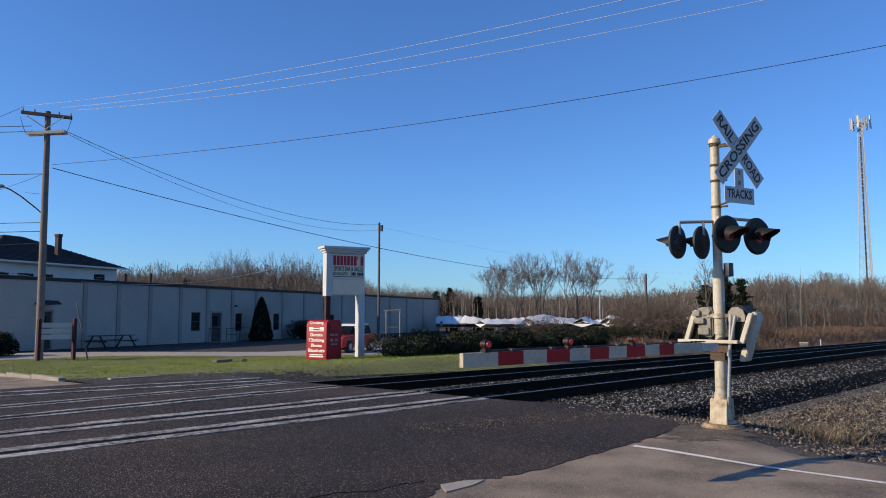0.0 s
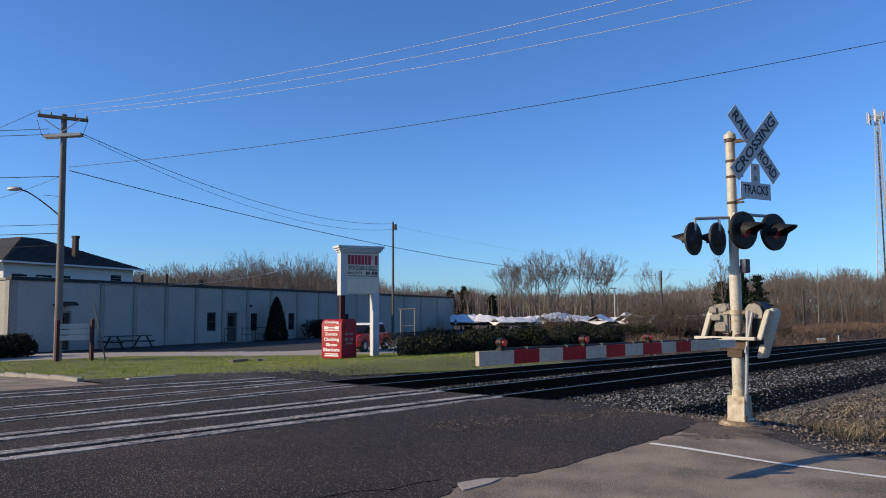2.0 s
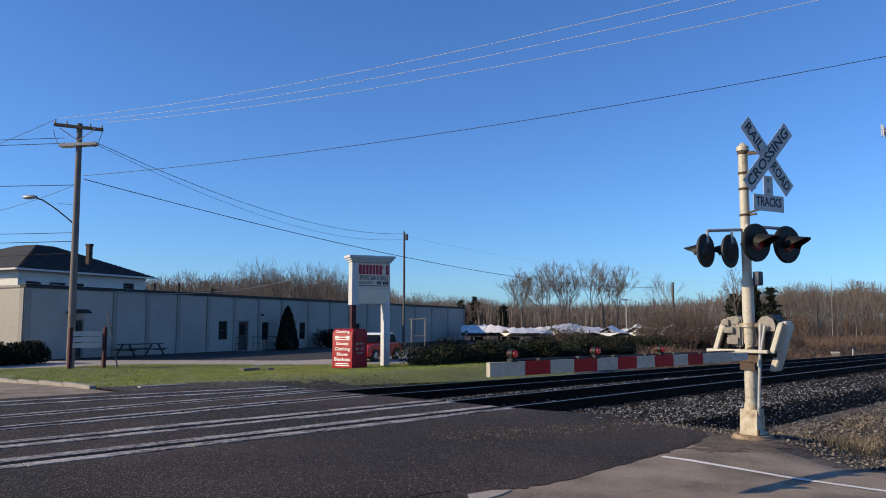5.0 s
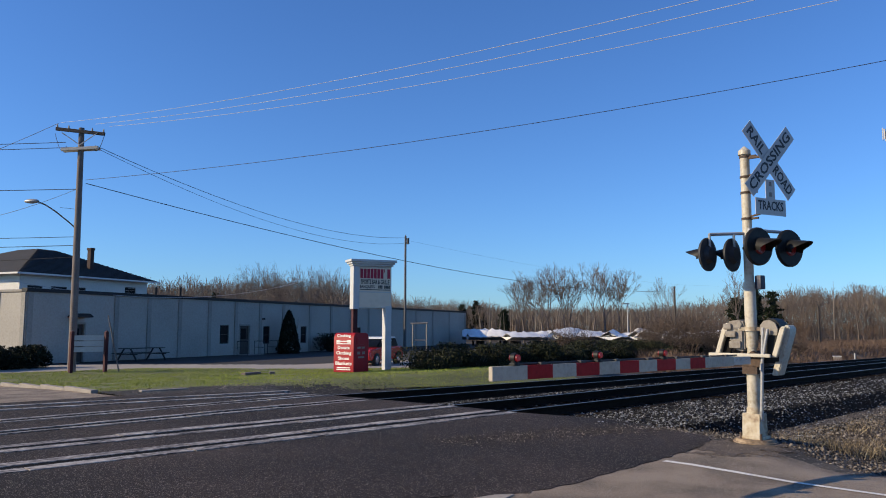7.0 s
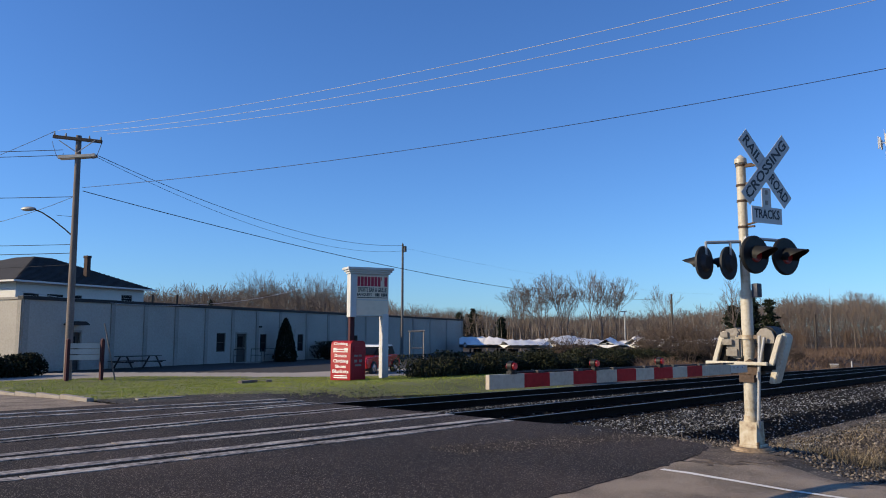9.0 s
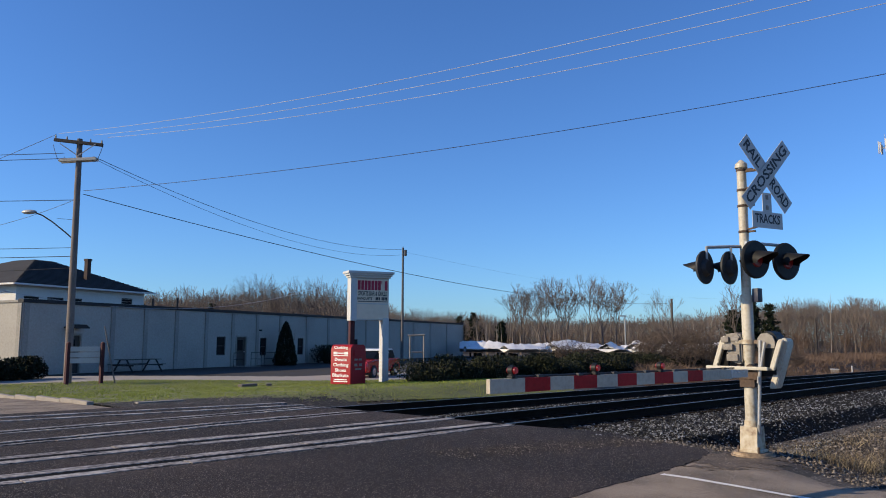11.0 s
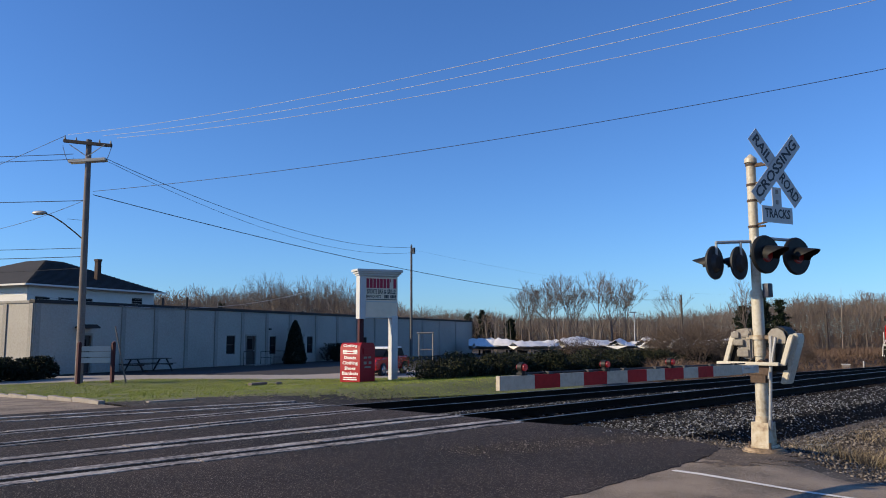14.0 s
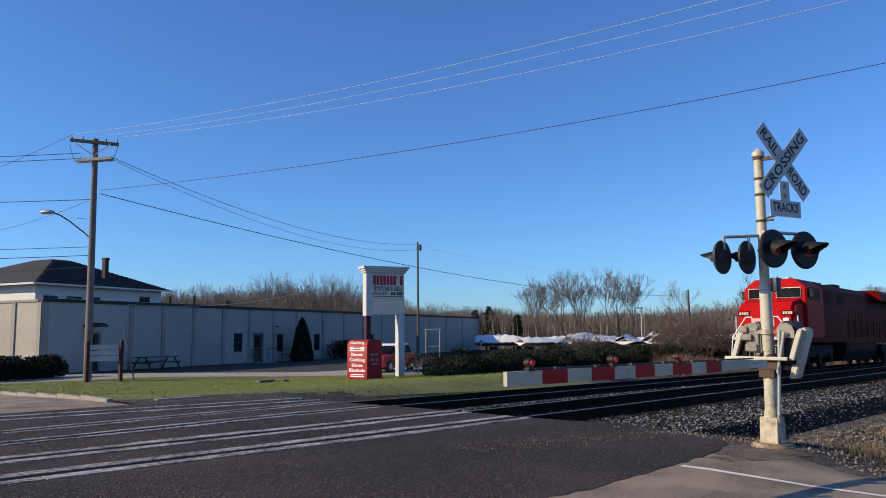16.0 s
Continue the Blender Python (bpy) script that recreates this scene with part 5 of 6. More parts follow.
# ---- roadside things ----
def pylon_sign():
    """Restaurant sign on two square posts, seen at an angle."""
    t = thing("pylon_sign", pose(20.0, 24.5, -0.13, 0, 0, -19) @ Matrix.Diagonal((0.93, 1, 1, 1)), "white pylon sign with red and black lettering on two posts", "sign")
    P = lambda name, bm, mat, label="", parent=t: part(name, bm, M[mat], parent, label)
    bm = bmesh.new()
    box(bm, -0.86, -0.66, -0.13, 0.13, -0.3, 2.55, None, 0.01)
    P("post", bm, "redpost", "dark rust-brown post")
    bm = bmesh.new()
    box(bm, -0.90, -0.62, -0.22, 0.22, 2.42, 4.18, None, 0.01)
    P("post_cladding", bm, "sign_blue", "white upper post cladding")
    bm = bmesh.new()
    box(bm, 0.62, 0.90, -0.20, 0.20, -0.3, 2.55, None, 0.01)
    P("post", bm, "sign_blue", "pale blue-white post")
    bm = bmesh.new()
    box(bm, 0.60, 0.92, -0.215, 0.215, 1.12, 1.16)
    P("band", bm, "sign_blue")
    bm = bmesh.new()
    box(bm, -0.62, 0.90, -0.16, 0.16, 2.46, 4.18, None, 0.01)
    cab = P("cabinet", bm, "sign_blue", "sign box")
    bm = bmesh.new()
    box(bm, -0.60, 0.86, -0.172, -0.158, 3.14, 4.12)
    up = P("upper_panel", bm, "panel", "cream panel with lettering", cab)
    bm = bmesh.new()
    box(bm, -0.60, 0.86, -0.172, -0.158, 2.50, 3.10)
    P("lower_panel", bm, "panel", "blank cream panel", cab)
    for z0, z1, o in ((4.18, 4.26, 0.05), (4.262, 4.34, 0.11), (4.342, 4.44, 0.17)):
        bm = bmesh.new()
        box(bm, -0.90 - o, 0.90 + o, -0.22 - o, 0.22 + o, z0, z1, None, 0.012)
        P("cornice", bm, "sign_blue", "stepped cornice")
    # the name stands as plain red bars
    for i in range(9):
        bm = bmesh.new()
        x = -0.57 + i * 0.158
        w = 0.132 if i != 7 else 0.035
        lo = 3.68 if i != 7 else 3.93
        box(bm, x, x + w, -0.178, -0.171, lo, 4.07)
        P("name_bar", bm, "letter_red", "", up)
    lettering("lettering", "SPORTS BAR & GRILLE", 0.26, M["letter_black"], up, pose(0.13, -0.175, 3.53, 90, 0, 0), 0.002, 1.34)
    lettering("lettering", "BANQUETS", 0.15, M["letter_black"], up, pose(-0.24, -0.175, 3.33, 90, 0, 0), 0.002, 0.68)
    for i in range(8):
        if i != 3:
            bm = bmesh.new()
            box(bm, 0.27 + i * 0.07, 0.325 + i * 0.07, -0.178, -0.171, 3.27, 3.40)
            P("number_bar", bm, "letter_black", "", up)
    bm = bmesh.new()
    box(bm, -0.56, 0.84, -0.178, -0.171, 3.20, 3.23)
    P("rule", bm, "letter_black", "", up)


pylon_sign()


def donation_bin():
    """A square bin that stands corner-on: lettering on the sunlit face, a chute and small print on the other."""
    t = thing("donation_bin", pose(18.24, 23.5, -0.2, 0, 0, 15), "red steel clothing donation bin with white lettering", "donation bin")
    bm = bmesh.new()
    prism(bm, [(-0.475, 0.06), (0.475, 0.06), (0.475, 1.36), (0.42, 1.48), (0.33, 1.54), (-0.33, 1.54), (-0.42, 1.48), (-0.475, 1.36)], "y", -0.475, 0.475)
    bmesh.ops.bevel(bm, geom=bm.edges[:], offset=0.012, segments=2, affect="EDGES")
    body = part("body", bm, M["red"], t, "red steel body", True)
    for x in (-0.36, 0.36):
        bm = bmesh.new()
        box(bm, x - 0.06, x + 0.06, -0.4, 0.4, -0.12, 0.06)
        part("skid", bm, M["train_dark"], t)
    bm = bmesh.new()
    box(bm, -0.30, 0.30, -0.505, -0.476, 1.10, 1.34, None, 0.012)
    part("chute", bm, M["red"], t, "chute flap")
    face = pose(-0.478, 0, 0, 90, 0, -90)
    for text, z, h, w in (("Clothing", 1.43, 0.14, 0.66), ("Donate", 0.98, 0.17, 0.56), ("Clothing", 0.78, 0.17, 0.72), ("Shoes", 0.58, 0.17, 0.52), ("Blankets", 0.39, 0.18, 0.76)):
        lettering("lettering", text, h, M["letter_white"], body, face @ pose(0, z, 0), 0.004, w)
    for y0, y1, z, h in ((-0.34, -0.16, 1.22, 0.05), (0.16, 0.34, 1.22, 0.05), (-0.22, 0.22, 1.22, 0.02), (-0.34, 0.34, 1.13, 0.018), (-0.30, 0.30, 0.235, 0.02), (-0.33, 0.33, 0.165, 0.02)):
        bm = bmesh.new()
        box(bm, -0.484, -0.474, y0, y1, z - h, z + h)
        part("print_bar", bm, M["letter_white"], body)
    for x0, x1, z, h in ((-0.25, -0.05, 0.98, 0.035), (0.02, 0.2, 0.98, 0.035), (-0.25, -0.08, 0.78, 0.05), (0.06, 0.22, 0.78, 0.05), (-0.2, 0.18, 0.62, 0.03)):
        bm = bmesh.new()
        box(bm, x0, x1, -0.484, -0.474, z - h, z + h)
        part("print_bar", bm, M["box_grey"], body)


donation_bin()


def red_posts():
    for x, y, h, s in ((11.35, 33.2, 1.66, 0.065), (12.65, 32.98, 1.66, 0.065)):
        bm = bmesh.new()
        prism(bm, [(-s, -0.4), (s, -0.4), (s, h - 0.06), (0, h), (-s, h - 0.06)], "y", -s, s)
        single("red_post", bm, M["redpost"], "dark red square timber post in the grass", "post", "red posts in the grass", place=pose(x, y, -0.25, 0, 0, 10))
    bm = bmesh.new()
    rod(bm, (0.0, 0, 0), (-0.52, 0.05, 2.35), 0.03, 0.025, 8)
    single("leaning_stick", bm, M["pole"], "thin pale stick leaning on the red post", "stick", place=pose(13.12, 32.7, -0.3))
    bm = bmesh.new()
    for z in (0.78, 1.02, 1.26):
        box(bm, -0.68, 0.68, -0.02, 0.02, z, z + 0.2, None, 0.01)
    single("notice_board", bm, M["signwhite"], "blank pale boards between the red posts", "board", place=pose(12.0, 33.18, -0.25, 0, 0, -10))
    # picnic table by the wall
    t = thing("picnic_table", BUILDING @ pose(6.5, -1.4, 0), "dark wooden picnic table beside the wall", "picnic table")
    bm = bmesh.new()
    for k in range(5):
        box(bm, -1.4, 1.4, -0.40 + k * 0.165, -0.25 + k * 0.165, 0.70, 0.74, None, 0.005)
    part("tabletop", bm, M["door"], t)
    for y in (-0.75, 0.65):
        bm = bmesh.new()
        box(bm, -1.4, 1.4, y, y + 0.25, 0.42, 0.46, None, 0.005)
        part("bench", bm, M["door"], t)
    for x in (-1.1, 1.1):
        bm = bmesh.new()
        rod(bm, (x, -0.75, 0), (x, -0.25, 0.7), 0.05, 0.05, 6)
        rod(bm, (x, 0.75, 0), (x, 0.25, 0.7), 0.05, 0.05, 6)
        box(bm, x - 0.04, x + 0.04, -0.75, 0.9, 0.36, 0.42)
        part("leg", bm, M["door"], t)
    # timber frame of pipes behind the hedge
    bm = bmesh.new()
    for x in (-0.36, 0.36):
        rod(bm, (x, 0, -0.3), (x, 0, 2.1), 0.035, 0.035, 8)
    rod(bm, (-0.48, 0, 2.06), (0.42, 0, 2.09), 0.04, 0.04, 8)
    rod(bm, (-0.36, 0, 1.2), (0.36, 0, 1.2), 0.025, 0.025, 8)
    single("pipe_frame", bm, M["box_grey"], "grey metal pipe frame behind the hedge", "frame", place=pose(27.4, 29.5, -0.3, 0, 0, -46))
    # weathered timber offcuts in the grass
    for x, y, r, w in ((15.3, 25.8, 20, 0.9), (15.9, 25.3, 60, 0.35)):
        bm = bmesh.new()
        box(bm, -w / 2, w / 2, -0.1, 0.1, 0, 0.12, None, 0.02)
        single("timber_block", bm, M["pole"], "weathered timber block lying in the grass", "timber", "timbers in the grass", place=pose(x, y, ground_z(x, y), 0, 0, r))


red_posts()


def parked_car():
    t = thing("car", pose(25.15, 30.65, -0.35, 0, 0, 206), "red car with a white roof parked on the lot", "car")
    bm = bmesh.new()
    prof = [(-2.1, 0.30), (2.05, 0.30), (2.12, 0.55), (2.05, 0.80), (1.0, 0.92), (-1.9, 0.95), (-2.15, 0.80)]
    prism(bm, prof, "y", -0.85, 0.85)
    bmesh.ops.bevel(bm, geom=bm.edges[:], offset=0.06, segments=3, affect="EDGES")
    part("body", bm, M["car_red"], t, "bright red body", True)
    bm = bmesh.new()
    prism(bm, [(-1.75, 0.94), (1.05, 0.92), (0.35, 1.36), (-1.35, 1.38)], "y", -0.72, 0.72)
    bmesh.ops.bevel(bm, geom=bm.edges[:], offset=0.04, segments=2, affect="EDGES")
    part("windows", bm, M["glass"], t, "dark windows", True)
    bm = bmesh.new()
    prism(bm, [(-1.40, 1.36), (0.42, 1.33), (0.30, 1.42), (-1.28, 1.44)], "y", -0.70, 0.70)
    part("roof", bm, M["car_white"], t, "white roof", True)
    for x in (-1.35, 1.35):
        for y in (-0.8, 0.8):
            bm = bmesh.new()
            rod(bm, (x, y - 0.1, 0.32), (x, y + 0.1, 0.32), 0.32, 0.32, 24)
            w = part("wheel", bm, M["rubber"], t, "", True)
            bm = bmesh.new()
            s = 1 if y > 0 else -1
            rod(bm, (x, y + s * 0.095, 0.32), (x, y + s * 0.115, 0.32), 0.2, 0.18, 20)
            part("rim", bm, M["chrome"], w, "", True)
    for y in (-0.6, 0.6):
        bm = bmesh.new()
        box(bm, -2.16, -2.10, y - 0.15, y + 0.15, 0.62, 0.76, None, 0.01)
        part("tail_light", bm, M["lens"], t)


parked_car()


def boat(place, length, high, seed):
    """A boat under white shrink wrap on a stand."""
    rng = np.random.default_rng(seed)
    t = thing("covered_boat", place, "boat under white winter shrink wrap", "boat", "boats in the yard")
    bm = bmesh.new()
    n, k = 14, 9
    rows = []
    for i in range(n + 1):
        f = i / n
        w = 1.25 * (1 - max(0, (f - 0.45) / 0.55) ** 2.2) * (0.88 + 0.12 * min(1, f * 4)) + 0.02
        peak = high * (0.55 + 0.45 * math.sin(math.pi * min(1, f * 1.15 + 0.1))) + rng.normal(0, 0.07)
        row = []
        for j in range(k):
            a = j / (k - 1) * 2 - 1
            row.append(bm.verts.new(((f - 0.5) * length, a * w, 0.95 + (peak * (1 - abs(a) ** 1.2)) + 0.04 * rng.normal())))
        rows.append(row)
    for a, b in zip(rows, rows[1:]):
        for j in range(k - 1):
            bm.faces.new((a[j], a[j + 1], b[j + 1], b[j]))
    bm.faces.new([r[0] for r in rows] + [r[-1] for r in rows[::-1]])
    bmesh.ops.recalc_face_normals(bm, faces=bm.faces)
    part("wrap", bm, M["wrap"], t, "white shrink wrap", True)
    bm = bmesh.new()
    rows = []
    for i in range(n + 1):
        f = i / n
        w = 1.2 * (1 - max(0, (f - 0.45) / 0.55) ** 2.2) + 0.02
        rows.append([bm.verts.new(p) for p in (((f - 0.5) * length, -w, 0.97), ((f - 0.5) * length, 0, 0.62 + 0.2 * max(0, f - 0.6)), ((f - 0.5) * length, w, 0.97))])
    for a, b in zip(rows, rows[1:]):
        for j in range(2):
            bm.faces.new((a[j], a[j + 1], b[j + 1], b[j]))
    bm.faces.new(rows[0])
    part("hull", bm, M["wrap"], t, "", True)
    for x in (-length * 0.3, length * 0.2):
        bm = bmesh.new()
        box(bm, x - 0.1, x + 0.1, -0.9, 0.9, 0.0, 0.5)
        part("stand", bm, M["train_dark"], t)


rng = np.random.default_rng(77)
for i in range(24):
    f = i / 29
    bx, by = 64 + 28 * f + rng.normal(0, 1.2), 58 - 25 * f + rng.normal(0, 1.6)
    boat(pose(bx, by, -0.36, 0, 0, rng.uniform(-60, 40)), rng.uniform(5.5, 7.5), rng.uniform(0.4, 1.0), 100 + i)


def trackside():
    t = thing("equipment_cabinet", pose(63.2, 20.9, ground_z(63.2, 20.9) - 0.03, 0, 0, 25), "low pale concrete equipment cabinet beside the far track", "cabinet")
    bm = bmesh.new()
    box(bm, -0.4, 0.4, -0.25, 0.25, -0.1, 0.36, None, 0.02)
    part("body", bm, M["concrete"], t)
    bm = bmesh.new()
    box(bm, -0.44, 0.44, -0.29, 0.29, 0.362, 0.42, None, 0.02)
    part("lid", bm, M["signwhite"], t, "white lid")
    bm = bmesh.new()
    rod(bm, (0, 0, -0.2), (0, 0, 0.62), 0.06, 0.055, 10)
    rod(bm, (0, 0, 0.62), (0, 0, 0.68), 0.055, 0.02, 10)
    single("marker_post", bm, M["signwhite"], "short white marker post beside the far track", "post", smooth=True, place=pose(65.0, 20.2, ground_z(65, 20.2)))


trackside()


# ---- plants ----
def shrub(name, place, radius, height, count, mat, label, category, seed, shape="round", twigs=60, size=0.07, group=""):
    """A shrub: inner twigs and many small leaf sprays with an uneven outline."""
    rng = np.random.default_rng(seed)
    t = thing(name, place, label, category, group)
    segs = []
    for _ in range(twigs):
        a, r = rng.uniform(0, 2 * math.pi), radius * math.sqrt(rng.random()) * 0.8
        segs.append(((r * 0.3 * math.cos(a), r * 0.3 * math.sin(a), -0.1), (r * math.cos(a), r * math.sin(a), height * rng.uniform(0.4, 0.9)), 0.016, 0.005))
    v, f = tubes(segs)
    raw("stem", v, f, M["bark"], kind="", parent=t)
    lobes = [(rng.normal(0, radius * 0.45, 2), rng.uniform(0.3, 0.8) * height, rng.uniform(0.35, 0.6)) for _ in range(9)]
    spots = []
    while len(spots) < count:
        if shape == "cone":
            z = rng.random() ** 1.25
            r = radius * (1 - z) ** 0.62 * (0.75 + 0.25 * rng.random()) * (1 + 0.10 * noise.noise((z * 6, rng.random() * 2, seed)))
            if z < 0.08:
                r *= 0.85
            a = rng.uniform(0, 2 * math.pi)
            spots.append((r * math.cos(a), r * math.sin(a), z * height))
        else:
            c, h, s = lobes[rng.integers(len(lobes))]
            d = rng.normal(size=3)
            d /= np.linalg.norm(d)
            d *= rng.random() ** 0.3
            p = np.array([c[0], c[1], h]) + d * np.array([radius * s * 1.3, radius * s * 1.3, height * s])
            if 0.02 < p[2] < height * 1.1:
                spots.append(p)
    v, f = leaves(rng, np.array(spots), size)
    raw("foliage", v, f, M[mat], kind="", parent=t)


hedge_x = 21.7
k = 0
while hedge_x < 48:
    f = (hedge_x - 22) / 26
    shrub("hedge_shrub", pose(hedge_x, 22.6 + 0.3 * math.sin(k * 1.7) + 1.3 * f, -0.33), 0.95, 1.0 + 0.2 * math.sin(k * 2.3) - 0.06 * f, 5200, "leaf",
          "dark green untrimmed yew shrub in the hedge", "shrub", 300 + k, twigs=90, size=0.052, group="hedge along the tracks")
    hedge_x += 1.25
    k += 1
shrub("thuja", BUILDING @ pose(20.9, -1.3, 0), 0.95, 3.2, 5200, "thuja", "tall dark conical thuja before the wall", "tree", 401, "cone", 20, 0.09)
shrub("wall_bush", BUILDING @ pose(26.6, -1.6, 0), 1.0, 1.35, 2600, "thuja", "round dark bush before the wall", "shrub", 402, size=0.08)
for i, x in enumerate((-5.4, -4.2, -3.0, -1.8)):
    shrub("wall_hedge", BUILDING @ pose(x, -3.0, 0), 0.90, 0.98, 4200, "thuja", "low dark clipped hedge at the building corner", "shrub", 410 + i, size=0.07, group="hedge at the building")


def bare_tree(at, height, seed, label, low=False, fine=False):
    rng = np.random.default_rng(seed)
    t = thing("bare_tree", pose(*at), label, "tree", "bare trees before the woods")
    trunk = 0.05 if low else 0.017 * height
    segs = branches(rng, height, trunk, 6 if fine else 5, 0.16 if low else 0.30, 0.75 if low else 0.33, 5 if low else 1, 0.007 if low else 0.012, 0.10 if low else 0.0)
    main = [s for s in segs if s[2] > trunk * 0.5]
    rest = [s for s in segs if s[2] <= trunk * 0.5]
    mat = M["tangle"] if low else M["bark"]
    v, f = tubes(main, 6)
    raw("trunk", v, f, mat, kind="", parent=t)
    v, f = tubes(rest, 3)
    raw("crown", v, f, mat, kind="", parent=t)


def by_bearing(px, depth):
    """Place at a bearing given as an offset across a 1568-wide first view, at a depth along it."""
    h, x = radians(43.4), (px - 784) / 1353 * depth
    return depth * math.cos(h) + x * math.sin(h), depth * math.sin(h) - x * math.cos(h)


for i, (px, depth, hgt) in enumerate(((866, 104, 9.8), (880, 107, 9.4), (912, 100, 9.9), (924, 104, 10.6), (946, 106, 11.2), (958, 101, 10.2), (1000, 104, 11.0), (1022, 107, 11.2), (1044, 103, 10.4), (1138, 98, 8.8), (1252, 90, 8.9),
                                      (340, 112, 9.6), (372, 110, 10.2), (398, 112, 10.8), (414, 109, 11.2), (430, 108, 11.6), (446, 111, 11.9), (470, 109, 11.2), (490, 112, 11.4), (508, 108, 11.0), (528, 111, 10.6), (548, 106, 10.7), (575, 108, 10.2), (600, 112, 9.9), (618, 110, 9.2), (700, 112, 6.9), (722, 114, 6.6),
                                      (152, 84, 6.6), (208, 88, 6.8))):
    x, y = by_bearing(px, depth)
    bare_tree((x, y, -0.5), hgt, 500 + i, "bare leafless tree with fine forked branches", fine=i < 9)
for i, (px, depth, hgt) in enumerate(((948, 46, 2.6), (985, 46, 2.3), (1092, 50, 2.5), (1112, 47, 2.9), (1128, 49, 3.1), (1150, 48, 3.2), (1172, 46, 2.9), (1195, 48, 3.0), (1218, 47, 2.7), (1240, 50, 2.4), (1330, 52, 1.8), (1352, 54, 1.6))):
    x, y = by_bearing(px, depth)
    bare_tree((x, y, -0.5), hgt, 540 + i, "low tangled bare thorn bush behind the hedge", True)


def pine(at, height, seed):
    rng = np.random.default_rng(seed)
    t = thing("pine", pose(*at), "dark green pine with ragged tiers", "tree", "pines at the woods")
    segs = [((0, 0, 0), (0, 0, height), 0.18, 0.03)]
    spots = []
    z = height * 0.14
    while z < height * 0.97:
        r = (height * 0.27) * (1 - z / height) ** 0.75 + 0.15
        for k in range(rng.integers(3, 6)):
            a = rng.uniform(0, 2 * math.pi)
            rr = r * rng.uniform(0.45, 1.3)
            end = (rr * math.cos(a), rr * math.sin(a), z + rr * rng.uniform(0.15, 0.5))
            segs.append(((0, 0, z), end, 0.04, 0.01))
            for _ in range(80):
                q = rng.uniform(0.2, 1.06)
                spots.append((end[0] * q + rng.normal(0, 0.13), end[1] * q + rng.normal(0, 0.13), z + (end[2] - z) * q + rng.normal(0.05, 0.10)))
        z += height * 0.062
    v, f = tubes(segs, 5)
    raw("trunk", v, f, M["bark"], kind="", parent=t)
    v, f = leaves(rng, np.array(spots), 0.13)
    raw("crown", v, f, M["needle"], kind="", parent=t)


for i, (px, depth, h) in enumerate(((772, 128, 6.0), (796, 126, 6.6), (805, 130, 5.6), (1248, 92, 5.6), (1266, 95, 6.4), (1284, 90, 6.6), (1311, 94, 6.5), (845, 118, 4.8), (330, 118, 7.6))):
    x, y = by_bearing(px, depth)
    pine((x, y, -0.5), h, 600 + i)


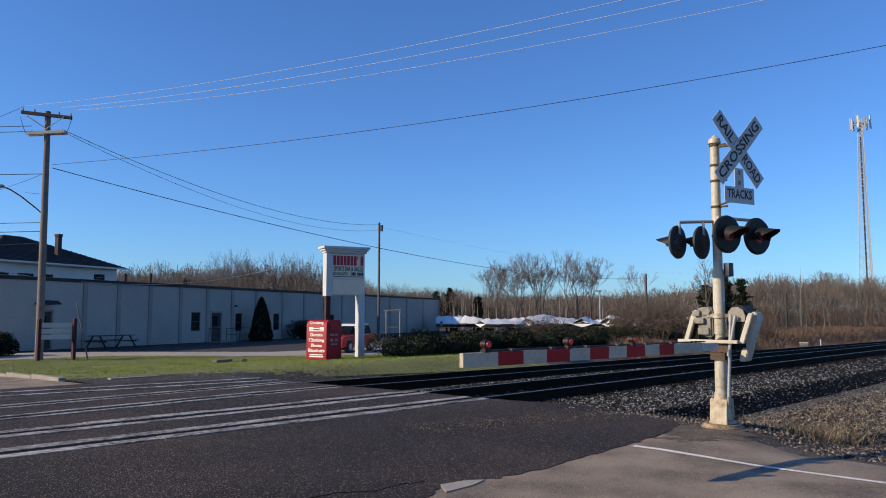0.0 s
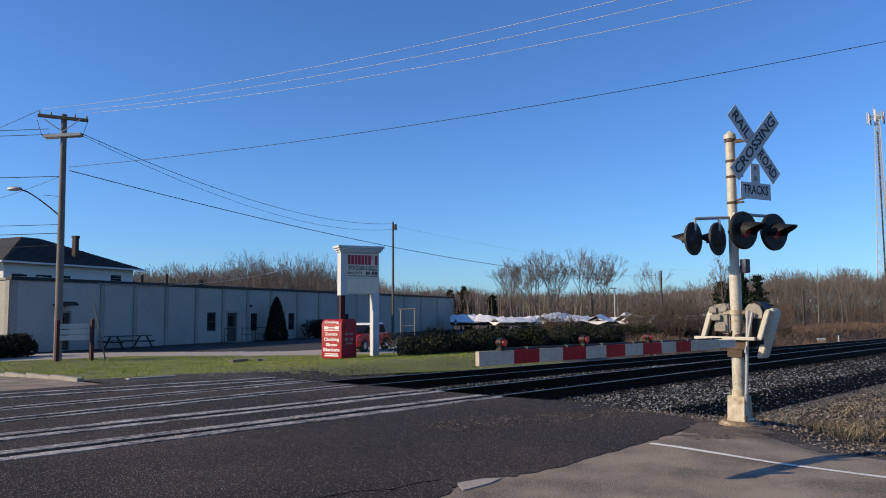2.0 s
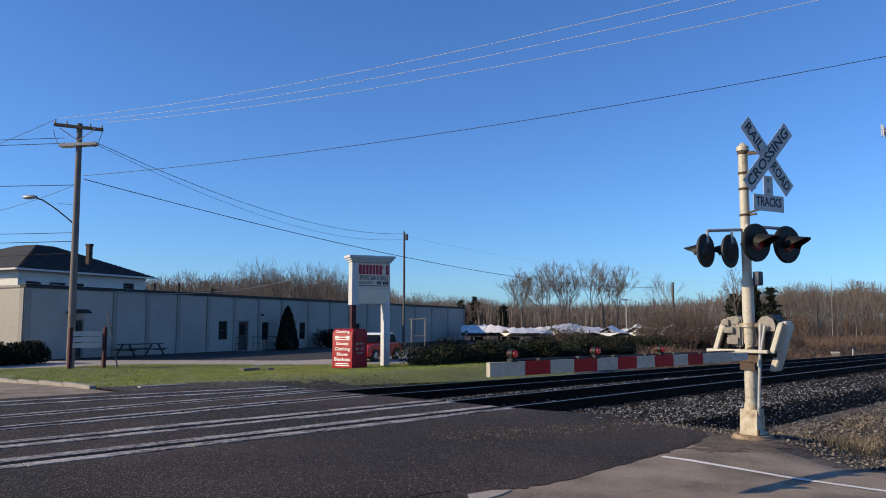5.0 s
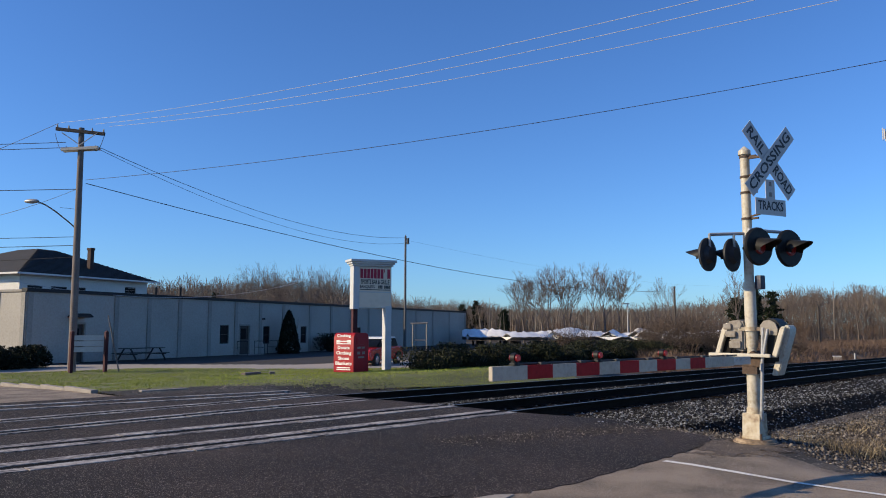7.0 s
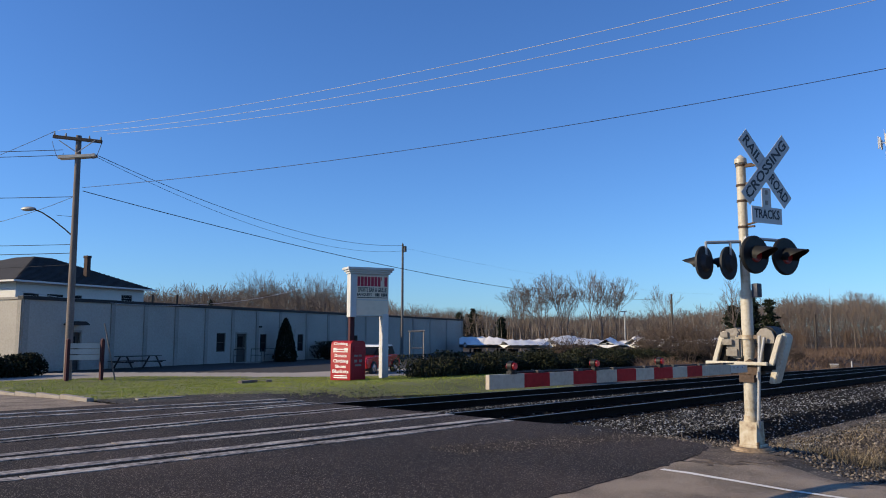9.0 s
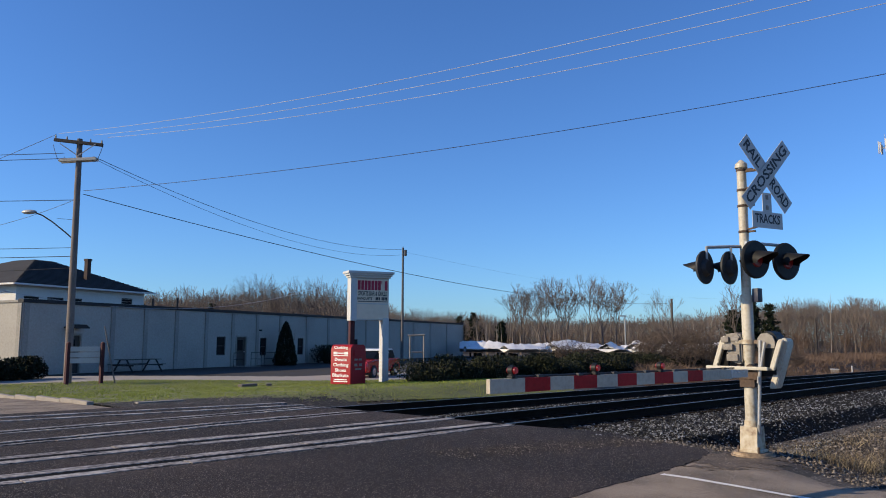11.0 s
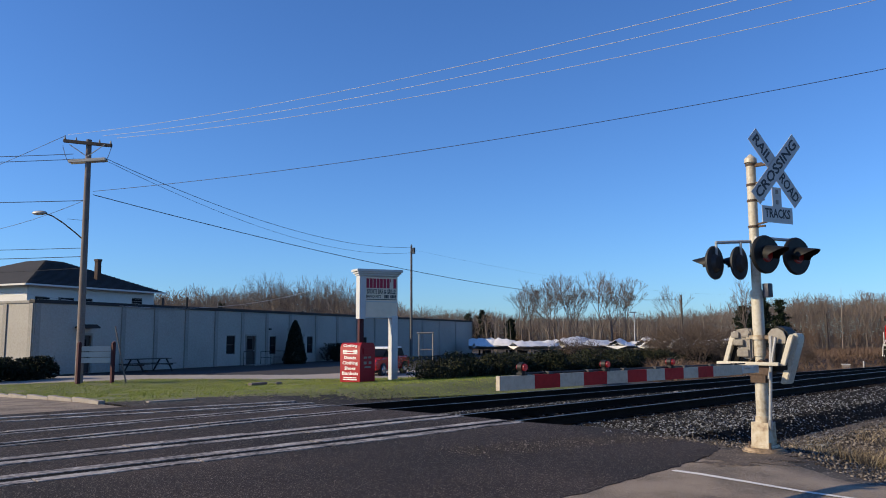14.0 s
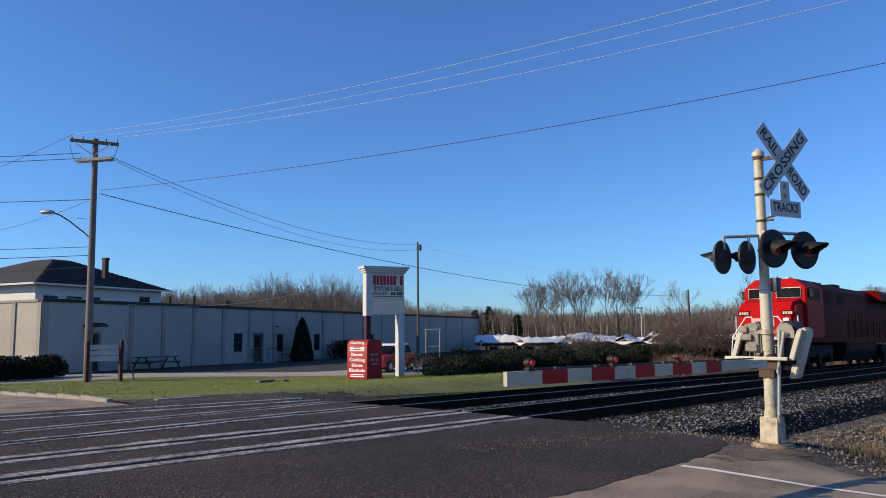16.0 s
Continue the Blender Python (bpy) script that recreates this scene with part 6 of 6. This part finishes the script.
def woods():
    """The leafless woods along the horizon, too many stems to count."""
    rng = np.random.default_rng(900)
    kinds = []
    for s in range(8):
        segs = branches(np.random.default_rng(910 + s), 1.0, 0.011, 4, 0.20 + 0.03 * (s % 3), 0.42, 1, 0.0026)
        kinds.append(tubes(segs, 3))
    line = ((-200, 92), (160, 94), (400, 100), (480, 98), (560, 86), (640, 70), (700, 55), (870, 46), (1060, 46), (1150, 52), (1230, 62), (1330, 76), (1460, 78), (1560, 73), (2300, 74))

    def skyline(px):
        """Rise of the woods above the eye's level at a bearing, in thousandths of 1.353 of the distance."""
        for (xa, ya), (xb, yb) in zip(line, line[1:]):
            if px < xb:
                return ya + (yb - ya) * (px - xa) / (xb - xa)
        return line[-1][1]
    pieces, brush = [], []
    for i in range(460):
        px = rng.uniform(-60, 2250)
        depth = rng.uniform(116, 180)
        x, y = by_bearing(px, depth)
        v, f = kinds[rng.integers(8)]
        h = 2.0 + skyline(px) * depth / 1353 * rng.uniform(0.72, 1.05)
        pieces.append((turned(v, rng.uniform(0, 6.28), h, (x, y, -0.6)), f))
    poles = []
    for i in range(130):
        px, depth = rng.uniform(800, 1080) if i % 3 else rng.uniform(200, 1500), rng.uniform(108, 150)
        x, y = by_bearing(px, depth)
        h = rng.uniform(0.55, 1.0) * (2.0 + skyline(px) * depth / 1353)
        lean = rng.normal(0, 0.25, 2)
        poles.append(((x, y, -0.6), (x + lean[0] * 0.5, y + lean[1] * 0.5, h * 0.5), 0.06, 0.045))
        poles.append(((x + lean[0] * 0.5, y + lean[1] * 0.5, h * 0.5), (x + lean[0], y + lean[1], h), 0.05, 0.015))
    v, f = tubes(poles, 4)
    raw("sapling_stems", v, f, M["pale_bark"], "pale thin sapling stems at the edge of the woods", "saplings")
    v, f = joined(pieces)
    raw("bare_woods", v, f, M["bark"], "leafless grey-brown woods along the horizon", "woods")
    small = [tubes(branches(np.random.default_rng(950 + s), 3.6, 0.035, 3, 0.22, 0.62, 3, 0.017), 3) for s in range(7)]
    for i in range(300):
        px = rng.uniform(-60, 2250)
        depth = rng.uniform(100, 160) if px < 1250 else rng.uniform(84, 140)
        x, y = by_bearing(px, depth)
        v, f = small[rng.integers(7)]
        brush.append((turned(v, rng.uniform(0, 6.28), depth / 110 * rng.uniform(0.5, 1.05), (x, y, -0.6)), f))
    twigs, widths, lengths = [], [], []
    for i in range(210000):
        px, depth = rng.uniform(-60, 2250), rng.uniform(122, 182)
        x, y = by_bearing(px, depth)
        top = 2.0 + skyline(px) * depth / 1353 * (0.76 + 0.2 * noise.noise((px * 0.03, depth * 0.08, 2)))
        twigs.append((x, y, -0.6 + (top - 1.0) * rng.random() ** 0.9))
        lengths.append(rng.uniform(0.7, 1.9))
        widths.append(rng.uniform(0.015, 0.045))
    v, f = slivers(rng, np.array(twigs), np.array(lengths), np.array(widths))
    raw("twig_haze", v, f, M["bark"], "dense fine bare twigs of the far woods", "woods")
    v, f = joined(brush)
    raw("undergrowth", v, f, M["brush"], "russet leafless undergrowth before the woods", "undergrowth")
    spots = []
    while len(spots) < 70000:
        px, depth = rng.uniform(1080, 2250), rng.uniform(36, 105)
        x, y = by_bearing(px, depth)
        if y < far_track(x) + 2.6 + 0.5 * noise.noise((x * 0.3, 0, 7)) or noise.noise((x * 0.25, y * 0.25, 6)) < -0.6:
            continue
        spots.append((x, y, ground_z(x, y) - 0.05))
    spots = np.array(spots)
    tall = np.array([0.55 + 0.6 * noise.noise((x * 0.15, y * 0.15, 8)) + 0.02 * max(0, y - far_track(x) - 4) for x, y, z in spots])
    v, f = slivers(rng, spots, rng.uniform(0.25, 0.9, len(spots)) * np.clip(tall, 0.25, 1.5), rng.uniform(0.012, 0.03, len(spots)), 0.6)
    raw("tall_dry_grass", v, f, M["brush"], "low russet brush and dry grass beside the far tracks", "brush")


woods()


# ---- the locomotive ----
def locomotive():
    """A wide-nosed freight locomotive; its front faces -x, the rails' tops lie at z = 0."""
    t = thing("locomotive", pose(260, far_track(260), 0), "bright red diesel freight locomotive with a wide nose", "locomotive")
    P = lambda name, bm, mat, label="", parent=t, smooth=False: part(name, bm, M[mat], parent, label, smooth)
    W = 1.50
    # nose: wide hood with sloping top and chamfered sides
    bm = bmesh.new()
    out = [(0.35, 1.55), (0.35, 2.75), (0.62, 3.12), (1.75, 3.32), (1.75, 1.55)]
    prism(bm, out, "y", -1.36, 1.36)
    bmesh.ops.bevel(bm, geom=[e for e in bm.edges if abs(e.verts[0].co.y - e.verts[1].co.y) < 0.01], offset=0.16, segments=3, affect="EDGES")
    nose = P("nose", bm, "train_red", "bright red wide nose", t, True)
    bm = bmesh.new()
    box(bm, 0.325, 0.36, -0.36, 0.36, 1.62, 2.72, None, 0.02)
    P("nose_door", bm, "train_red", "", nose)
    # cab
    bm = bmesh.new()
    prism(bm, [(-W, 1.55), (W, 1.55), (W, 3.84), (0.95, 4.26), (-0.95, 4.26), (-W, 3.84)], "x", 1.75, 4.3)
    bmesh.ops.bevel(bm, geom=bm.edges[:], offset=0.05, segments=2, affect="EDGES")
    cab = P("cab", bm, "train_red", "bright red cab", t, True)
    for y0, y1 in ((-1.24, -0.12), (0.12, 1.24)):
        bm = bmesh.new()
        box(bm, 1.70, 1.76, y0 - 0.03, y1 + 0.03, 3.36, 3.84, None, 0.02)
        w = P("window_frame", bm, "galv", "bright window frame", cab)
        bm = bmesh.new()
        box(bm, 1.685, 1.705, y0, y1, 3.39, 3.81)
        P("windshield", bm, "glass", "dark windshield", w)
        bm = bmesh.new()
        rod(bm, (1.675, (y0 + y1) / 2 + 0.1, 3.81), (1.675, (y0 + y1) / 2 - 0.2, 3.45), 0.012, 0.012, 6)
        P("wiper", bm, "black", "", w)
    for s in (-1, 1):
        for x0, x1 in ((2.1, 2.75), (2.95, 3.75)):
            bm = bmesh.new()
            y = s * (W + 0.004)
            box(bm, x0, x1, min(y, y - s * 0.03), max(y, y + s * 0.006), 3.25, 3.8, None, 0.002)
            P("side_window", bm, "glass", "dark cab window", cab)
        bm = bmesh.new()
        box(bm, 1.95, 2.10, s * (W + 0.02), s * (W + 0.20), 3.35, 3.75, None, 0.02)
        P("mirror", bm, "black", "", cab)
    for y in (-0.5, 0.0, 0.5):
        bm = bmesh.new()
        box(bm, 2.2, 2.7, y - 0.08, y + 0.08, 4.255, 4.36, None, 0.03)
        P("roof_fitting", bm, "galv", "", cab)
    bm = bmesh.new()
    rod(bm, (3.4, 0.4, 4.25), (3.4, 0.4, 4.6), 0.02, 0.02, 6)
    P("antenna", bm, "galv", "", cab)
    # number boards and light cluster
    for y in (-1.06, 1.0):
        bm = bmesh.new()
        box(bm, 0.318, 0.36, y - 0.27, y + 0.27, 2.52, 2.74, None, 0.01)
        nb = P("number_board", bm, "train_red_shaded", "dark red number board", nose)
        for i in range(4):
            bm = bmesh.new()
            box(bm, 0.308, 0.319, y - 0.22 + i * 0.115, y - 0.14 + i * 0.115, 2.57, 2.69)
            P("number_bar", bm, "arm_pale", "", nb)
    bm = bmesh.new()
    box(bm, 0.30, 0.40, -0.15, 0.15, 2.72, 3.12, None, 0.03)
    hl = P("headlight_box", bm, "train_red", "", nose)
    for z in (2.82, 3.01):
        bm = bmesh.new()
        rod(bm, (0.30, 0, z), (0.285, 0, z), 0.07, 0.07, 18)
        P("headlight", bm, "headlight", "bright headlight", hl, True)
    # the maker's mark on the nose, as plain pale shapes
    for y0, y1 in ((0.16, 0.62), (-0.44, 0.02)):
        bm = bmesh.new()
        box(bm, 0.31, 0.352, y0, y1, 2.04, 2.40, None, 0.01)
        P("mark", bm, "mark", "pale painted mark", nose)
    bm = bmesh.new()
    box(bm, 0.335, 0.352, -1.10, -0.84, 2.16, 2.40)
    P("emblem", bm, "letter_white", "", nose)
    # anticlimber, pilot, ditch lights
    bm = bmesh.new()
    box(bm, -0.15, 0.36, -1.45, 1.45, 1.42, 1.56, None, 0.02)
    P("front_walkway", bm, "signwhite", "white-edged front walkway")
    bm = bmesh.new()
    box(bm, -0.05, 0.30, -1.42, 1.42, 0.75, 1.41, None, 0.02)
    prism(bm, [(-0.45, 0.12), (0.10, 0.12), (0.10, 0.75), (-0.10, 0.75)], "y", -1.35, 1.35)
    P("pilot", bm, "train_dark", "black pilot and plow", t)
    for y in (-0.85, 0.85):
        bm = bmesh.new()
        box(bm, 0.18, 0.36, y - 0.13, y + 0.13, 1.62, 1.84, None, 0.03)
        d = P("ditch_light_box", bm, "train_red", "", t)
        bm = bmesh.new()
        rod(bm, (0.18, y, 1.73), (0.165, y, 1.73), 0.07, 0.07, 16)
        P("ditch_light", bm, "headlight", "lit ditch light", d, True)
    bm = bmesh.new()
    box(bm, -0.65, -0.05, -0.13, 0.13, 0.72, 1.0, None, 0.03)
    rod(bm, (-0.1, 0.35, 1.1), (-0.35, 0.35, 0.5), 0.03, 0.03, 8)
    rod(bm, (-0.1, -0.35, 1.1), (-0.35, -0.35, 0.5), 0.03, 0.03, 8)
    rod(bm, (-0.1, 0.6, 1.1), (-0.3, 0.6, 0.45), 0.025, 0.025, 8)
    rod(bm, (-0.1, -0.6, 1.1), (-0.3, -0.6, 0.45), 0.025, 0.025, 8)
    P("coupler_and_hoses", bm, "box_grey", "grey coupler with air hoses", t)
    for y in (-1.15, -0.95, -0.75, 0.75, 0.95, 1.15):
        bm = bmesh.new()
        pts = [(-0.08, y, 1.30), (-0.22, y, 1.05), (-0.26, y, 0.80), (-0.16, y * 0.96, 0.62)]
        for a, b in zip(pts, pts[1:]):
            rod(bm, a, b, 0.028, 0.028, 7)
        P("air_hose", bm, "rubber", "black air hose", t, True)
    for y in (-1.2, -0.8, -0.4, 0.0, 0.4, 0.8, 1.2):
        bm = bmesh.new()
        prism(bm, [(-0.50, 0.10), (-0.44, 0.10), (-0.10, 0.74), (-0.16, 0.74)], "y", y - 0.025, y + 0.025)
        P("plow_rib", bm, "train_dark", "", t)
    bm = bmesh.new()
    rod(bm, (-0.12, -1.35, 1.18), (-0.12, 1.35, 1.18), 0.022, 0.022, 8)
    P("uncoupling_bar", bm, "galv", "thin uncoupling bar", t, True)
    for s in (-1, 1):
        bm = bmesh.new()
        pts = [(-0.10, s * 0.45, 2.45), (-0.10, s * 0.75, 2.45), (-0.10, s * 1.42, 1.55), (-0.12, s * 1.50, 0.65)]
        for a, b in zip(pts, pts[1:]):
            rod(bm, a, b, 0.028, 0.028, 8)
        rod(bm, (-0.10, s * 0.45, 2.45), (-0.10, s * 0.45, 1.5), 0.022, 0.022, 8)
        rod(bm, (0.5, s * 1.50, 0.65), (0.5, s * 1.46, 2.5), 0.028, 0.028, 8)
        P("hand_rail", bm, "letter_white", "white hand rail", t, True)
        for z in (0.45, 0.78, 1.1):
            bm = bmesh.new()
            box(bm, -0.05, 0.5, s * 1.22, s * 1.52, z, z + 0.035)
            P("foot_step", bm, "train_dark", "", t)
    # long hood, in the red that carries the flank's shade
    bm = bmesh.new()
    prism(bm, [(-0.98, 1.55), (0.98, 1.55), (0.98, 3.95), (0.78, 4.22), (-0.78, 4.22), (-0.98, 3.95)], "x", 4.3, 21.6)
    hood = P("long_hood", bm, "train_red_shaded", "red engine hood with its shade put into the colour", t)
    for i in range(26):
        for s in (-1, 1):
            bm = bmesh.new()
            x = 4.6 + i * 0.65
            y = s * 0.985
            box(bm, x, x + 0.58, min(y, y + s * 0.015), max(y, y + s * 0.015), 1.75, 3.15, None, 0.004)
            P("hood_door", bm, "train_red_shaded", "", hood)
    for x0, x1 in ((4.6, 7.2), (8.5, 9.6), (14.5, 20.8)):
        for s in (-1, 1):
            bm = bmesh.new()
            y = s * 0.985
            for k in range(7):
                box(bm, x0, x1, min(y, y + s * 0.03), max(y, y + s * 0.03), 3.28 + k * 0.085, 3.32 + k * 0.085)
            P("louvre", bm, "train_dark", "dark louvred grille", hood)
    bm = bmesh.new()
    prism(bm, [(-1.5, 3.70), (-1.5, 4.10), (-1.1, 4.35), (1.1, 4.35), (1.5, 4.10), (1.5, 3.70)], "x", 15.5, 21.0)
    P("radiator_wing", bm, "train_red_shaded", "red overhanging radiator", t)
    bm = bmesh.new()
    box(bm, 10.0, 11.2, -0.4, 0.4, 4.2, 4.45, None, 0.04)
    P("exhaust_stack", bm, "train_dark", "dark exhaust stack", hood)
    bm = bmesh.new()
    box(bm, 6.0, 7.5, -0.5, 0.5, 4.2, 4.36, None, 0.04)
    P("roof_hatch", bm, "train_dark", "dark roof hatch", hood)
    # cab rear flank and equipment cabinet, running board, also in the shade-darkened red
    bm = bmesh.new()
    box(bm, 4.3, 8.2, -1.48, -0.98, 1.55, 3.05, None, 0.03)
    P("side_cabinet", bm, "train_red_shaded", "red side cabinet with its shade put into the colour", t)
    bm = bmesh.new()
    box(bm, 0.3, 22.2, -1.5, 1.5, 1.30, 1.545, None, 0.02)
    P("running_board", bm, "train_red_shaded", "red frame sill", t)
    for s in (-1, 1):
        for i in range(11):
            bm = bmesh.new()
            x = 8.4 + i * 1.3
            rod(bm, (x, s * 1.46, 1.5), (x, s * 1.46, 2.5), 0.018, 0.018, 6)
            rod(bm, (x, s * 1.46, 2.5), (x + 1.3, s * 1.46, 2.5), 0.018, 0.018, 6)
            P("rail_post", bm, "train_red_shaded", "", t)
    bm = bmesh.new()
    prism(bm, [(-1.42, 0.85), (-1.1, 0.35), (1.1, 0.35), (1.42, 0.85), (1.42, 1.29), (-1.42, 1.29)], "x", 8.0, 14.2)
    P("fuel_tank", bm, "train_dark", "black fuel tank", t)
    bm = bmesh.new()
    box(bm, 8.6, 13.4, -1.46, -1.43, 0.95, 1.18)
    P("tank_stripe", bm, "train_red_shaded", "", t)
    for tx in (1.6, 16.2):
        for s in (-1, 1):
            bm = bmesh.new()
            prism(bm, [(tx - 0.2, 0.95), (tx + 0.2, 0.62), (tx + 4.4, 0.62), (tx + 4.8, 0.95), (tx + 4.5, 1.18), (tx + 0.1, 1.18)], "y", s * 1.12 - 0.12, s * 1.12 + 0.12)
            for k in range(3):
                box(bm, tx + 0.35 + k * 1.9 - 0.22, tx + 0.35 + k * 1.9 + 0.22, s * 1.12 - 0.2, s * 1.12 + 0.2, 0.35, 0.80, None, 0.03)
            P("bogie_frame", bm, "train_dark", "black bogie side frame", t)
    return t


LOCO = locomotive()
LOCO.scale = (1.0, 0.96, 1.02)
WHEELS = []
for tx in (1.6, 16.2):
    for k in range(3):
        bm = bmesh.new()
        for s in (-1, 1):
            rod(bm, (0, s * 0.72, 0), (0, s * 0.84, 0), 0.53, 0.53, 28)
            rod(bm, (0, s * 0.68, 0), (0, s * 0.72, 0), 0.56, 0.56, 28)
            for a in range(3):
                box(bm, -0.05, 0.05, s * 0.845 - 0.006, s * 0.845 + 0.012, 0.15, 0.42, pose(0, 0, 0, 0, 120 * a, 0))
        rod(bm, (0, -0.7, 0), (0, 0.7, 0), 0.10, 0.10, 12)
        w = part("wheelset", bm, M["train_dark"], LOCO, "dark steel wheels on an axle")
        w.matrix_basis = pose(tx + 0.35 + 1.9 * k, 0, 0.53)
        WHEELS.append((w, tx + 0.35 + 1.9 * k))


def freight_loco_behind():
    """The second red unit coupled behind."""
    return copy_thing(LOCO, pose(280, far_track(280), 0))


SECOND = freight_loco_behind()
SECOND["label"] = "second red diesel locomotive coupled behind the first"


def motions():
    """The train runs along the far track towards the crossing at a steady speed."""
    speed = 15.4
    way = math.degrees(math.atan(0.07))
    for unit, back in ((LOCO, 0.0), (SECOND, 22.9)):
        rows = []
        for t in (0.0, 4.0, 8.0, 12.0, 14.0, 16.0):
            x = 34.95 + speed * (16.0 - t) + back
            rows.append((t, pose(x, far_track(x), drop(x), 0, math.degrees(0.012), way)))
        walk(unit, rows)
    behind = [(w, w.matrix_basis.translation.x) for w in SECOND.children if w.name.startswith("wheelset")]
    for w, x in WHEELS + behind:
        walk(w, [(i * 0.04, pose(x, 0, 0.53, 0, -math.degrees(speed * i * 0.04 / 0.53), 0)) for i in range(0, 401)])


motions()
